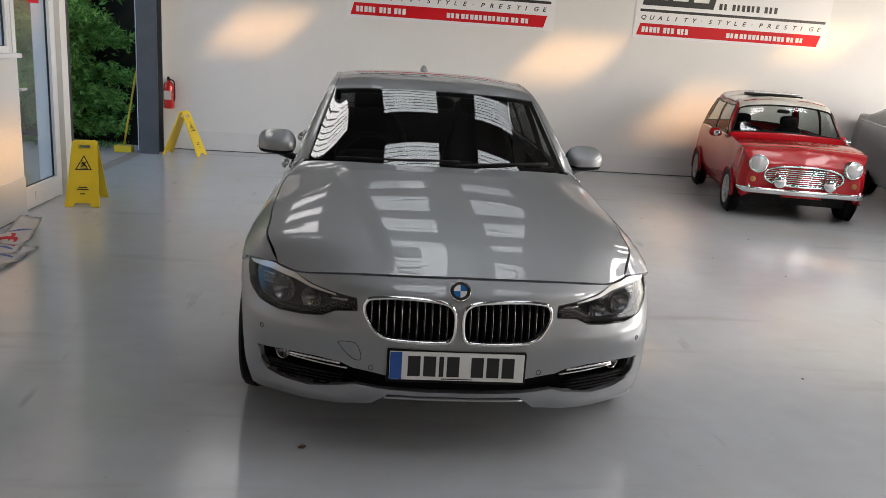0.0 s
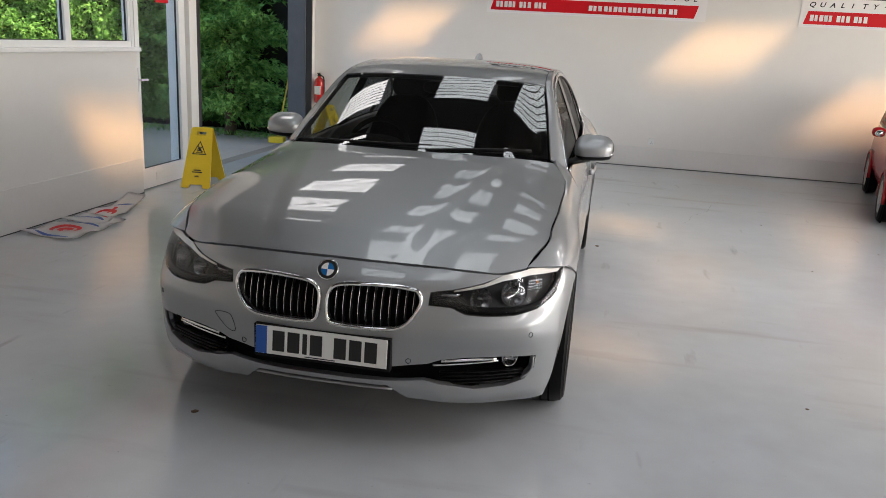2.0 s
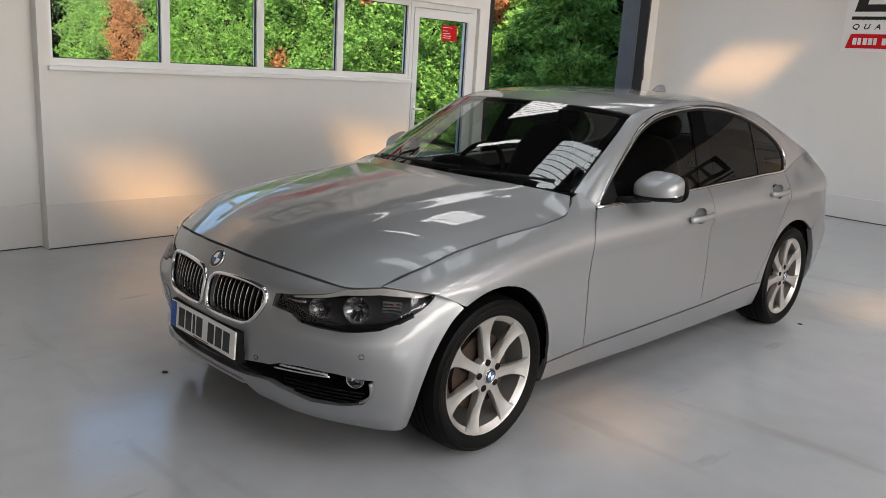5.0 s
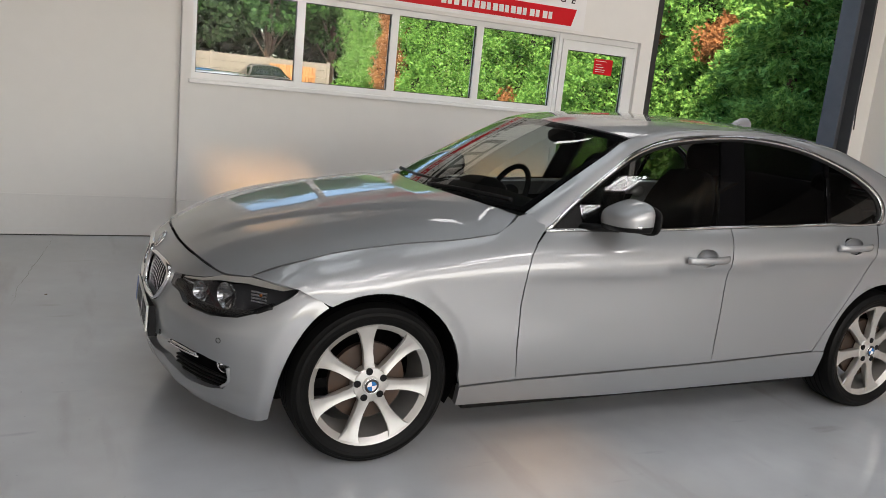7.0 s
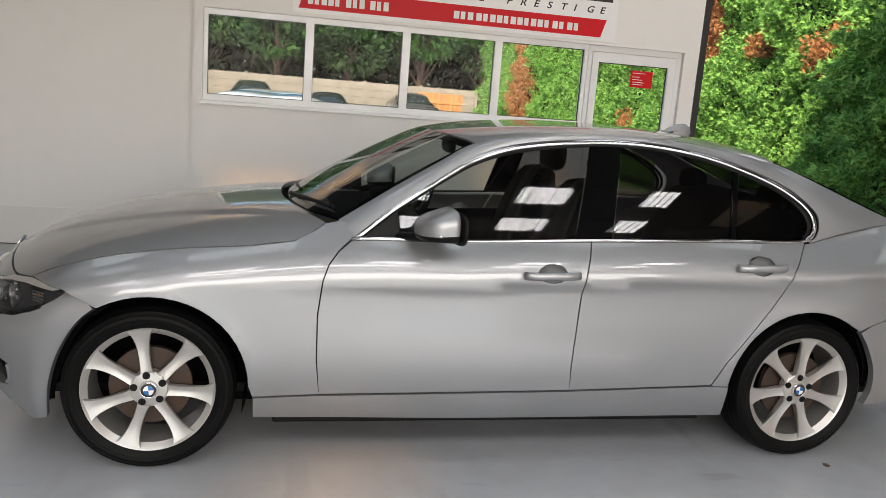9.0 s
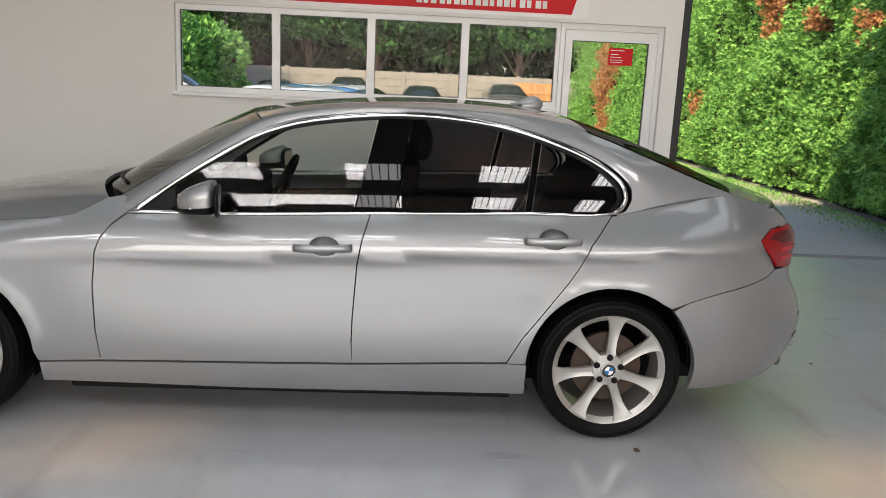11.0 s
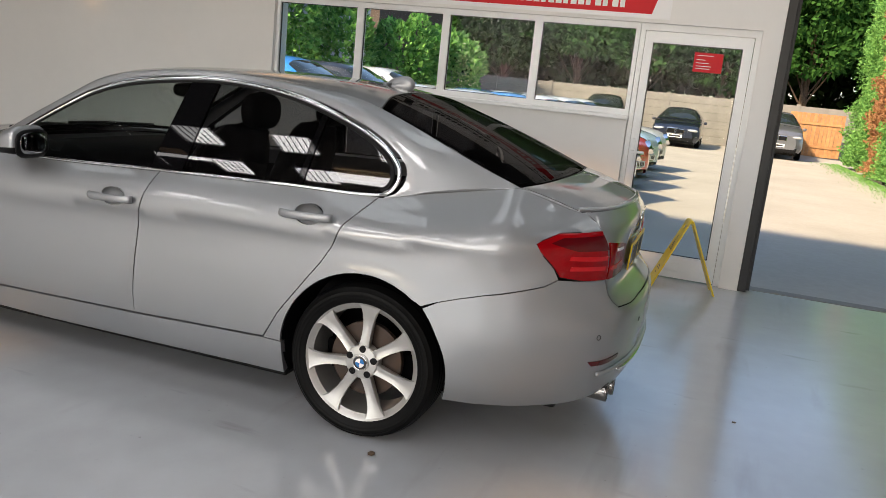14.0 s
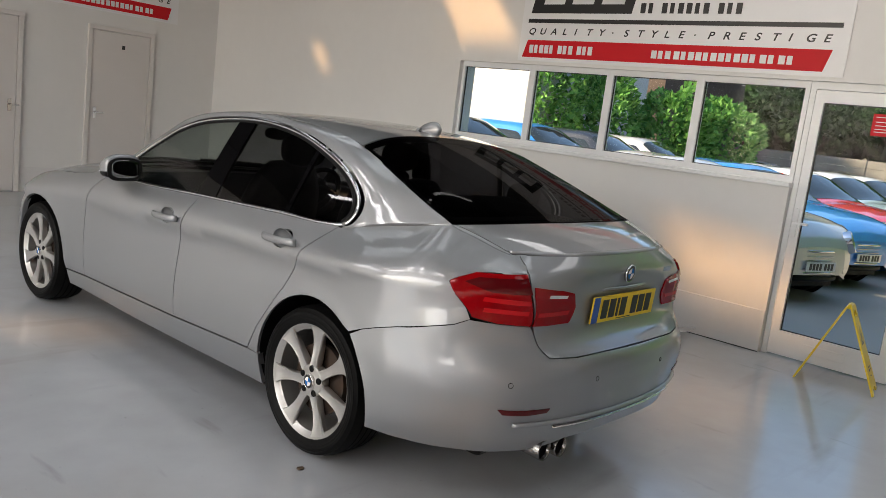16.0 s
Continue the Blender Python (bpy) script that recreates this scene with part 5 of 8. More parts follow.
for s in (1, -1):
    # tail lamps
    outer = panel("tail_lamp", ru(TAIL_OUT), rear, REDLENS, car, "red tail lamp", lift=0.006, s=s, step=0.025, depth=0.012, gap=0.001, middle=(0, 1.6, 0.7))
    panel("tail_lamp_gap", ru(TAIL_OUT), rear, BLACK, outer, "black lamp bed", lift=-0.004, s=s, depth=0, gap=-0.003, middle=(0, 1.6, 0.7))
    panel("tail_lamp_top", ru([(0.775, 0.905), (0.735, 0.930), (0.612, 0.942), (0.608, 0.885), (0.72, 0.880)]), rear, DARKRED, outer, "smoky upper lens", lift=0.0085, s=s, depth=0.003, middle=(0, 1.6, 0.7))
    for z in (0.805, 0.845):
        panel("tail_lamp_strip", ru([(0.742, z), (0.612, z), (0.611, z + 0.022), (0.738, z + 0.022)]), rear, REDGLOW, outer, "lighter red light bar", lift=0.0085, s=s, depth=0.003, middle=(0, 1.6, 0.7))
    panel("lid_corner_sheet", ru([(0.54, 0.935), (0.668, 0.935), (0.664, 0.99), (0.645, 1.012), (0.55, 1.022)]), rear, PAINT, car, "silver sheet metal", lift=-0.007, s=s, step=0.03, depth=0, gap=0, middle=(0, 1.6, 0.7))
    inner_ = panel("tail_lamp_inner", ru(TAIL_IN), rear, REDLENS, lid, "red inner tail lamp", lift=0.006, s=s, step=0.025, depth=0.012, gap=0.001, middle=(0, 1.6, 0.7))
    panel("reverse_lamp", ru([(0.535, 0.872), (0.43, 0.866), (0.425, 0.882), (0.53, 0.888)]), rear, BADGE_W, inner_, "clear reversing lamp", lift=0.0085, s=s, depth=0.003, middle=(0, 1.6, 0.7))
    panel("tail_lamp_strip", ru([(0.575, 0.80), (0.41, 0.80), (0.40, 0.822), (0.573, 0.822)]), rear, REDGLOW, inner_, "lighter red light bar", lift=0.0085, s=s, depth=0.003, middle=(0, 1.6, 0.7))
    panel("rear_reflector", ru([(0.725, 0.466), (0.62, 0.463), (0.515, 0.462), (0.525, 0.440), (0.62, 0.437), (0.705, 0.441)]), rear, DARKRED, rear_bumper, "red reflector", lift=0.004, s=s, depth=0.006, middle=(0, 1.6, 0.5))
    for x, z in ((0.70, 0.560), (0.27, 0.55)):
        u, z = ru([(x, z)])[0]
        c, d = rear(np.array([u, u + 0.01]), np.array([z, z]))
        d = d - c
        sensor = obj("parking_sensor", lathe_bm([(0.0085, -0.0005), (0.0085, 0.0012), (0.0105, 0.0012), (0.0105, -0.0005)], 20, "y"), BLACK, rear_bumper, "small round parking sensor ring", True)
        sensor.matrix_local = pose(s * c[0], c[1] + 0.0005, c[2], 0, 0, s * math.degrees(math.atan2(d[1], d[0])))

    # flank
    wing_out = [(-1.02, 0.287)] + arc_pts(-AXLE, 0.287, 0.668)[::-1][:0] + [p for p in arc_pts(-AXLE, 0.287, 0.287)[::-1] if p[1] > 0.30 and not (p[0] < -1.59)] + [(-1.60, 0.648), (-1.709, 0.703), (-1.80, 0.716), (-1.850, 0.719)] + [(float(q[1]), float(q[2])) for q in bonnet(np.full(16, 0.76), np.linspace(0.06, 1.03, 16))] + [(-0.79, 0.952), (-0.757, 0.974), (-0.70, 0.985), (-0.62, 0.978), (-0.655, 0.925)] + DOOR_F[1:]
    panel("front_wing", wing_out, side, PAINT, car, "silver front wing", s=s, step=0.035, middle=(0, -1.2, 0.5))
    bowl_f, bowl_r = (0.165, 0.822), (1.12, 0.884)
    ell = lambda c, a, b, n=26: [(c[0] + a * math.cos(2 * math.pi * i / n), c[1] + b * math.sin(2 * math.pi * i / n)) for i in range(n)]
    belt = lambda y0, y1, n=10: [(y, float(belt_z([y])[0]) - 0.002) for y in np.linspace(y0, y1, n)]
    doors = []
    for nm, outl, c, lab in (("front_door", DOOR_F + DOOR_B + belt(0.34, -0.64), bowl_f, "silver front door"), ("rear_door", DOOR_B[::-1] + DOOR_R + belt(1.37, 0.36), bowl_r, "silver rear door")):
        d = panel(nm, outl, side, PAINT, car, lab, s=s, step=0.035, holes=[ell((c[0] + 0.005, c[1] + 0.004), 0.062, 0.040)], middle=(0, c[0], 0.5))
        doors.append(d)
        p0 = side(np.array([c[0]]), np.array([c[1]]))[0]
        bm = blob_bm(0, 0, 0, 0.036, 0.064, 0.042, 2.0, 24, 16)
        bmesh.ops.bisect_plane(bm, geom=bm.verts[:] + bm.edges[:] + bm.faces[:], plane_co=(0.0, 0, 0), plane_no=(s, 0, 0), clear_outer=True)
        bowl = obj("handle_bowl", bm, PAINT, d, "recess behind the handle", True)
        bowl.matrix_local = pose(s * (p0[0] - 0.001), c[0] + 0.005, c[1] + 0.004)
        ys_ = np.linspace(-0.118, 0.118, 15)
        bar = [(s * (float(side([c[0] + t], [c[1]])[0, 0]) + 0.010 + 0.022 * (1 - (abs(t) / 0.118) ** 4)), c[0] + t, c[1] + 0.004 * t / 0.118) for t in ys_]
        tube("door_handle", bar, 0.017, 0.010, PAINT, d, "silver door handle", sides=12, normal=(1, 0, 0))
    panel("sill", [(-1.015, 0.19), (-0.2, 0.18), (1.045, 0.19), (1.043, 0.337), (0.955, 0.340), (0.3, 0.316), (-0.76, 0.292), (-1.018, 0.282)], side, PAINT, car, "silver side sill", s=s, depth=0.03, gap=0.0015, middle=(0, 0, 0.5))
    quarter = [(1.405, 0.985)] + DOOR_R[::-1][:-1] + [(0.957, 0.342), (1.043, 0.340)] + [p for p in arc_pts(AXLE, 0.34, 0.34) if not (p[0] > 1.638 and p[1] < 0.62)] + [(1.648, 0.612), (1.71, 0.638), (1.79, 0.665), (1.882, 0.692), (2.0, 0.722), (2.092, 0.748), (2.135, 0.774), (2.11, 0.82), (2.085, 0.85), (2.042, 0.903), (2.065, 0.921), (2.113, 0.945), (2.243, 0.957), (2.225, 0.985), (2.17, 1.012), (2.125, 1.024), (2.02, 1.058), (1.926, 1.089), (1.8, 1.065), (1.6, 1.028)]
    T = glassline(np.array([q[0] for q in DLO]), np.array([q[1] for q in DLO])) + np.array((0.004, 0, 0.0))
    U = np.array(RAIL)
    mid = (T + U) / 2 + np.array((0.011, 0, 0.009))
    pillar = net(np.linspace(0, 1.3, 14).tolist(), (0, 0.06, 0.12), np.stack([T, mid, U], 1))
    pil_out = [(t, 0.0) for t in np.linspace(0, 1.3, 60)] + [(1.3, v) for v in np.linspace(0, 0.12, 5)[1:]] + [(t, 0.12) for t in np.linspace(1.3, 0, 60)[1:]] + [(0, v) for v in np.linspace(0.12, 0, 5)[1:-1]]
    mesh_object("rear_quarter", *join_data(
        panel_data(quarter, flank, s=s, gap=0.0015, step=0.035, middle=(0, 1.4, 0.5)),
        panel_data(pil_out, pillar, s=s, step=0.03, depth=0.008, gap=0.0, middle=(0, 0.4, 0.9))), PAINT, car, "silver rear quarter with the roof pillars")
    # sheet metal that closes the pillar foot and the boot edge
    for nm, run, edge in (
            ("pillar_foot", pillar(np.full(25, 1.3), np.linspace(0, 0.12, 25)), [(1.405, 0.985), (1.6, 1.028), (1.8, 1.065), (1.926, 1.089)]),
            ("boot_gutter", deck(np.full(25, 0.972), np.linspace(0.03, 1.0, 25)) - np.array((0, 0, 0.003)), [(1.926, 1.089), (2.02, 1.058), (2.125, 1.024), (2.17, 1.012)])):
        ed = np.array(dense(edge, 0.0005, False))
        ed = ed[np.linspace(0, len(ed) - 1, 25).astype(int)]
        far = flank(ed[:, 0], ed[:, 1]) - np.array((0.0015, 0, 0.001))
        bm = bmesh.new()
        grid_v = [[bm.verts.new((s * q[0], q[1], q[2])) for q in (a, (a + b) / 2 + np.array((0.002, 0, 0.002)), b)] for a, b in zip(run, far)]
        for q, w in zip(grid_v, grid_v[1:]):
            for j in range(2):
                bm.faces.new((q[j], w[j], w[j + 1], q[j + 1]))
        obj(nm, bm, PAINT, car, "silver sheet metal", True)
    # windows and trim
    gl = [tuple(p) for p in rounded(GLASS, 4)] + [(y, float(belt_z([y])[0]) + 0.004) for y in np.linspace(1.36, -0.6, 24)]
    tri_ = cut(gl, (-0.452, 0.9), (-0.470, 1.05), keep_right=False)
    fw_ = cut(cut(gl, (-0.452, 0.9), (-0.470, 1.05)), (0.283, 0.95), (0.368, 1.34), keep_right=False)
    post = cut(cut(gl, (0.283, 0.95), (0.368, 1.34)), (0.452, 0.95), (0.517, 1.345), keep_right=False)
    rw_ = cut(cut(gl, (0.452, 0.95), (0.517, 1.345)), (1.008, 0.98), (1.05, 1.29), keep_right=False)
    div = cut(cut(gl, (1.008, 0.98), (1.05, 1.29)), (1.038, 0.98), (1.082, 1.29), keep_right=False)
    qw = cut(gl, (1.038, 0.98), (1.082, 1.29))
    mid_c = (0, 0.4, 1.0)
    panel("mirror_base", tri_, glassline, BLACK, doors[0], "black triangle at the mirror", s=s, lift=0.003, middle=mid_c)
    w1 = panel("front_window", fw_, glassline, CARGLASS, doors[0], "clear front side window", s=s, depth=0.003, step=0.07, middle=mid_c)
    panel("pillar_trim", post, glassline, GLOSSBLACK, car, "gloss black centre pillar", s=s, lift=0.003, middle=mid_c)
    w2 = panel("rear_side_window", rw_, glassline, TINTGLASS, doors[1], "dark tinted rear side window", s=s, depth=0.003, step=0.07, middle=mid_c)
    panel("window_divider", div, glassline, GLOSSBLACK, doors[1], "black window divider", s=s, lift=0.003, middle=mid_c)
    w3 = panel("quarter_window", qw, glassline, TINTGLASS, doors[1], "dark tinted quarter window", s=s, depth=0.003, step=0.07, middle=mid_c)
    for w in (w1, w2, w3):
        w.visible_shadow = False
    gp = np.array(rounded(GLASS, 6))
    mid_run = (gp + np.array(rounded(DLO, 6))) / 2
    tube("window_seal", at_side(gp, 0.002, s, glassline), 0.011, 0.005, BLACK, car, "black window seal", normal=(s * 0.93, 0, 0.36))
    tube("window_chrome", at_side(mid_run, 0.007, s, glassline), 0.0105, 0.005, CHROME, car, "chrome strip round the windows", normal=(s * 0.93, 0, 0.36))
    by = np.linspace(-0.655, 1.415, 40)
    tube("belt_chrome", [(s * (float(x) + 0.004), y, z + 0.003) for (x, y, z) in side(by, belt_z(by))], 0.007, 0.006, CHROME, car, "chrome strip below the windows", normal=(s * 0.9, 0, 0.4))
    # dark inner flank, wheel houses
    panel("inner_flank", [(-1.0, 0.24), (1.03, 0.24), (1.03, 0.93), (-0.9, 0.84)], side, DARK, car, "dark inner body", s=s, lift=-0.075, depth=0, gap=0, step=0.06, middle=(0, 0, 0.5))
    for c in (-AXLE, AXLE):
        bm = bmesh.new()
        prev = None
        for i in range(25):
            a = (0.0 if c > 0 else -0.35) + (math.pi + 0.35) * i / 24
            y, z = c + 0.365 * math.cos(a), 0.325 + 0.365 * math.sin(a)
            x1 = float(side([y], [max(0.2, z)])[0, 0]) - (0.045 if c > 0 and y > c else 0.014)
            now = [bm.verts.new((s * 0.55, y, z)), bm.verts.new((s * x1, y, z))]
            if prev:
                bm.faces.new((prev[0], prev[1], now[1], now[0]))
            prev = now
        obj("wheel_house", bm, DARK, car, "black wheel housing", True)
        box("inner_wheel_house", s * 0.53, s * 0.55, c - 0.38, c + 0.38, 0.15, 0.70, DARK, car, "black inner wheel housing")
    # mirrors
    bm = blob_bm(0.912, -0.335, 1.012, 0.105, 0.092, 0.070, 3.0, 32, 20)
    for v in bm.verts:
        t = (v.co.x - 0.805) / 0.214
        v.co.z = max(0.946 + 0.014 * t, 1.03 + (v.co.z - 1.03) * (1.15 if v.co.z < 1.03 else 1.06 - 0.16 * t))
        v.co.y += 0.035 * t * t
        if v.co.y > -0.275:
            v.co.y = -0.275 + (v.co.y + 0.275) * 0.35
        if v.co.z > 0.975:
            v.co.z = 0.975 + (v.co.z - 0.975) * (0.55 + 0.5 * min(1, max(0, (v.co.y + 0.43) / 0.14)))
    shell = bm.copy()
    bmesh.ops.bisect_plane(bm, geom=bm.verts[:] + bm.edges[:] + bm.faces[:], plane_co=(0.9, -0.32, 0.984), plane_no=(0.0, 0.1, -1), clear_outer=True)
    bmesh.ops.bisect_plane(shell, geom=shell.verts[:] + shell.edges[:] + shell.faces[:], plane_co=(0.9, -0.32, 0.982), plane_no=(0.0, -0.1, 1), clear_outer=True)
    for b in (bm, shell):
        if s < 0:
            for v in b.verts:
                v.co.x *= -1
    mir = obj("door_mirror", bm, PAINT, car, "silver door mirror", True)
    obj("mirror_lower", shell, BLACK, mir, "black lower shell", True)
    tube("mirror_arm", [(s * 0.76, -0.46, 0.938), (s * 0.82, -0.40, 0.945), (s * 0.88, -0.34, 0.955)], 0.035, 0.018, BLACK, mir, "black mirror arm", sides=10)
    tube("mirror_indicator", [(s * (0.86 + 0.16 * t), -0.395 + 0.02 * t + 0.04 * t**4, 0.983 + 0.002 * t) for t in np.linspace(0.1, 1, 10)], 0.004, 0.006, CHROME, mir, "indicator strip")
    bez = obj("mirror_bezel", blob_bm(0, 0, 0, 0.108, 0.012, 0.064, 3.2), BLACK, mir, "black rear edge of the mirror", True)
    bez.matrix_local = pose(s * 0.915, -0.256, 1.004, 0, 0, s * 9)
    gls = obj("mirror_glass", blob_bm(0, 0, 0, 0.088, 0.004, 0.048, 3.5), MIRROR, mir, "mirror glass", True)
    gls.matrix_local = pose(s * 0.915, -0.2455, 1.008, 0, 0, s * 9)

# antenna, wipers
bm = blob_bm(0, 1.10, 1.425, 0.028, 0.085, 0.05, 2.0, 20, 14)
for v in bm.verts:
    v.co.z -= max(0, 0.55 * (1.17 - v.co.y) - 0.01) * 0.5 if v.co.z > 1.43 else 0
obj("roof_aerial", bm, PAINT, car, "silver fin aerial", True)
for pts in ([(-0.55, -0.79, 1.003), (-0.2, -0.85, 1.015), (0.1, -0.84, 1.022)], [(0.08, -0.89, 1.005), (0.35, -0.83, 1.02), (0.6, -0.72, 1.02)]):
    tube("wiper", rounded(pts, 6), 0.009, 0.010, BLACK, car, "black wiper")

# cabin
box("cabin_floor", -0.74, 0.74, -0.95, 1.75, 0.22, 0.34, CABIN, car, "black cabin floor")
dash = obj("dashboard", blob_bm(0, -0.50, 0.83, 0.72, 0.26, 0.14, 3.5), CABIN, car, "black dashboard", True)
obj("instrument_hood", blob_bm(-0.37, -0.36, 0.95, 0.19, 0.10, 0.05, 2.5), CABIN, dash, "instrument hood", True)
bm = bmesh.new()
wheel_m = pose(-0.37, -0.20, 0.90, 65, 0, 0)
tor = [wheel_m @ Vector((0.185 * math.cos(a), 0.185 * math.sin(a), 0)) for a in np.linspace(0, 2 * math.pi, 33)[:-1]]
steer = tube("steering_wheel", tor, 0.016, 0.016, LEATHER, car, "black steering wheel", closed=True, normal=tuple(wheel_m.to_3x3() @ Vector((0, 0, 1))))
hub = obj("steering_hub", blob_bm(0, 0, -0.01, 0.085, 0.07, 0.03, 2.5), LEATHER, steer, "steering hub", True)
hub.matrix_local = wheel_m
for a in (0, 180, 270):
    v = Vector((math.cos(radians(a)), math.sin(radians(a)), 0))
    tube("wheel_spoke", [wheel_m @ (v * 0.06), wheel_m @ (v * 0.18)], 0.016, 0.010, LEATHER, steer, "steering spoke")
obj("rear_view_mirror", blob_bm(0, -0.12, 1.275, 0.125, 0.02, 0.038, 3), BLACK, car, "black interior mirror", True)


def seat(x, y, parent):
    st = obj("seat_cushion", blob_bm(x, y, 0.52, 0.25, 0.27, 0.10, 3), LEATHER, parent, "black front seat", True)
    bm = blob_bm(0, 0, 0, 0.25, 0.085, 0.34, 3)
    for v in bm.verts:
        if abs(v.co.x) > 0.15:
            v.co.y -= 0.04
        v.co.x *= 1 - 0.22 * max(0, v.co.z / 0.34)
    bk = obj("seat_back", bm, LEATHER, st, "black backrest", True)
    bk.matrix_local = pose(x, y + 0.30, 0.85, -17, 0, 0)
    hr = obj("headrest", blob_bm(x, y + 0.44, 1.235, 0.135, 0.055, 0.085, 2.8), LEATHER, st, "black headrest", True)
    for k in (-0.05, 0.05):
        tube("headrest_post", [(x + k, y + 0.41, 1.09), (x + k, y + 0.435, 1.22)], 0.006, 0.006, CHROME, st, "chrome headrest post")


seat(-0.36, 0.12, car)
seat(0.36, 0.12, car)
rs = obj("rear_bench", blob_bm(0, 1.02, 0.52, 0.68, 0.28, 0.12, 4), LEATHER, car, "black rear bench", True)
bm = blob_bm(0, 0, 0, 0.66, 0.10, 0.33, 4)
bb = obj("rear_backrest", bm, LEATHER, rs, "black rear backrest", True)
bb.matrix_local = pose(0, 1.38, 0.82, -22, 0, 0)
for x in (-0.40, 0.40):
    obj("rear_headrest", blob_bm(x, 1.46, 1.14, 0.12, 0.05, 0.07, 2.8), LEATHER, rs, "black rear headrest", True)
box("parcel_shelf", -0.62, 0.62, 1.48, 1.98, 1.03, 1.05, CABIN, car, "black parcel shelf", 0.01)
box("underbody", -0.76, 0.76, -0.94, 1.0, 0.13, 0.24, BLACK, car, "black underbody", 0.01)

# wheels: axis along x, outer face to +x, centre at the hub
rim_bm = lathe_bm([(0.222, -0.19), (0.222, -0.02), (0.232, -0.012), (0.240, -0.004), (0.247, 0.0), (0.247, -0.008), (0.243, -0.012), (0.238, -0.20)], 64, "x")
bmesh.ops.recalc_face_normals(rim_bm, faces=rim_bm.faces)
tyre_bm = lathe_bm([(0.240, -0.205), (0.252, -0.212), (0.29, -0.214), (0.312, -0.202), (0.3215, -0.175), (0.3225, -0.14), (0.3225, -0.065), (0.3215, -0.03), (0.312, 0.0), (0.298, 0.009), (0.296, 0.012), (0.284, 0.0135), (0.281, 0.0115), (0.272, 0.011), (0.270, 0.0095), (0.260, 0.006), (0.252, 0.004), (0.246, -0.002), (0.240, -0.012)], 72, "x")
groove_bm = bmesh.new()
for k in (-0.155, -0.12, -0.085, -0.05):
    lathe_bm([(0.3232, k - 0.004), (0.3238, k), (0.3232, k + 0.004)], 64, "x", groove_bm)


def spoke_bm():
    """One flared spoke with a flat, faintly dished face."""
    bm = bmesh.new()
    rows = []
    for r, w, x, th in ((0.040, 0.024, -0.010, 0.03), (0.070, 0.0235, -0.011, 0.036), (0.095, 0.0215, -0.013, 0.038), (0.125, 0.0210, -0.015, 0.036), (0.155, 0.0230, -0.015, 0.034), (0.182, 0.0270, -0.013, 0.032), (0.203, 0.0320, -0.010, 0.03), (0.218, 0.0375, -0.007, 0.028), (0.228, 0.0445, -0.005, 0.026), (0.238, 0.056, -0.003, 0.024)):
        prof = [(-w, x - 0.007), (-w * 0.88, x), (-w * 0.3, x - 0.003), (w * 0.3, x - 0.003), (w * 0.88, x), (w, x - 0.007), (w * 0.72, x - th), (-w * 0.72, x - th)]
        rows.append([bm.verts.new((px, t, r)) for t, px in prof])
    for a, b in zip(rows, rows[1:]):
        for j in range(8):
            bm.faces.new((a[j], a[(j + 1) % 8], b[(j + 1) % 8], b[j]))
    return bm


def data_of(bm, name, material, smooth=True):
    me = bpy.data.meshes.new(name)
    bmesh.ops.recalc_face_normals(bm, faces=bm.faces)
    bm.to_mesh(me)
    me.materials.append(material)
    if smooth:
        me.shade_smooth()
        me.set_sharp_from_angle(angle=radians(32))
    return me


spoke_b = spoke_bm()
hub_b = lathe_bm([(0.0, -0.003), (0.034, -0.003), (0.036, -0.007), (0.050, -0.0085), (0.066, -0.0100), (0.071, -0.014), (0.073, -0.022), (0.073, -0.05)], 40, "x")
bolt_b = lathe_bm([(0.0, -0.0065), (0.0062, -0.0065), (0.0066, -0.0076), (0.0130, -0.0076), (0.0137, -0.0062), (0.0143, -0.0066), (0.0145, -0.03)], 18, "x")
disc_b = lathe_bm([(0.06, -0.06), (0.155, -0.06), (0.155, -0.085), (0.06, -0.085)], 48, "x")
me_rim, me_tyre, me_spoke = data_of(rim_bm, "rim", ALLOY), data_of(tyre_bm, "tyre", TYRE), data_of(spoke_b, "spoke", ALLOY)
me_hub, me_bolt, me_disc = data_of(hub_b, "hub", ALLOY), data_of(bolt_b, "bolt", BLACK), data_of(disc_b, "brake_disc", DISC, False)
me_groove = data_of(groove_bm, "tread_groove", DARK)
TURN = {(1, -1): 8, (1, 1): -5, (-1, -1): 20, (-1, 1): 33}
for s in (1, -1):
    for f in (-1, 1):
        wheel = new("wheel", me_rim)
        wheel.parent = car
        wheel["label"] = "silver seven-spoke alloy wheel"
        wheel.matrix_local = pose(s * 0.890, f * AXLE, HUB_Z, 0, 0, 0 if s > 0 else 180)
        def sub(name, me, m, label=""):
            o = new(name, me)
            o.parent = wheel
            o.matrix_local = m
            if label:
                o["label"] = label
            return o
        sub("tyre", me_tyre, Matrix(), "black road tyre")
        sub("tread", me_groove, Matrix(), "dark tread grooves")
        sub("hub", me_hub, Matrix())
        sub("brake_disc", me_disc, Matrix(), "rust-tinged brake disc")
        for i in range(7):
            sub("spoke", me_spoke, pose(0, 0, 0, TURN[(s, f)] + i * 360 / 7, 0, 0))
        for i in range(5):
            a = TURN[(s, f)] + 20 + i * 72
            sub("wheel_bolt", me_bolt, pose(0, 0.0555 * math.cos(radians(a)), 0.0555 * math.sin(radians(a))))
        b = roundel(wheel, pose(-0.001, 0, 0, 0, 0, -90) @ pose(0, 0, 0, 0, TURN[(s, f)], 0), 0.031)

# ---- signs on the walls ----
LETTERS = {}


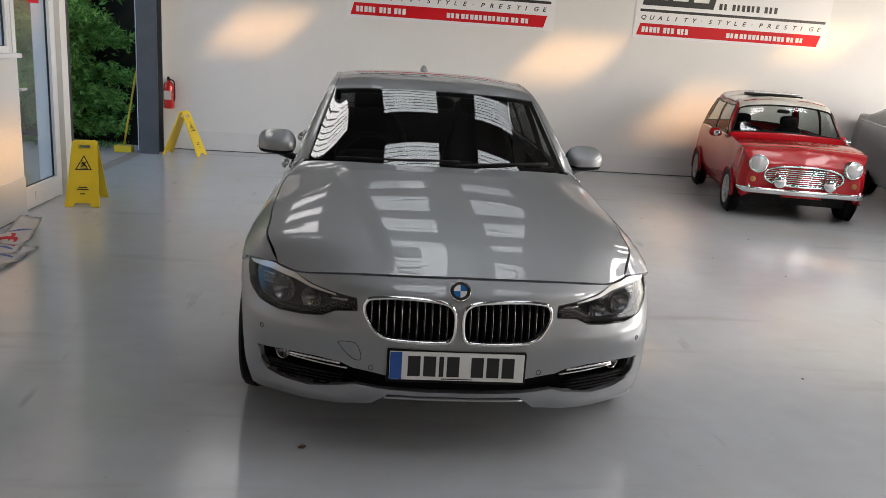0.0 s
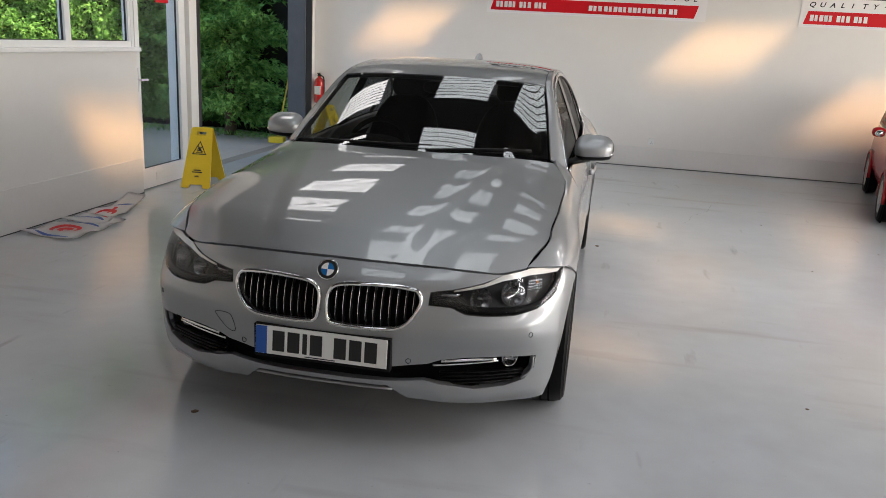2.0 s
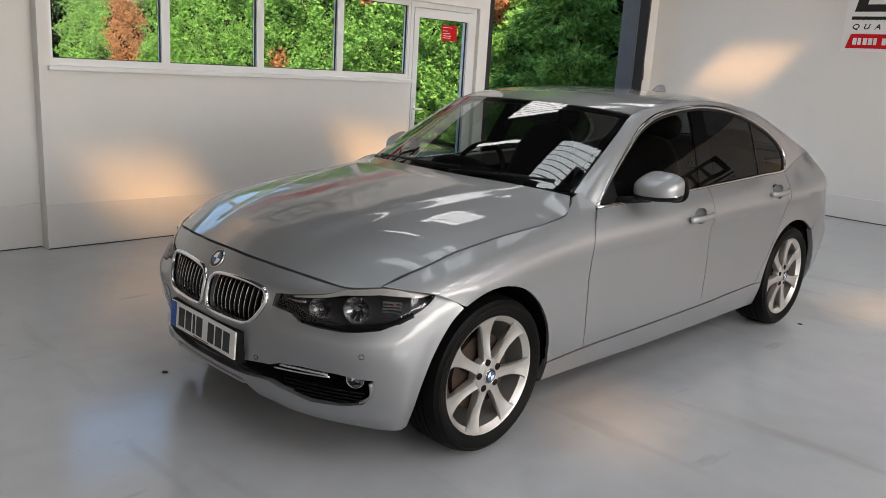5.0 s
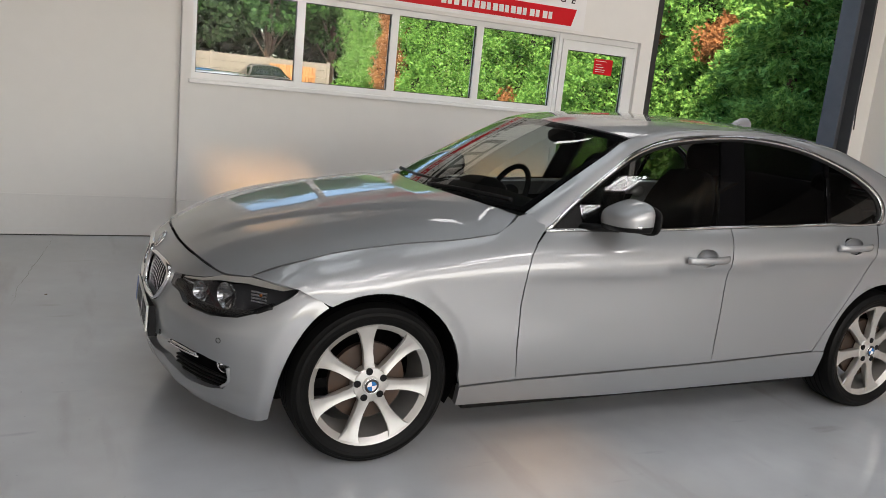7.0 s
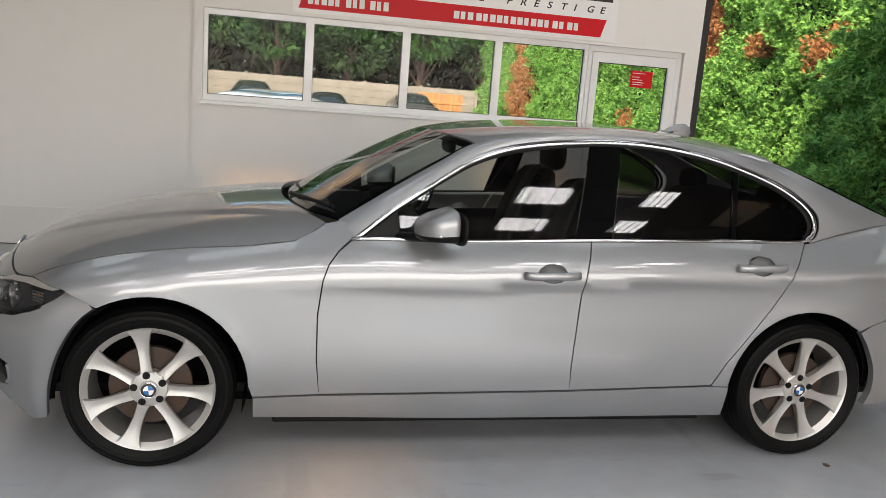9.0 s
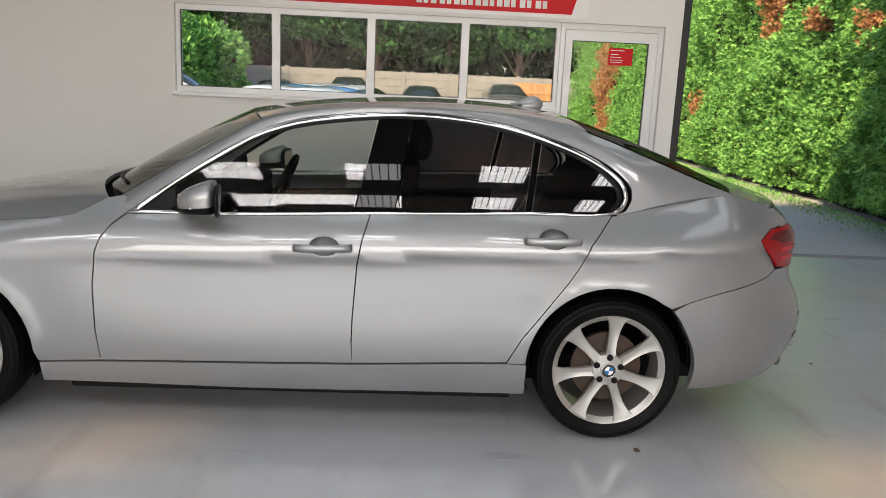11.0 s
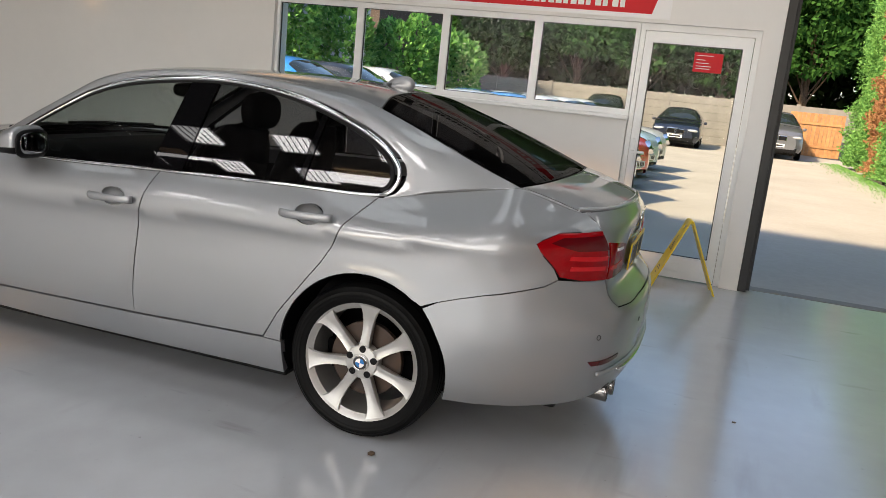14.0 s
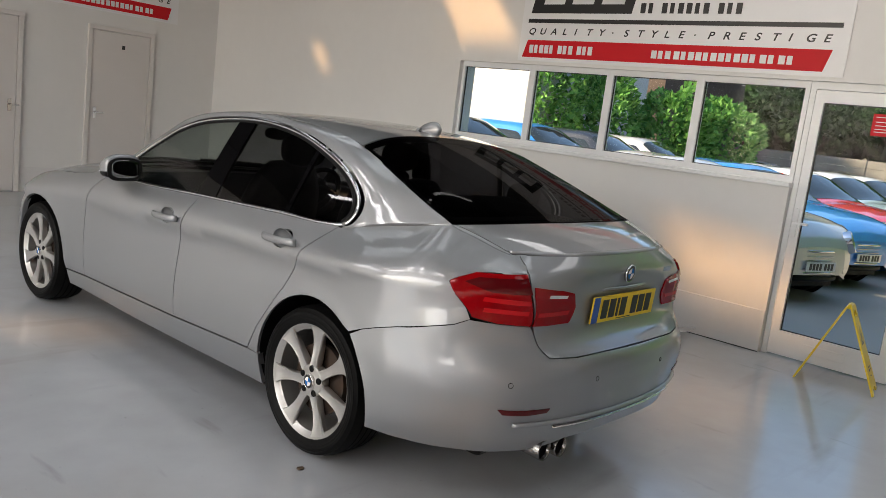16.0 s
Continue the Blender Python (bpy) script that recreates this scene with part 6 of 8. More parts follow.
def letter(ch):
    """The mesh of one slanted letter, one unit high."""
    if ch not in LETTERS:
        cu = bpy.data.curves.new("letter", "FONT")
        cu.body, cu.size, cu.shear, cu.extrude, cu.offset = ch, 1.4, 0.25, 0.008, 0.028
        tmp = new("text_tmp", cu)
        bpy.context.view_layer.update()
        LETTERS[ch] = bpy.data.meshes.new_from_object(tmp)
        bpy.data.objects.remove(tmp)
        LETTERS[ch].materials.clear()
        LETTERS[ch].materials.append(SIGN_BLACK)
    return LETTERS[ch]


def lettering(parent, text, x0, width, height, y, z):
    """Evenly spaced letters of a word line, each a part of its own."""
    pitch = width / len(text)
    for i, ch in enumerate(text):
        if ch != " ":
            o = new("letter", letter(ch))
            o.parent = parent
            o.matrix_local = Matrix.Translation((x0 + i * pitch, y, z)) @ pose(0, 0, 0, 90, 0, 0) @ Matrix.Diagonal((height * 1.15, height, height * 0.1, 1))


def slanted(name, x0, x1, z0, z1, lean, y, material, parent, label=""):
    bm = bmesh.new()
    a = [(x0, z0), (x1, z0), (x1 + lean, z1), (x0 + lean, z1)]
    lo = [bm.verts.new((x, y, z)) for x, z in a]
    hi = [bm.verts.new((x, y - 0.001, z)) for x, z in a]
    bm.faces.new(lo)
    bm.faces.new(hi[::-1])
    for i in range(4):
        bm.faces.new((lo[i], lo[(i + 1) % 4], hi[(i + 1) % 4], hi[i]))
    return obj(name, bm, material, parent, label)


def bars(board, name, x, words, w, gap, space, z0, z1, material):
    """A run of plain upright bars in place of print, word by word."""
    for count in words:
        for i in range(count):
            box(name, x, x + w * (0.8 if i % 3 == 1 else 1.0), -0.0115, -0.0088, z0, z1, material, board)
            x += w + gap
        x += space


def wall_sign(m):
    """A printed board, read from -y, its lower left corner at the origin; 2.86 m wide."""
    board = tagged(box("wall_sign", 0, 2.86, -0.008, 0, 0, 1.0, SIGN_WHITE), "white printed company board with a red band on the wall", "sign", "company boards")
    slanted("red_band", 0.045, 2.715, 0.035, 0.195, 0.045, -0.0085, SIGN_RED, board, "red band")
    bars(board, "digit_bar", 0.12, (5, 3, 3), 0.043, 0.013, 0.035, 0.075, 0.150, SIGN_PALE)
    bars(board, "address_bar", 1.36, (3, 11, 2, 2), 0.048, 0.014, 0.014, 0.075, 0.140, SIGN_PALE)
    lettering(board, "QUALITY\u00b7STYLE\u00b7PRESTIGE", 0.085, 2.72, 0.058, -0.0092, 0.248)
    box("black_rule", 0.07, 2.80, -0.0100, -0.0085, 0.352, 0.388, SIGN_BLACK, board, "black rule")
    slanted("logo_block", 0.09, 1.12, 0.44, 0.86, 0.08, -0.0085, SIGN_BLACK, board, "black logo block")
    for x0, w in ((0.22, 0.22), (0.52, 0.22), (0.82, 0.22)):
        slanted("logo_mark", x0, x0 + w, 0.52, 0.78, 0.05, -0.0105, SIGN_PALE, board, "pale logo mark")
    bars(board, "name_bar", 1.20, (2, 6, 3), 0.045, 0.026, 0.05, 0.445, 0.530, SIGN_BLACK)
    board.matrix_world = m
    return board


wall_sign(pose(-0.78, FY - 0.001, 1.935))
wall_sign(pose(3.22, FY - 0.001, 1.935))
wall_sign(pose(WX + 0.001, -0.87, 2.13, 0, 0, 90) @ Matrix.Diagonal((1.03, 1.0, 1.0, 1.0)))
wall_sign(pose(0.12, NY + 0.001, 2.30, 0, 0, 180))

# ---- yellow floor signs ----
def floor_sign(m, spread=17):
    """A folding plastic warning board: two leaves hinged at the top, face towards -y."""
    st = thing("floor_sign", "yellow folding plastic wet floor warning sign standing on the floor", "floor sign", group="yellow floor signs")
    h = 0.60
    for k in (0, 1):
        bm = bmesh.new()
        rows = []
        out = [(-0.145, 0.0), (-0.075, 0.0), (-0.06, 0.035), (0.06, 0.035), (0.075, 0.0), (0.145, 0.0), (0.105, 0.60), (0.09, 0.615), (-0.09, 0.615), (-0.105, 0.60)]
        slot = [(-0.05, 0.535), (0.05, 0.535), (0.05, 0.575), (-0.05, 0.575)]
        ring_pts = [Vector(p) for p in out + slot]
        ed = [(i, (i + 1) % len(out)) for i in range(len(out))] + [(len(out) + i, len(out) + (i + 1) % 4) for i in range(4)]
        vs, _, fs, *_ = delaunay_2d_cdt(ring_pts, ed, [], 0, 1e-6)
        arr = np.array([tuple(v) for v in vs])
        for f in fs:
            c = arr[list(f)].mean(0)
            if inside(out, [c])[0] and not inside(slot, [c])[0]:
                rows.append(f)
        lo = [bm.verts.new((x, 0.006, z)) for x, z in arr]
        hi = [bm.verts.new((x, -0.006, z)) for x, z in arr]
        count = set()
        for f in rows:
            bm.faces.new([lo[i] for i in f])
            bm.faces.new([hi[i] for i in f][::-1])
            count |= {(f[i], f[(i + 1) % 3]) for i in range(3)}
        for a, b in count:
            if (b, a) not in count:
                bm.faces.new((lo[a], lo[b], hi[b], hi[a]))
        leaf = obj("leaf", bm, YELLOW, st, "yellow leaf with a hand slot")
        leaf_m = pose(0, -0.012 if k == 0 else 0.012, 0.617, 0, 0, 0) @ pose(0, 0, 0, (-spread if k == 0 else spread), 0, 0 if k == 0 else 0) @ Matrix.Translation((0, 0, -0.612))
        leaf.matrix_local = leaf_m
        bm = bmesh.new()
        tri3 = [Vector((-0.072, -0.0072 if k == 0 else 0.0072, 0.34)), Vector((0.072, -0.0072 if k == 0 else 0.0072, 0.34)), Vector((0, -0.0072 if k == 0 else 0.0072, 0.48))]
        mid3 = sum(tri3, Vector()) / 3
        o3 = [bm.verts.new(v) for v in tri3]
        i3 = [bm.verts.new(mid3 + (v - mid3) * 0.80) for v in tri3]
        for a in range(3):
            bm.faces.new((o3[a], o3[(a + 1) % 3], i3[(a + 1) % 3], i3[a]))
        # falling figure as plain strokes
        for (x0, z0, x1, z1, w) in ((-0.012, 0.415, 0.014, 0.380, 0.010), (0.0, 0.385, -0.022, 0.372, 0.006), (0.014, 0.380, 0.032, 0.366, 0.006), (-0.01, 0.40, -0.024, 0.392, 0.005), (-0.002, 0.405, 0.02, 0.412, 0.005), (-0.03, 0.358, 0.038, 0.358, 0.004)):
            d = Vector((x1 - x0, 0, z1 - z0)).normalized()
            q = Vector((-d.z, 0, d.x)) * w
            y = -0.0072 if k == 0 else 0.0072
            bm.faces.new([bm.verts.new(Vector((x, y, z)) + t * q) for x, z, t in ((x0, z0, 1), (x1, z1, 1), (x1, z1, -1), (x0, z0, -1))])
        bmesh.ops.create_circle(bm, cap_ends=True, segments=12, radius=0.008, matrix=Matrix.Translation((-0.018, -0.0072 if k == 0 else 0.0072, 0.427)) @ pose(0, 0, 0, 90))
        pic = obj("pictogram", bm, SIGN_BLACK, st, "black warning pictogram")
        pic.matrix_local = leaf_m
        for z, w in ((0.175, 0.036), (0.155, 0.05), (0.115, 0.02)):
            bar = box("print_line", -w, w, -0.0078 if k == 0 else 0.0066, -0.0066 if k == 0 else 0.0078, z, z + 0.010, SIGN_BLACK, st, "dark line of print")
            bar.matrix_local = leaf_m
    tube("hinge", [(-0.09, 0, 0.612), (0.09, 0, 0.612)], 0.014, 0.014, YELLOW, st, "hinge")
    st.matrix_world = m @ Matrix.Translation((0, 0, 0.612 * math.cos(radians(spread)) - 0.614))
    return st


floor_sign(pose(-2.97, 2.50, 0.0, 0, 0, 9), 23)
floor_sign(pose(-2.84, 5.82, 0.0, 0, 0, 78), 22)

# ---- fire extinguisher on the far wall ----
ext = thing("fire_extinguisher", "red fire extinguisher hung on the white wall", "extinguisher", pose(-3.145, FY - 0.085, 0.56))
obj("cylinder", lathe_bm([(0, 0.0), (0.06, 0.0), (0.07, 0.012), (0.07, 0.29), (0.062, 0.325), (0.035, 0.352), (0.022, 0.358), (0.022, 0.375), (0, 0.375)], 28, "z"), RED_EXT, ext, "red steel cylinder", True)
slab("valve", [(-0.015, 0.015, -0.02, 0.02, 0.375, 0.41), (-0.009, 0.009, -0.075, 0.02, 0.41, 0.424), (-0.009, 0.009, -0.07, -0.01, 0.385, 0.395)], BLACK, ext, "black squeeze valve", bevel=0.003)
tube("hose", rounded([(0.015, -0.01, 0.39), (0.075, -0.03, 0.36), (0.085, -0.03, 0.22), (0.078, -0.02, 0.10)], 6), 0.009, 0.009, BLACK, ext, "black hose")
box("label_panel", -0.045, 0.045, -0.0725, -0.069, 0.12, 0.24, SIGN_PALE, ext, "pale instruction label")
box("wall_bracket", -0.03, 0.03, 0.066, 0.085, 0.28, 0.34, BLACK, ext, "wall bracket")

# ---- leaflets on the floor by the window wall ----
def banner(m, length, width, lift, taper, marks):
    """A creased printed sheet, long along x, its far end curling up; marks are curved stripes of print."""
    def at(u, v, up=0.0):
        z = 0.004 + 0.010 * (1 + math.sin(u * 7.0 + v * 2.0)) * (0.4 + 0.6 * abs(v)) + lift * max(0, u) ** 3 + 0.03 * max(0, -u - 0.7) * abs(v)
        return (u * length / 2, v * width / 2 * (1 - taper * (u + 1) / 2), z + up)
    bm = bmesh.new()
    n, k = 24, 8
    g = [[bm.verts.new(at(2 * i / n - 1, 2 * j / k - 1)) for j in range(k + 1)] for i in range(n + 1)]
    for i in range(n):
        for j in range(k):
            bm.faces.new((g[i][j], g[i + 1][j], g[i + 1][j + 1], g[i][j + 1]))
    bmesh.ops.solidify(bm, geom=bm.faces[:], thickness=0.0015)
    lf = tagged(obj("paper_banner", bm, LEAFLET, None, "", True), "creased white banner with red and blue print on the floor", "banner", "loose printed banners")
    for run, w, material in marks:
        bm = bmesh.new()
        rows = []
        run = hermite(np.arange(len(run)), run, np.linspace(0, len(run) - 1, 14))
        for i, (u, v) in enumerate(run):
            d = run[min(i + 1, 13)] - run[max(i - 1, 0)]
            d = np.array((-d[1], d[0])) / max(1e-6, np.hypot(*d))
            half = w * (0.35 + 0.65 * math.sin(math.pi * i / 13))
            rows.append([bm.verts.new(at(u + d[0] * half * t, v + d[1] * half * t * 1.6, 0.0022)) for t in (-1, 0, 1)])
        for q, r in zip(rows, rows[1:]):
            for j in range(2):
                bm.faces.new((q[j], r[j], r[j + 1], q[j + 1]))
        obj("printed_stripe", bm, material, lf, "stripe of print")
    lf.matrix_world = m
    return lf


banner(pose(-2.94, 0.44, 0.002, 0, 0, 86), 0.66, 0.46, 0.02, 0.12, (
    ([(-0.55, 0.3), (-0.35, 0.55), (-0.05, 0.35), (-0.05, -0.2), (-0.35, -0.35)], 0.07, SIGN_RED), ([(-0.5, 0.0), (-0.3, 0.25), (-0.2, 0.0), (-0.35, -0.1)], 0.09, SIGN_RED),
    ([(-0.75, 0.75), (-0.9, 0.1), (-0.85, -0.7)], 0.05, PLATE_B), ([(0.25, 0.8), (0.35, 0.1), (0.2, -0.7)], 0.06, PLATE_B), ([(0.45, 0.8), (0.55, 0.2), (0.4, -0.5)], 0.05, SIGN_RED)))
banner(pose(-3.0, 0.98, 0.012, 0, 0, 94), 0.86, 0.36, 0.07, 0.55, (
    ([(-0.8, 0.7), (-0.6, 0.0), (-0.75, -0.7)], 0.06, PLATE_B), ([(-0.65, 0.7), (-0.45, 0.0), (-0.6, -0.7)], 0.04, SIGN_RED),
    ([(-0.3, 0.5), (-0.05, 0.4), (0.0, -0.2), (-0.25, -0.4)], 0.08, SIGN_RED), ([(-0.15, 0.0), (0.2, 0.1), (0.3, 0.4)], 0.06, SIGN_RED), ([(0.45, 0.8), (0.55, 0.0), (0.5, -0.8)], 0.05, PLATE_B)))
# a dry leaf and crumbs of dirt on the floor
for i, (x, y, r) in enumerate(((0.994, 1.53, 0.016), (-0.591, -2.054, 0.014), (3.0, 0.9, 0.008), (2.3, -2.6, 0.009), (2.0, -1.2, 0.008), (3.3, 2.2, 0.008), (1.3, -3.2, 0.007), (2.6, 1.4, 0.007), (-1.6, -2.6, 0.008), (2.9, -0.6, 0.006), (2.5, 3.0, 0.009), (-0.2, 2.9, 0.01))):
    bm = bmesh.new()
    bmesh.ops.create_icosphere(bm, subdivisions=1, radius=r)
    for v in bm.verts:
        v.co = (v.co.x * (1.2 + 0.5 * noise.noise(v.co * 90 + Vector((i, 0, 0)))), v.co.y, max(-0.0, 0.35 * v.co.z + 0.003))
    crumb = tagged(obj("dry_leaf" if i < 2 else "dirt_crumb", bm, BARK), "small brown dry leaf on the floor" if i < 2 else "small dark crumb of dirt on the floor", "leaf" if i < 2 else "dirt", "" if i < 2 else "floor crumbs")
    crumb.matrix_world = pose(x, y, 0.0005, 0, 0, i * 40)

# hairline cracks in the floor paint
for i, (x, y, ang, ln) in enumerate(((1.9, -3.05, 12, 2.6), (-2.3, -2.7, -6, 1.8), (2.0, 3.4, 70, 1.7))):
    bm = bmesh.new()
    n = int(ln / 0.05)
    rows = []
    for j in range(n + 1):
        w = 0.0011 * (1 - abs(2 * j / n - 1)) + 0.0004
        off = 0.05 * noise.noise(Vector((j * 0.13, i * 7.0, 0))) + 0.012 * noise.noise(Vector((j * 0.7, i * 3.0, 5)))
        rows.append([bm.verts.new((j * 0.05 - ln / 2, off + k * w, 0)) for k in (-1, 1)])
    for q, w in zip(rows, rows[1:]):
        bm.faces.new((q[0], w[0], w[1], q[1]))
    crack = tagged(obj("floor_crack", bm, CRACK), "hairline crack in the floor paint", "crack", kind="structure")
    crack.matrix_world = pose(x, y, 0.0012, 0, 0, ang)
# ---- other cars ----
def car_paint(name, c):
    return mat(name, c, 0.35, 0.25, var=0.02, scale=3, coat=1.0)


def small_surface(stations):
    ys_ = [st[0] for st in stations]
    rows = []
    for y, w, zl, zb, wr, zt in stations:
        rows.append([(w * 0.90, y, zl), (w * 0.985, y, zl + 0.22 * (zb - zl)), (w, y, zl + 0.6 * (zb - zl)), (w * 0.955, y, zb), (wr + 0.25 * (w - wr) * 0.3, y, zb + 0.72 * (zt - zb)), (wr * 0.80, y, zt - 0.035 * min(1, (zt - zb) / 0.2)), (wr * 0.40, y, zt - 0.006), (0, y, zt)])
    return net(ys_, [0, 0.12, 0.3, 0.45, 0.72, 0.88, 1.0, 1.15], np.array(rows)), ys_


TYRE_S = data_of(lathe_bm([(0.19, -0.165), (0.27, -0.17), (0.295, -0.15), (0.30, -0.09), (0.295, -0.02), (0.27, 0.0), (0.20, -0.006), (0.19, -0.02)], 40, "x"), "tyre", TYRE)
RIM_S = data_of(lathe_bm([(0.0, -0.02), (0.05, -0.018), (0.06, -0.03), (0.165, -0.045), (0.18, -0.012), (0.198, -0.006), (0.20, -0.02)], 40, "x"), "rim", ALLOY)
sp = bmesh.new()
for i_ in range(8):
    add_box(sp, -0.035, -0.015, -0.014, 0.014, 0.05, 0.185, m=pose(0, 0, 0, i_ * 45, 0, 0))
SPOKES_S = data_of(sp, "rim_spokes", ALLOY, False)
ARCH_S = data_of(lathe_bm([(0.0, 0.0), (0.335, 0.0), (0.345, -0.012)], 40, "x"), "arch", DARK)


def small_car(name, label, paint, stations, m, axles, track, glass_y, roof_mat=None, wheel=1.0, nose=None, group="", category="car", clear=False):
    """A car from its stations along y: (y, half width, sill, belt, half roof, top). Nose at -y."""
    th = thing(name, label, category, group=group)
    surf, ys_ = small_surface(stations)
    y0, y1 = ys_[0], ys_[-1]
    rect = lambda a, b, c, d, n=14: [(y, c) for y in np.linspace(a, b, n)] + [(b, v) for v in np.linspace(c, d, 8)[1:]] + [(y, d) for y in np.linspace(b, a, n)[1:]] + [(a, v) for v in np.linspace(d, c, 8)[1:-1]]
    mc = (0, 0, 0.5)
    kw = dict(step=0.09, gap=0, depth=0, middle=mc, edge_step=0.06)
    ws, we, rs, re_ = glass_y            # windscreen base and top, rear glass top and base
    a, b = ws + 0.30, re_ - 0.25
    bp = (we + rs) / 2 - 0.02
    if clear:
        a, b, bp = ws + 0.14, re_ - 0.20, bp - 0.12
        lights = [[(a, 0.475), (bp, 0.475), (bp, 0.735), (we + 0.06, 0.735)], [(bp + 0.06, 0.475), (b, 0.475), (rs - 0.02, 0.735), (bp + 0.06, 0.735)]]
        front_l, back_l = [(ws + 0.02, 0.70), (we - 0.02, 0.80)], [(rs + 0.03, 0.80), (re_ - 0.06, 0.68)]
        skin = [(y, 0.0) for y in np.linspace(y0, y1, 14)] + [(y1, v) for v in np.linspace(0, 1.15, 8)[1:]] + [(back_l[1][0], 1.15), back_l[1], back_l[0], (back_l[0][0], 1.15), (front_l[1][0], 1.15), front_l[1], front_l[0], (front_l[0][0], 1.15)] + [(y0, v) for v in np.linspace(1.15, 0, 8)[:-1]]
        skins = [panel_data(skin, surf, holes=lights, s=s, **kw) for s in (1, -1)]
    else:
        skins = [panel_data(rect(y0, y1, 0, 1.15), surf, s=s, **kw) for s in (1, -1)]
    mesh_object("body", *join_data(*skins), paint, th)
    # closed ends
    for ye, nm in ((y0, "nose_panel"), (y1, "tail_panel")):
        v = np.linspace(0, 1.15, 18)
        half = surf(np.full(18, ye), v)
        ring = [tuple(p) for p in half] + [(-p[0], p[1], p[2]) for p in half[-2::-1]]
        bm = bmesh.new()
        vs = [bm.verts.new(p) for p in ring]
        bm.faces.new(vs)
        obj(nm, bm, paint, th)
    gk = dict(step=0.1, gap=0, depth=0.0, middle=mc, lift=0.006, edge_step=0.06)
    if not clear:
        lights = [[(a, 0.475), (bp, 0.475), (bp, 0.70), (we + 0.10, 0.70)], [(bp + 0.06, 0.475), (b, 0.475), (rs - 0.02, 0.70), (bp + 0.06, 0.70)]]
        front_l, back_l = [(ws + 0.02, 0.60), (we - 0.03, 0.78)], [(rs + 0.04, 0.80), (re_ - 0.02, 0.66)]
    pane_mat, tone = (CARGLASS, "clear") if clear else (SMALLGLASS, "dark")
    panes = []
    for s in (1, -1):
        for nm, out in zip(("front_side_window", "rear_side_window"), lights):
            panes.append(panel(nm, out, surf, pane_mat, th, tone + " side window", s=s, **gk))
            if clear:
                q = np.array(dense(out, 0.04))
                tube("window_seal", [tuple(p) for p in surf(q[:, 0], q[:, 1]) * (s, 1, 1)], 0.010, 0.007, BLACK, panes[-1], "black window seal", closed=True, normal=(s, 0, 0.2))
        tube("belt_strip", [tuple(np.array(p) * (s, 1, 1)) for p in surf(np.linspace(a - 0.05, b + 0.05, 12), np.full(12, 0.462)) + np.array((0.006, 0, 0))], 0.008, 0.006, CHROME, th, "bright belt strip")
    for nm, run in (("windscreen", front_l), ("rear_screen", back_l)):
        out = [(run[0][0], run[0][1]), (run[0][0], 1.15), (run[1][0], 1.15), (run[1][0], run[1][1])]
        panes.append(mesh_object(nm, *join_data(*[panel_data(out, surf, s=s, **gk) for s in (1, -1)]), pane_mat, th, tone + (" windscreen" if nm == "windscreen" else " rear window")))
        if clear:
            half = np.array(dense([(run[0][0], 1.15), run[0], run[1], (run[1][0], 1.15)], 0.04, False))
            p3 = surf(half[:, 0], half[:, 1])
            ring = [tuple(p) for p in p3] + [(-p[0], p[1], p[2]) for p in p3[-2:0:-1]]
            tube("screen_seal", ring, 0.011, 0.009, BLACK, panes[-1], "black screen seal", closed=True, normal=(0, -0.8 if nm == "windscreen" else 0.8, 0.5))
    if clear:
        for w in panes:
            w.visible_shadow = False
        box("cabin_floor", -0.60, 0.60, ws - 0.1, re_ - 0.1, 0.24, 0.28, CABIN, th, "dark cabin floor")
        obj("dashboard", blob_bm(0, ws + 0.16, 0.80, 0.58, 0.10, 0.06, 3), CABIN, th, "dark dashboard", True)
        wheel_m = pose(-0.30, ws + 0.36, 0.82, 55, 0, 0)
        tube("steering_wheel", [wheel_m @ Vector((0.17 * math.cos(t), 0.17 * math.sin(t), 0)) for t in np.linspace(0, 2 * math.pi, 25)[:-1]], 0.011, 0.011, LEATHER, th, "black steering wheel", closed=True, normal=tuple(wheel_m.to_3x3() @ Vector((0, 0, 1))))
        obj("rear_view_mirror", blob_bm(0, we + 0.03, 1.18, 0.08, 0.012, 0.025, 3), BLACK, th, "interior mirror", True)
        for x in (-0.30, 0.30):
            st = obj("seat", blob_bm(x, 0.18, 0.42, 0.22, 0.24, 0.10, 3), LEATHER, th, "black seat", True)
            obj("seat_back", blob_bm(x, 0.42, 0.70, 0.21, 0.08, 0.27, 3), LEATHER, st, "black backrest", True)
            obj("headrest", blob_bm(x, 0.46, 1.02, 0.11, 0.045, 0.07, 3), LEATHER, st, "black headrest", True)
        obj("rear_bench", blob_bm(0, 0.98, 0.62, 0.52, 0.12, 0.22, 4), LEATHER, th, "black rear bench", True)
    if roof_mat:
        mesh_object("roof", *join_data(*[panel_data(rect(we - 0.02, rs + 0.02, 0.80, 1.15), surf, s=s, **gk) for s in (1, -1)]), roof_mat, th, "white roof")
    box("underside", -track * 0.8, track * 0.8, y0 + 0.25, y1 - 0.2, 0.16, 0.30, BLACK, th, "black underside")
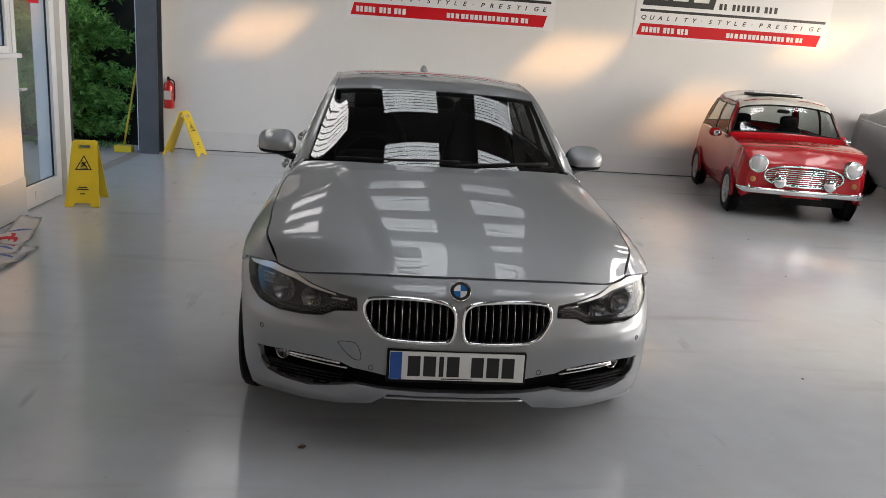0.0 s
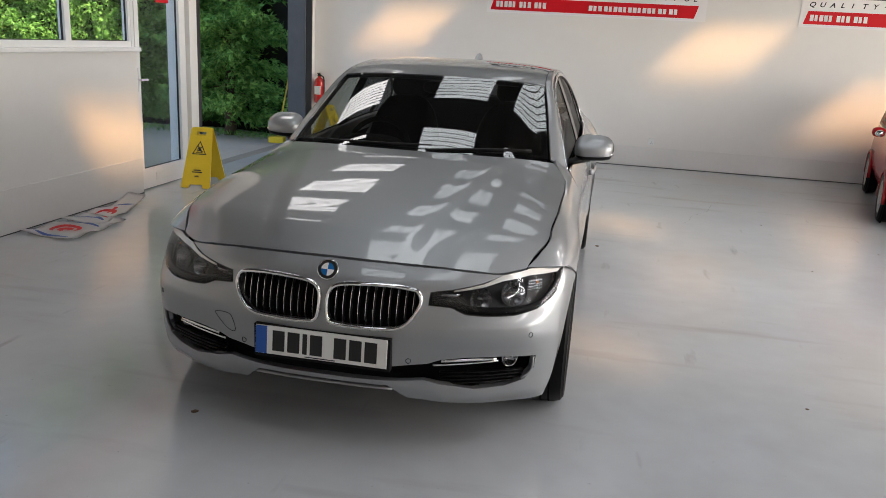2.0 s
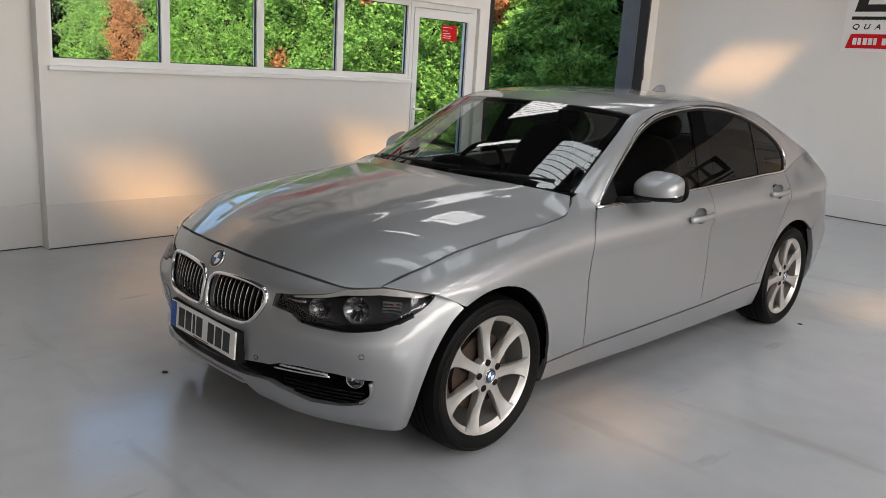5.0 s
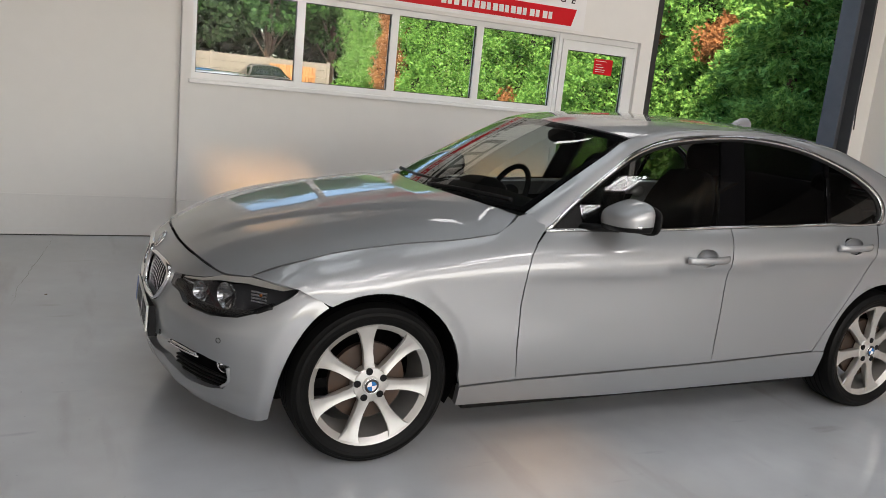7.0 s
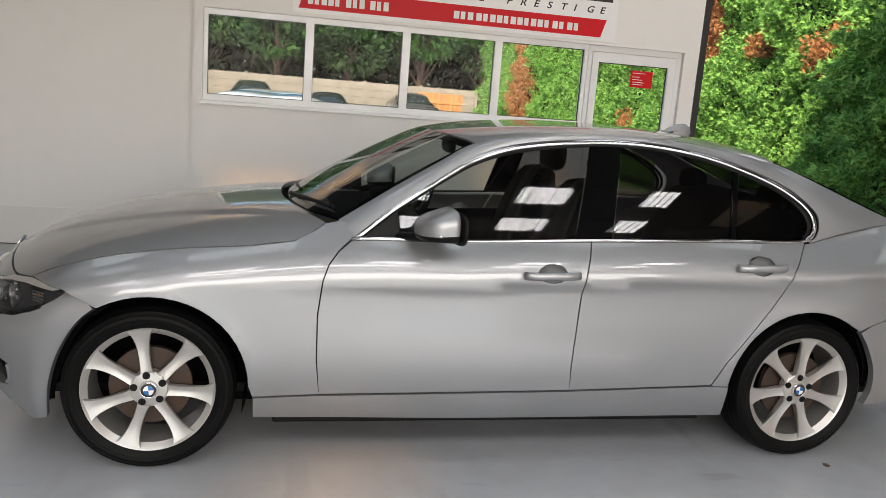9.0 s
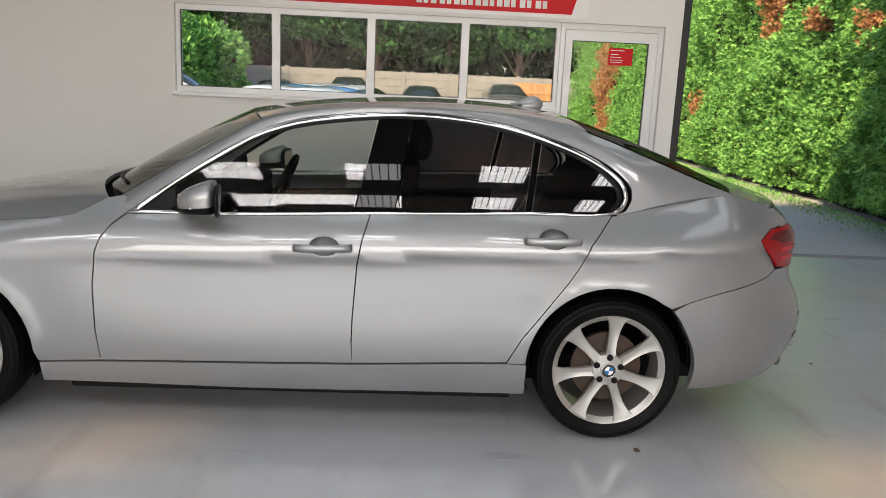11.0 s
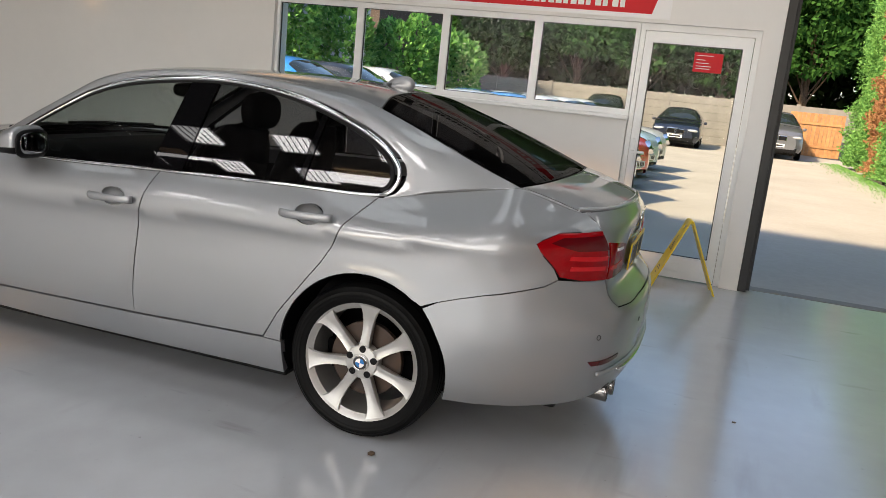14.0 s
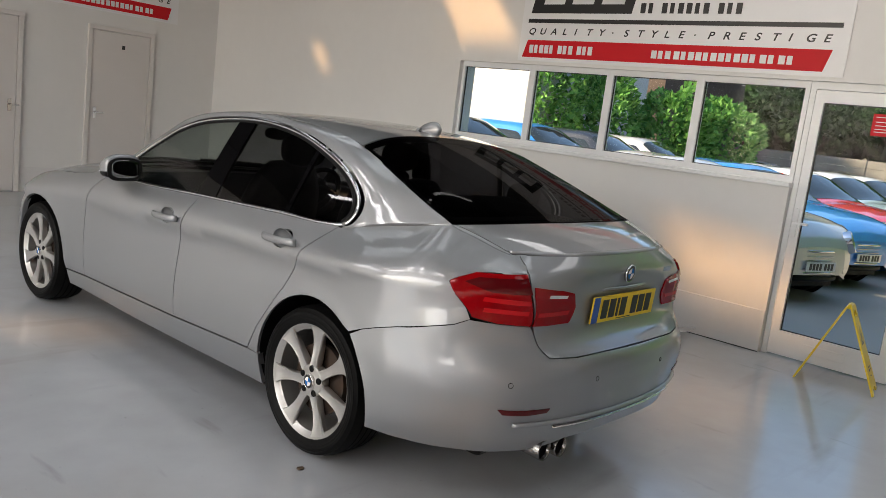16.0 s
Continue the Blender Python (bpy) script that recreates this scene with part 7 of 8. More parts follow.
    for s in (1, -1):
        for ax in axles:
            r = 0.30 * wheel
            w = new("wheel", RIM_S)
            w.parent, w.matrix_local = th, pose(s * (track + 0.02), ax, r, 0, 0, 0 if s > 0 else 180) @ Matrix.Scale(wheel, 4)
            w["label"] = "alloy wheel"
            for nm, me in (("tyre", TYRE_S), ("rim_spokes", SPOKES_S)):
                o = new(nm, me)
                o.parent = w
            arch = new("wheel_arch", ARCH_S)
            arch.parent, arch.matrix_local = th, pose(s * (track - 0.012), ax, r, 0, 0, 0 if s > 0 else 180) @ Matrix.Scale(wheel, 4)
        mr = obj("door_mirror", blob_bm(s * (stations[3][1] + 0.07), ws + 0.38, stations[3][3] + 0.07, 0.07, 0.05, 0.055, 2.6), paint, th, "door mirror", True)
    if nose:
        nose(th, surf, y0)
    th.matrix_world = m
    return th


SMALLGLASS = mat("dark_car_glass", (0.015, 0.02, 0.02), 0.05, var=0.02, coat=0.2)
HATCH = [(-1.97, 0.46, 0.34, 0.58, 0.38, 0.66), (-1.91, 0.67, 0.28, 0.66, 0.54, 0.765), (-1.79, 0.785, 0.23, 0.74, 0.64, 0.865), (-1.55, 0.84, 0.20, 0.81, 0.70, 0.935), (-1.1, 0.86, 0.20, 0.87, 0.73, 0.995), (-0.75, 0.865, 0.20, 0.90, 0.70, 1.03), (-0.45, 0.865, 0.20, 0.91, 0.63, 1.22), (-0.15, 0.865, 0.20, 0.92, 0.60, 1.38), (0.5, 0.865, 0.20, 0.94, 0.60, 1.42), (1.2, 0.86, 0.20, 0.96, 0.58, 1.39), (1.55, 0.84, 0.22, 0.96, 0.56, 1.22), (1.80, 0.80, 0.25, 0.93, 0.60, 1.0), (1.92, 0.70, 0.34, 0.80, 0.56, 0.86)]
SALOON = [(-2.25, 0.62, 0.28, 0.58, 0.50, 0.66), (-2.12, 0.80, 0.22, 0.66, 0.64, 0.77), (-1.8, 0.87, 0.20, 0.76, 0.72, 0.87), (-1.2, 0.90, 0.20, 0.86, 0.76, 0.96), (-0.8, 0.90, 0.20, 0.90, 0.74, 1.02), (-0.4, 0.90, 0.20, 0.92, 0.64, 1.24), (-0.05, 0.90, 0.20, 0.93, 0.61, 1.40), (0.6, 0.90, 0.20, 0.95, 0.61, 1.45), (1.3, 0.90, 0.20, 0.97, 0.60, 1.40), (1.8, 0.88, 0.22, 0.99, 0.66, 1.15), (2.15, 0.84, 0.24, 0.97, 0.70, 1.04), (2.3, 0.72, 0.34, 0.80, 0.60, 0.95)]
SUV = [(y, w, zl + 0.06, zb + 0.16, wr, zt + 0.22) for y, w, zl, zb, wr, zt in SALOON]


def hatch_nose(th, surf, y0):
    """Oval headlamps, wide barred grille, fog lamps, black sills and arches of the small hatchbacks."""
    for s in (1, -1):
        r = 0.112
        ring = obj("headlamp", lathe_bm([(0.0, -0.002), (r * 0.8, -0.004), (r * 0.86, -0.020), (r * 0.94, -0.022), (r, -0.010), (r * 1.02, 0.09)], 24, "y"), CHROME, th, "oval chrome-rimmed headlamp", True)
        ring.matrix_local = pose(s * 0.60, y0 + 0.052, 0.722, -24, 0, s * 30) @ Matrix.Diagonal((0.92, 1, 1.15, 1))
        obj("lamp_lens", lathe_bm([(0, -0.020), (r * 0.5, -0.017), (r * 0.86, -0.006)], 24, "y"), LENSGREY, ring, "pale glass lens", True)
        obj("lamp_projector", blob_bm(0, 0.0, 0, 0.045, 0.012, 0.045, 2.0, 16, 10), GREYLAMP, ring, "grey projector", True)
        fog = obj("fog_lamp", lathe_bm([(0.0, -0.006), (0.035, -0.006), (0.045, -0.014), (0.05, -0.004), (0.05, 0.04)], 20, "y"), CHROME, th, "round fog lamp", True)
        fog.matrix_local = pose(s * 0.50, y0 + 0.03, 0.40, 0, 0, s * 24)
        for ax in (-1.25, 1.22):
            arc = [(s * 0.866, ax + 0.345 * math.cos(a), 0.30 + 0.345 * math.sin(a)) for a in np.linspace(-0.1, math.pi + 0.1, 18)]
            tube("arch_trim", arc, 0.022, 0.016, BLACK, th, "black wheel arch trim", normal=(1, 0, 0))
        tube("sill_trim", [(s * 0.845, -0.88, 0.235), (s * 0.855, 0.0, 0.225), (s * 0.845, 0.85, 0.235)], 0.03, 0.055, BLACK, th, "black sill trim")
        tube("bonnet_line", [(s * x, y, z + 0.002) for x, y, z in surf(np.linspace(y0 + 0.12, -0.8, 10), np.full(10, 0.60))], 0.004, 0.004, BLACK, th, "bonnet joint")
    hexa = [(-0.40, 0.555), (-0.34, 0.605), (0.34, 0.605), (0.40, 0.555), (0.33, 0.40), (0.27, 0.365), (-0.27, 0.365), (-0.33, 0.40)]
    bow = lambda x: y0 - 0.012 + 0.12 * (abs(x) / 0.5) ** 2.4
    ring_g = [(float(x), bow(float(x)), float(z)) for x, z in dense(hexa, 0.06)]
    g = tube("grille", ring_g, 0.014, 0.012, CHROME, th, "chrome grille surround", closed=True, normal=(0, 1, 0))
    bm = bmesh.new()
    bm.faces.new([bm.verts.new((x, y + 0.004, z)) for x, y, z in ring_g])
    obj("grille_core", bm, BLACK, g, "black grille core")
    for z in (0.415, 0.46, 0.505, 0.55):
        wx = 0.335 + 0.06 * (z - 0.40) / 0.155
        tube("grille_bar", [(x, bow(x) - 0.004, z) for x in np.linspace(-wx, wx, 9)], 0.007, 0.008, CHROME, g, "chrome grille bar", normal=(0, 1, 0))
    p = box("number_plate", -0.26, 0.26, y0 - 0.036, y0 - 0.028, 0.385, 0.49, PLATE_W, th, "white number plate", 0.002)
    for i in range(7):
        x = -0.21 + i * 0.058 + (0.03 if i > 3 else 0)
        box("character_bar", x, x + 0.042, y0 - 0.0385, y0 - 0.0365, 0.40, 0.475, INK, p)
    tube("lower_intake", [(x, y0 - 0.004 + 0.10 * (abs(x) / 0.5) ** 2.4, 0.30) for x in np.linspace(-0.42, 0.42, 9)], 0.035, 0.02, BLACK, th, "black lower intake", normal=(0, 1, 0))


def saloon_nose(th, surf, y0):
    for s in (1, -1):
        obj("headlamp", blob_bm(s * 0.60, y0 + 0.055, 0.65 + th["lift"], 0.20, 0.065, 0.05, 2.6, 16, 10), LENSGREY, th, "glassy headlamp", True)
        obj("fog_lamp", blob_bm(s * 0.62, y0 + 0.05, 0.40, 0.07, 0.05, 0.035, 2.4, 16, 10), BLACK, th, "dark side intake", True)
        k = box("kidney_grille", s * 0.02, s * 0.30, y0 - 0.02, y0 + 0.05, 0.50 + th["lift"], 0.68 + th["lift"], CHROME, th, "chrome framed grille", 0.02)
        box("grille_core", s * 0.035, s * 0.285, y0 - 0.024, y0 - 0.016, 0.515 + th["lift"], 0.665 + th["lift"], BLACK, k, "black grille core", 0.003)
    box("lower_intake", -0.66, 0.66, y0 - 0.012, y0 + 0.12, 0.25, 0.38, BLACK, th, "black lower intake", 0.02)
    box("number_plate", -0.26, 0.26, y0 - 0.03, y0 - 0.02, 0.36 + th["lift"] * 0.5, 0.47 + th["lift"] * 0.5, PLATE_W, th, "white number plate", 0.002)
    box("plate_bar", -0.20, 0.20, y0 - 0.033, y0 - 0.029, 0.385 + th["lift"] * 0.5, 0.445 + th["lift"] * 0.5, INK, th, "dark bar of characters")


LENSGREY = mat("pale_lamp_glass", (0.55, 0.57, 0.58), 0.08, 0.4, coat=1.0)


def raised(lift):
    def go(th, surf, y0):
        th["lift"] = lift
        saloon_nose(th, surf, y0)
        del th["lift"]
    return go


HG, SG = (-0.75, -0.15, 1.2, 1.80), (-0.8, -0.05, 1.3, 2.1)
# row in the yard, noses towards the doorway side
ROW = [(-6.9, "silver", (0.50, 0.50, 0.46)), (-8.9, "blue", (0.02, 0.22, 0.62)), (-11.1, "red", (0.60, 0.015, 0.015)), (-13.3, "pale blue", (0.42, 0.56, 0.60)), (-15.5, "white", (0.75, 0.75, 0.74))]
for x, nm, c in ROW:
    small_car("hatchback", "%s small hatchback parked in the sunny yard" % nm, car_paint(nm.replace(" ", "_") + "_car_paint", c), HATCH, pose(x, -0.55, -0.04, 0, 0, 162), (-1.25, 1.22), 0.84, HG, nose=hatch_nose, group="cars parked in a row", roof_mat=car_paint("white_roof_paint", (0.75, 0.75, 0.75)) if nm in ("red", "pale blue") else None)
TALL = [(-6.8, "light blue", (0.16, 0.34, 0.62)), (-9.0, "blue", (0.02, 0.20, 0.60)), (-11.2, "black", (0.015, 0.016, 0.02)), (-13.3, "silver", (0.42, 0.43, 0.44))]
for x, nm, c in TALL:
    small_car("suv", "%s sport utility car parked in the second row" % nm, car_paint(nm.replace(" ", "_") + "_tall_paint", c), SUV, pose(x, -4.5, -0.04, 0, 0, 180), (-1.35, 1.40), 0.87, SG, nose=raised(0.16), wheel=1.15, group="cars parked in the second row")
FAR = [(4.5, "silver grey", (0.12, 0.125, 0.14), SUV, "sport utility car"), (1.0, "black", (0.012, 0.016, 0.03), SALOON, "saloon"), (-2.0, "dark green", (0.02, 0.03, 0.028), SUV, "sport utility car"), (-5.0, "dark grey", (0.06, 0.065, 0.07), SALOON, "saloon"), (-8.2, "silver", (0.4, 0.41, 0.42), SALOON, "saloon"), (-11.5, "black", (0.015, 0.015, 0.018), SUV, "sport utility car")]
for y, nm, c, st, kd in FAR:
    small_car("saloon_car" if st is SALOON else "suv", "%s %s parked before the far fence" % (nm, kd), car_paint(nm.replace(" ", "_") + "_paint", c), st, pose(-29.2, y, -0.04, 0, 0, 90), (-1.35, 1.40), 0.87, SG, nose=raised(0.16 if st is SUV else 0.0), wheel=1.15 if st is SUV else 1.05, group="cars before the far fence")
# dark grey car in the showroom
small_car("grey_saloon", "dark grey car parked on the showroom floor", car_paint("dark_grey_car_paint", (0.075, 0.08, 0.09)), SALOON, pose(7.0, 4.0, 0, 0, 0, -14), (-1.35, 1.40), 0.87, SG, nose=raised(0.0), wheel=1.05)

# ---- red classic small car in the showroom ----
CLASSIC = [(-1.50, 0.62, 0.30, 0.58, 0.56, 0.66), (-1.46, 0.67, 0.26, 0.68, 0.63, 0.765), (-1.30, 0.70, 0.24, 0.74, 0.66, 0.83), (-0.9, 0.705, 0.22, 0.79, 0.66, 0.875), (-0.58, 0.705, 0.22, 0.83, 0.635, 0.91), (-0.46, 0.705, 0.22, 0.835, 0.61, 1.10), (-0.34, 0.705, 0.22, 0.84, 0.585, 1.275), (0.0, 0.705, 0.22, 0.84, 0.575, 1.33), (0.5, 0.705, 0.22, 0.84, 0.57, 1.345), (1.05, 0.70, 0.22, 0.84, 0.56, 1.30), (1.28, 0.69, 0.24, 0.82, 0.56, 1.02), (1.40, 0.68, 0.27, 0.78, 0.57, 0.86), (1.50, 0.60, 0.33, 0.66, 0.50, 0.72)]
CRED = mat("bright_red_car_paint", (0.36, 0.004, 0.009), 0.25, var=0.03, scale=3, coat=0.35, spec=0.35)


def classic_nose(th, surf, y0):
    for s in (1, -1):
        r = 0.102
        ring = obj("headlamp", lathe_bm([(0.0, -0.03), (r * 0.5, -0.026), (r * 0.82, -0.012), (r * 0.86, -0.022), (r, -0.014), (r * 1.02, 0.10)], 28, "y"), CHROME, th, "round chrome-rimmed headlamp", True)
        ring.matrix_local = pose(s * 0.515, y0 - 0.02, 0.64, -4, 0, s * 6)
        obj("lamp_lens", lathe_bm([(0, -0.034), (r * 0.5, -0.030), (r * 0.84, -0.014)], 28, "y"), LENSGREY, ring, "ribbed glass lens", True)
        ind = obj("indicator", blob_bm(s * 0.55, y0 - 0.008, 0.46, 0.032, 0.02, 0.032, 2.2), AMBER, th, "round amber indicator", True)
        spot = obj("spot_lamp", lathe_bm([(0.0, -0.05), (0.06, -0.045), (0.07, -0.035), (0.066, 0.0), (0.03, 0.03), (0, 0.03)], 24, "y"), CHROME, th, "round spot lamp", True)
        spot.matrix_local = pose(s * 0.27, y0 - 0.06, 0.455)
        tube("over_rider", [(s * 0.60, y0 - 0.075, 0.33), (s * 0.60, y0 - 0.08, 0.41)], 0.012, 0.014, CHROME, th, "bumper end")
        obj("door_mirror", blob_bm(s * 0.78, -0.42, 0.86, 0.05, 0.04, 0.035, 2.3), CHROME, th, "chrome door mirror", True)
        for ax in (-1.02, 1.02):
            arc = [(s * 0.712, ax + 0.272 * math.cos(a), 0.26 + 0.272 * math.sin(a)) for a in np.linspace(-0.15, math.pi + 0.15, 20)]
            tube("arch_trim", arc, 0.016, 0.022, CRED, th, "red arch trim", normal=(1, 0, 0))
        tube("seam_strip", [(s * 0.60, y0 + 0.06, 0.66), (s * 0.615, y0 + 0.30, 0.785), (s * 0.64, -0.65, 0.845)], 0.006, 0.006, CRED, th, "body seam")
    oval = [(0.43 * math.copysign(abs(math.cos(a)) ** 0.75, math.cos(a)), 0.52 + 0.115 * math.copysign(abs(math.sin(a)) ** 0.85, math.sin(a))) for a in np.linspace(0, 2 * math.pi, 37)[:-1]]
    gr = tube("grille", [(x, y0 - 0.022 + 0.015 * (x / 0.4) ** 2, z) for x, z in oval], 0.012, 0.012, CHROME, th, "chrome grille surround", closed=True, normal=(0, 1, 0))
    bm = bmesh.new()
    bm.faces.new([bm.verts.new((x, y0 - 0.006 + 0.015 * (x / 0.4) ** 2, z)) for x, z in oval])
    obj("grille_core", bm, BLACK, gr, "dark grille core")
    for i in range(8):
        z = 0.43 + i * 0.0235
        wx = 0.43 * max(0.05, 1 - (abs(z - 0.515) / 0.108) ** 2.3) ** 0.6
        tube("grille_bar", [(x, y0 - 0.020 + 0.015 * (x / 0.4) ** 2, z) for x in np.linspace(-wx, wx, 9)], 0.0065, 0.008, CHROME, gr, "chrome bar", normal=(0, 1, 0))
    tube("front_bumper", rounded([(-0.69, y0 + 0.08, 0.345), (-0.62, y0 - 0.045, 0.345), (-0.3, y0 - 0.075, 0.345), (0.3, y0 - 0.075, 0.345), (0.62, y0 - 0.045, 0.345), (0.69, y0 + 0.08, 0.345)], 5), 0.035, 0.016, CHROME, th, "chrome bumper", normal=(0, 1, 0.2))
    obj("bonnet_badge", blob_bm(0, y0 + 0.10, 0.735, 0.10, 0.02, 0.018, 2), CHROME, th, "winged chrome badge", True)
    box("number_plate_plinth", -0.22, 0.22, y0 - 0.03, y0 - 0.01, 0.28, 0.32, CRED, th, "red valance", 0.004)
    sr = box("sunroof", -0.30, 0.30, 0.0, 0.62, 1.345, 1.362, BLACK, th, "open sunroof panel", 0.008)
    box("sunroof_panel", -0.29, 0.29, 0.1, 0.64, 1.372, 1.392, BADGE_W, th, "tilted pale sunroof panel", 0.008)


small_car("classic_mini_car", "bright red classic small car with a white roof and chrome trim", CRED, CLASSIC, pose(4.62, 4.62, 0, 0, 0, -12) @ Matrix.Scale(0.96, 4), (-1.02, 1.02), 0.71, (-0.58, -0.34, 1.05, 1.40), roof_mat=car_paint("cream_white_roof", (0.72, 0.69, 0.62)), wheel=0.86, nose=classic_nose, clear=True)

# ---- yard: hedge, trees, fence, houses ----
rng = np.random.default_rng(7)


def sprays(name, centres, normals, size, material, label, category, parent=None, droop=0.3, kind="stuff", slim=0.45, fan=1):
    """Many small leafy sprays, each a bent pair of pointed blades, in one mesh."""
    n = len(centres)
    c = np.asarray(centres)
    out = np.asarray(normals) + rng.normal(0, 0.55, (n, 3))
    out[:, 2] += rng.uniform(-droop, 0.45, n)
    out /= np.linalg.norm(out, axis=1)[:, None]
    side_v = np.cross(out, rng.normal(0, 1, (n, 3)))
    side_v /= np.maximum(np.linalg.norm(side_v, axis=1), 1e-6)[:, None]
    up = np.cross(side_v, out)
    L = size * rng.uniform(0.6, 1.35, n)[:, None]
    verts, faces = [], []
    for j in range(fan):
        turn = 0.0 if fan == 1 else (j / (fan - 1) - 0.5) * 1.5
        way = out * math.cos(turn) + side_v * math.sin(turn)
        across_ = side_v * math.cos(turn) - out * math.sin(turn)
        long = L * (1.0 - 0.3 * abs(turn))
        W = long * slim
        p0 = c - out * L * 0.2
        p1 = c + way * long * 0.35 + across_ * W * 0.5 + up * L * 0.06
        p2 = c + way * long + up * L * rng.uniform(-0.3, 0.1, n)[:, None]
        p3 = c + way * long * 0.35 - across_ * W * 0.5 + up * L * 0.06
        k = np.arange(n) * 4 + 4 * n * j
        verts.append(np.stack([p0, p1, p2, p3], 1).reshape(-1, 3))
        faces += [np.stack([k, k + 1, k + 2], 1), np.stack([k, k + 2, k + 3], 1)]
    verts, faces = np.concatenate(verts), np.concatenate(faces)
    me = bpy.data.meshes.new(name)
    me.vertices.add(len(verts))
    me.vertices.foreach_set("co", verts.astype(np.float32).ravel())
    me.loops.add(len(faces) * 3)
    me.loops.foreach_set("vertex_index", faces.astype(np.int32).ravel())
    me.polygons.add(len(faces))
    me.polygons.foreach_set("loop_start", (np.arange(len(faces)) * 3).astype(np.int32))
    me.update(calc_edges=True)
    me.materials.append(material)
    ob = new(name, me)
    ob.parent = parent
    if parent is None:
        tagged(ob, label, category, kind=kind)
    else:
        ob["label"] = label
    return ob


def lump(p, s=0.8):
    return noise.noise(Vector(p) * s) + 0.5 * noise.noise(Vector(p) * s * 2.3)


def hedge(x0, x1, face_y, top, n, size, brown_at):
    """A tall clipped conifer hedge along x, seen from -y."""
    xs_, zs_ = x1 - 1.1 - (x1 - 1.1 - x0) * rng.uniform(0, 1, n) ** 1.6, 0.10 + (top - 0.10) * rng.uniform(0, 1, n) ** 1.15
    green, brown, gn, bn = [], [], [], []
    for x, z in zip(xs_, zs_):
        d = lump((x, 3.0, z), 0.9) * 0.42 + lump((x, 7.0, z * 0.8), 3.0) * 0.27 - 0.30 * max(0, z / top - 0.8) * 3
        y = face_y - d + rng.uniform(0, 0.35)
        is_brown = any((x - bx) ** 2 / bw**2 + (z - bz) ** 2 / bh**2 + 0.8 * lump((x, 9, z), 1.6) < 1 for bx, bz, bw, bh in brown_at)
        (brown if is_brown else green).append((x, y, z))
        (bn if is_brown else gn).append((0.15, -1.0, 0.15))
    sprays("hedge_foliage", green, gn, size, LEAF, "tall green conifer hedge along the yard", "hedge", slim=0.32, fan=3)
    if brown:
        sprays("hedge_brown_foliage", brown, bn, size, LEAFBROWN, "rust-brown dead patches of the conifer hedge", "hedge", slim=0.32, fan=3)
    # lumpy sheet behind the sprays, the hedge's inner shade put into its colour
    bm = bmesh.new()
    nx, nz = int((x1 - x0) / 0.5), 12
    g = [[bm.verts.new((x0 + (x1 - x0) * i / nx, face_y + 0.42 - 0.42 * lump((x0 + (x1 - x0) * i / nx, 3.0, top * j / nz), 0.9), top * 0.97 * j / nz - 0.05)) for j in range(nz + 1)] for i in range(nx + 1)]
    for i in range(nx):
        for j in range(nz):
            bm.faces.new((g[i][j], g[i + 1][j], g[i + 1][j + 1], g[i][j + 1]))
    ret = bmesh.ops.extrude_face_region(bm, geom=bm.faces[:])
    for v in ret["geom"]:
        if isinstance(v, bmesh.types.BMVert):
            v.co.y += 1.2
    tagged(obj("hedge_shade_core", bm, HEDGE_SHADE), "dark sheet inside the hedge, its colour standing in for shade", "hedge", kind="stuff")


hedge(-26.5, -3.7, 6.65, 6.2, 200000, 0.070, ((-6.4, 2.6, 0.36, 0.45), (-8.1, 2.9, 0.32, 0.45), (-21.3, 2.2, 1.2, 3.0), (-9.9, 3.2, 0.5, 0.7), (-13.2, 1.0, 0.4, 0.6)))


def conifer(x, y, h, r, n, material, label, low=0.5, size=0.22):
    """A conifer: tapered trunk, whorls of limbs, drooping sprays along each limb."""
    th = thing("conifer_tree", label, "tree", pose(x, y, -0.04))
    prof = [(0.0, 0.0), (0.10, 0.0), (0.075, 0.4), (0.05, h * 0.5), (0.012, h), (0.0, h)]
    obj("trunk", lathe_bm(prof, 10, "z"), BARK, th, "brown trunk", True)
    cen, nor = [], []
    bm = bmesh.new()
    k = int(h * 13)
    for i in range(k):
        z = low + (h - low) * (i / k) ** 0.9
        a = i * 2.4 + rng.uniform(-0.3, 0.3)
        reach = r * (1 - ((z - low) / (h - low))) ** 0.75 * rng.uniform(0.65, 1.1) + 0.12
        d = Vector((math.cos(a), math.sin(a), 0))
        tip = Vector((0, 0, z)) + d * reach + Vector((0, 0, -0.12 * reach + 0.1 * reach * rng.uniform(-1, 1)))
        q = d.orthogonal().normalized() * 0.012
        w = d.cross(q).normalized() * 0.012
        b0 = [bm.verts.new(Vector((0, 0, z)) + e) for e in (q, w, -q, -w)]
        b1 = bm.verts.new(tip)
        for j in range(4):
            bm.faces.new((b0[j], b0[(j + 1) % 4], b1))
        m_ = max(3, int(n / k * reach / r * 1.5))
        for t in rng.uniform(0.2, 1.05, m_):
            off = rng.normal(0, 0.10 + 0.10 * reach * (1 - t), 3)
            off[2] *= 0.5
            p = Vector((0, 0, z)).lerp(tip, t)
            cen.append((p.x + off[0], p.y + off[1], p.z + off[2]))
            nor.append((d.x, d.y, -0.15))
    obj("branchwork", bm, BARK, th, "thin brown branches")
    sprays("crown", cen, nor, size, material, "feathery green sprays", "tree", parent=th, droop=0.5, fan=3, slim=0.26)
    return th


conifer(-4.65, 6.5, 7.5, 0.95, 30000, LEAF, "dark green conifer with drooping branches beside the doorway", 0.35, 0.09)


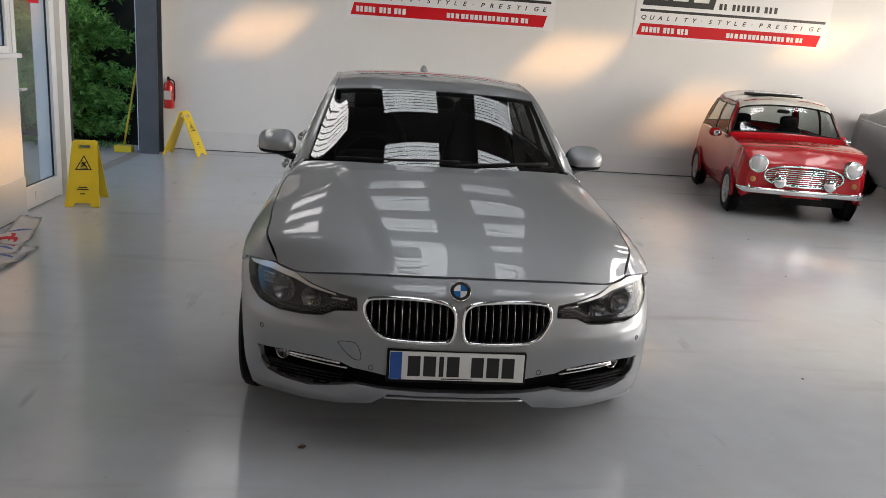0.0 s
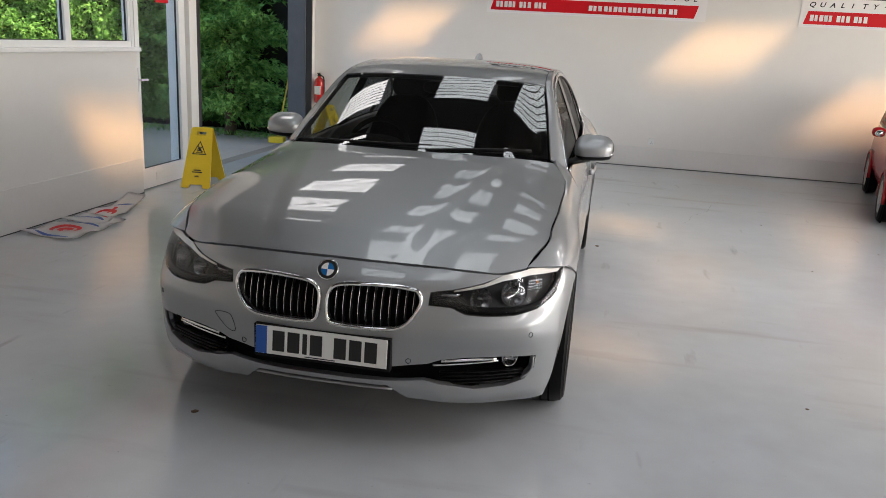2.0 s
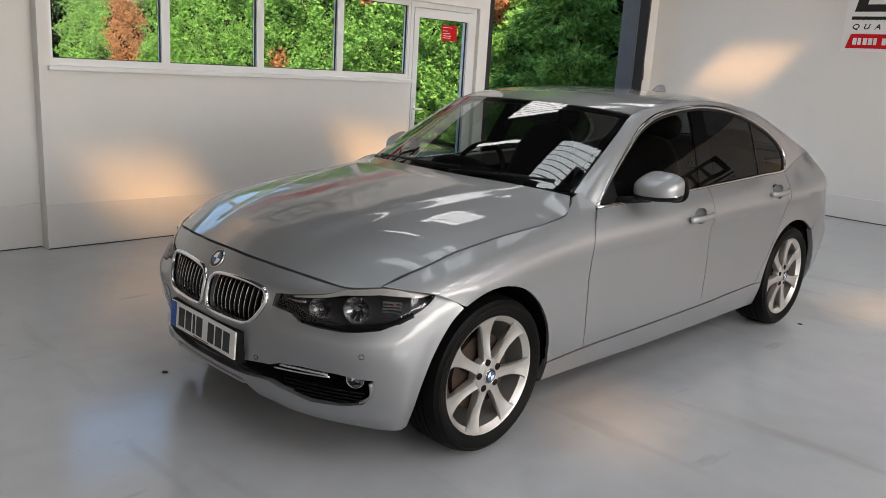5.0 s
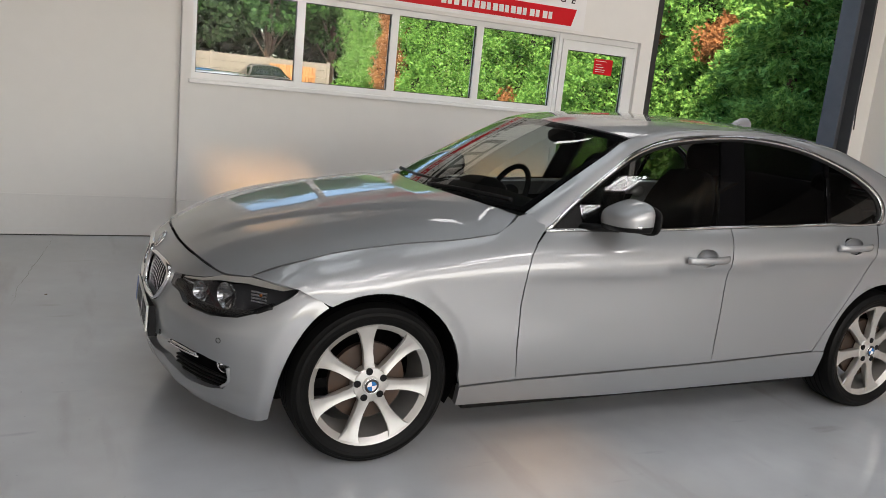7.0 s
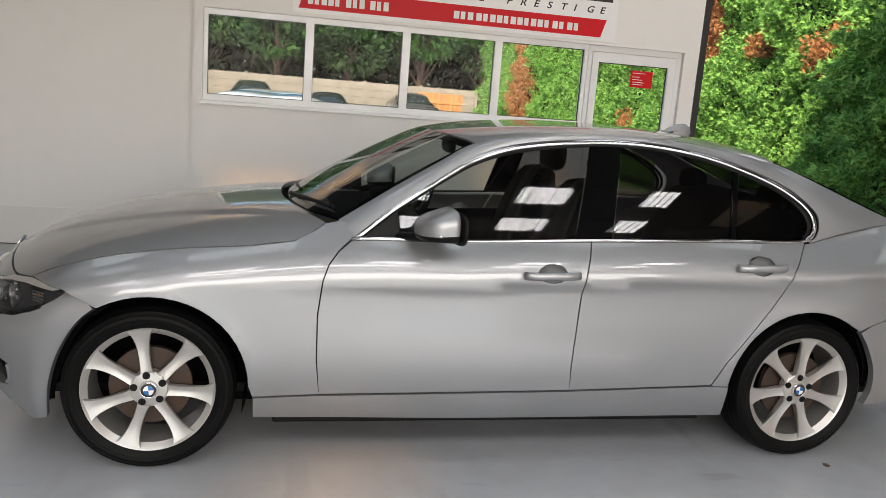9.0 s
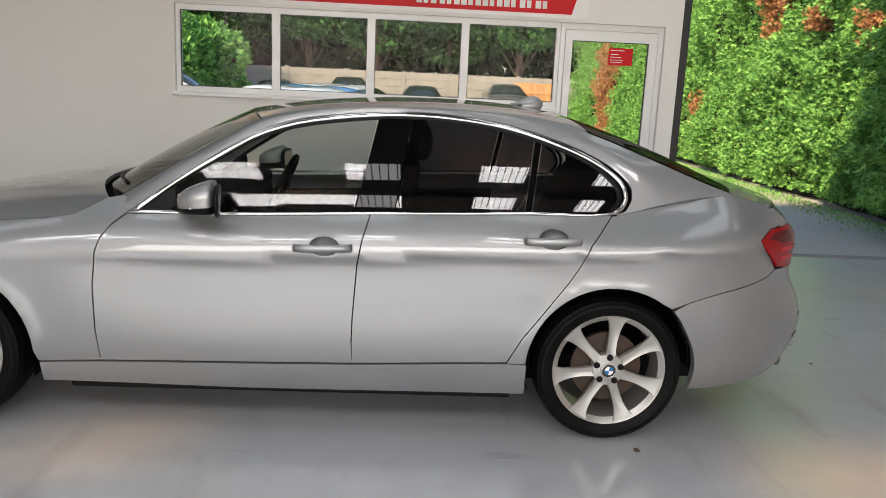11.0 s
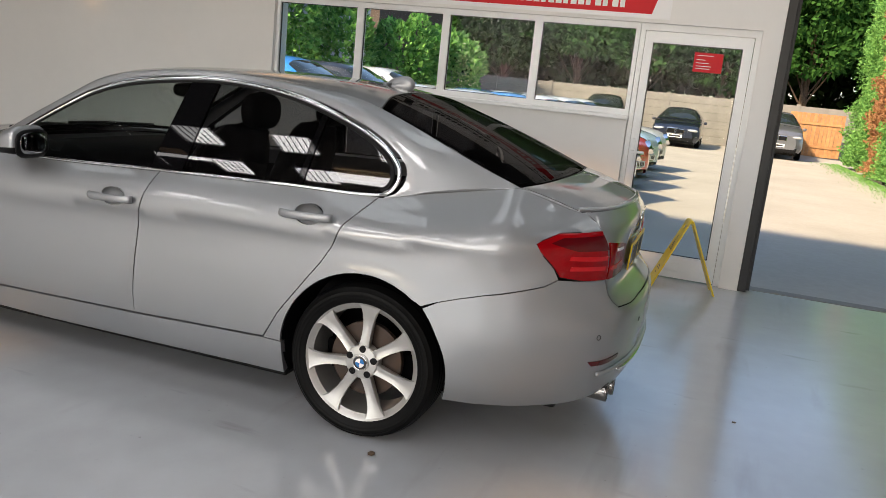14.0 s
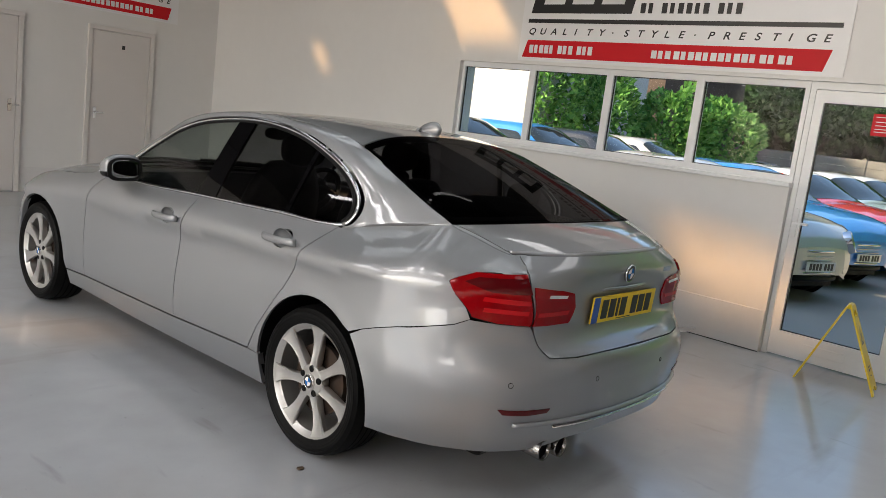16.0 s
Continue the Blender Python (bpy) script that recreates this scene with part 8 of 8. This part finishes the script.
def broad_tree(x, y, h, r, n, material, label, low):
    """A broad-leaved tree: trunk, forked limbs, leaf clumps with gaps."""
    th = thing("broadleaf_tree", label, "tree", pose(x, y, -0.04), group="trees behind the fence")
    obj("trunk", lathe_bm([(0, 0), (0.26, 0), (0.20, 0.6), (0.15, low + 0.8), (0.05, h * 0.75), (0, h * 0.75)], 10, "z"), BARK, th, "brown trunk", True)
    cen, nor = [], []
    bm = bmesh.new()
    for i in range(16):
        a, el = i * 2.4, rng.uniform(0.1, 1.1)
        c = Vector((math.cos(a) * r * 0.7 * math.cos(el), math.sin(a) * r * 0.7 * math.cos(el), low + (h - low) * (0.25 + 0.6 * i / 16)))
        root = Vector((0, 0, low * 0.8 + 0.1 * i))
        d = (c - root).normalized()
        q = d.orthogonal().normalized() * 0.05
        w = d.cross(q).normalized() * 0.05
        b0 = [bm.verts.new(root + e) for e in (q, w, -q, -w)]
        b1 = bm.verts.new(c)
        for j in range(4):
            bm.faces.new((b0[j], b0[(j + 1) % 4], b1))
        cr = r * rng.uniform(0.32, 0.55)
        for _ in range(n // 16):
            v = rng.normal(0, 1, 3)
            v /= np.linalg.norm(v)
            rr = cr * rng.uniform(0.65, 1.05)
            cen.append((c.x + v[0] * rr, c.y + v[1] * rr, c.z + v[2] * rr * 0.7))
            nor.append(tuple(v))
    obj("branchwork", bm, BARK, th, "forked branches")
    sprays("crown", cen, nor, 0.25, material, "leafy crown with gaps", "tree", parent=th, slim=0.7)
    return th


TREES = [(-34.8 - 1.2 * (k % 2), 12.5 - 3.4 * k, 7.5 + 1.5 * ((k * 7) % 3), 3.3) for k in range(10)] + [(-41 - 2 * (k % 2), 14 - 5 * k, 13, 4.8) for k in range(8)] + [(-28.5, -20, 9, 3.8), (-23.0, -21, 9, 3.8)]
for i, (x, y, h, r) in enumerate(TREES):
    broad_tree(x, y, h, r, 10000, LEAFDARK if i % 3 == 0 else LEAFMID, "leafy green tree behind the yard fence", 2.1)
# dense leafy backdrop; the shade under the trees is put into its dark colour
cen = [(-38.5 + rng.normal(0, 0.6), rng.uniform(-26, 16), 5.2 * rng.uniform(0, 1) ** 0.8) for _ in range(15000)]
sprays("far_shade_thicket", cen, [(1.0, 0, 0.1)] * len(cen), 0.62, LEAFSHADE, "leafy backdrop behind the trees, darkened to stand for their shade", "thicket", slim=0.7)
# shrubs beside the white house
for i, (x, y, h, r) in enumerate(((-13.6, -7.5, 4.3, 0.75), (-14.8, -6.7, 3.4, 0.95), (-16.3, -5.5, 3.1, 1.1), (-17.6, -4.9, 2.9, 1.2))):
    cen, nor = [], []
    for _ in range(5000):
        v = rng.normal(0, 1, 3)
        v /= np.linalg.norm(v)
        k = 0.85 + 0.3 * lump((v[0] * 2 + i, v[1] * 2, v[2] * 2), 1.0)
        cen.append((x + v[0] * r * k, y + v[1] * r * k, max(0.0, h * 0.5 + v[2] * h * 0.5 * k)))
        nor.append(tuple(v))
    sprays("shrub", cen, nor, 0.14, LEAF, "rounded leafy green shrub beside the house", "shrub", slim=0.7)

# far fence of concrete posts and panels
fence = thing("yard_fence", "grey concrete panel fence at the back of the yard", "fence", pose(-32.6, 0, -0.04))
for k in range(11):
    y = -18 + k * 2.6
    box("post", -0.07, 0.07, y - 0.07, y + 0.07, 0, 2.05, CONCRETE, fence)
    if k < 10:
        for j in range(6):
            box("panel", -0.03, 0.03, y + 0.07, y + 2.53, 0.02 + j * 0.33, 0.34 + j * 0.33, CONCRETE, fence)
# orange-brown timber gate panel near the hedge end
gate = thing("timber_fence", "orange-brown timber fence panels beside the hedge", "fence", pose(-31.5, 6.1, -0.04))
TIMBER = mat("orange_timber", (0.42, 0.20, 0.07), 0.7, var=0.2, scale=6, piece=0.15)
for k in range(14):
    box("board", -0.02, 0.02, -1.0 + k * 0.145, -0.865 + k * 0.145, 0.05, 1.75, TIMBER, gate)
box("rail", 0.02, 0.06, -1.0, 1.03, 0.4, 0.5, TIMBER, gate)
box("rail", 0.02, 0.06, -1.0, 1.03, 1.3, 1.4, TIMBER, gate)


def house(name, label, x0, x1, y0, y1, h, wall_mat, roof_h, wins):
    th = thing(name, label, "house", pose(0, 0, -0.04))
    box("wall", x0, x1, y0, y1, 0, h, wall_mat, th, "rendered wall")
    bm = bmesh.new()
    e = 0.35
    a = [bm.verts.new(p) for p in ((x0 - e, y0 - e, h), (x1 + e, y0 - e, h), (x1 + e, y1 + e, h), (x0 - e, y1 + e, h))]
    xm = (x0 + x1) / 2
    r = [bm.verts.new((xm, y0 - e, h + roof_h)), bm.verts.new((xm, y1 + e, h + roof_h))]
    for f in ((a[0], a[1], r[0]), (a[1], a[2], r[1], r[0]), (a[2], a[3], r[1]), (a[3], a[0], r[0], r[1]), (a[3], a[2], a[1], a[0])):
        bm.faces.new(f)
    obj("roof", bm, BRICKY, th, "brown tiled roof")
    for (y, z, w, hh) in wins:
        fr = box("window", x1 - 0.02, x1 + 0.05, y - w / 2, y + w / 2, z, z + hh, UPVC, th, "white framed window", 0.01)
        box("pane", x1 + 0.05, x1 + 0.056, y - w / 2 + 0.06, y + w / 2 - 0.06, z + 0.06, z + hh - 0.06, SMALLGLASS, fr, "dark pane")
    return th


house("white_house", "white rendered building beside the yard", -19.0, -13.0, -18, -7.9, 5.0, HOUSEWHITE, 1.8, ((-10.4, 1.5, 0.7, 1.2), (-13.5, 1.0, 1.2, 1.2)))
house("brick_house", "brown brick house beyond the shrubs", -30.0, -23.0, -17, -9.4, 5.0, BRICKY, 2.2, ((-10.6, 3.1, 0.7, 1.2), (-12.4, 3.1, 0.7, 1.2), (-14.6, 3.1, 0.7, 1.2)))
# strip of weeds at the hedge foot
cen = [(rng.uniform(-27, -3.8), 6.62 - abs(rng.normal(0, 0.30)), 0.0) for _ in range(8000)]
sprays("weeds", cen, [(0, -0.2, 1.0)] * len(cen), 0.045, LEAF, "low weeds and grass along the hedge foot", "weeds", slim=0.25)
# broom leaning outside the doorway
br = thing("yellow_broom", "yellow broom leaning against the outside corner", "broom", pose(-3.56, 6.16, -0.04))
tube("broom_handle", [(-0.14, -0.12, 0.05), (0.02, 0.0, 1.08)], 0.013, 0.013, WOODPOLE, br, "yellow handle")
box("broom_head", -0.25, -0.02, -0.18, -0.06, 0.0, 0.09, YELLOW, br, "yellow broom head", 0.01)
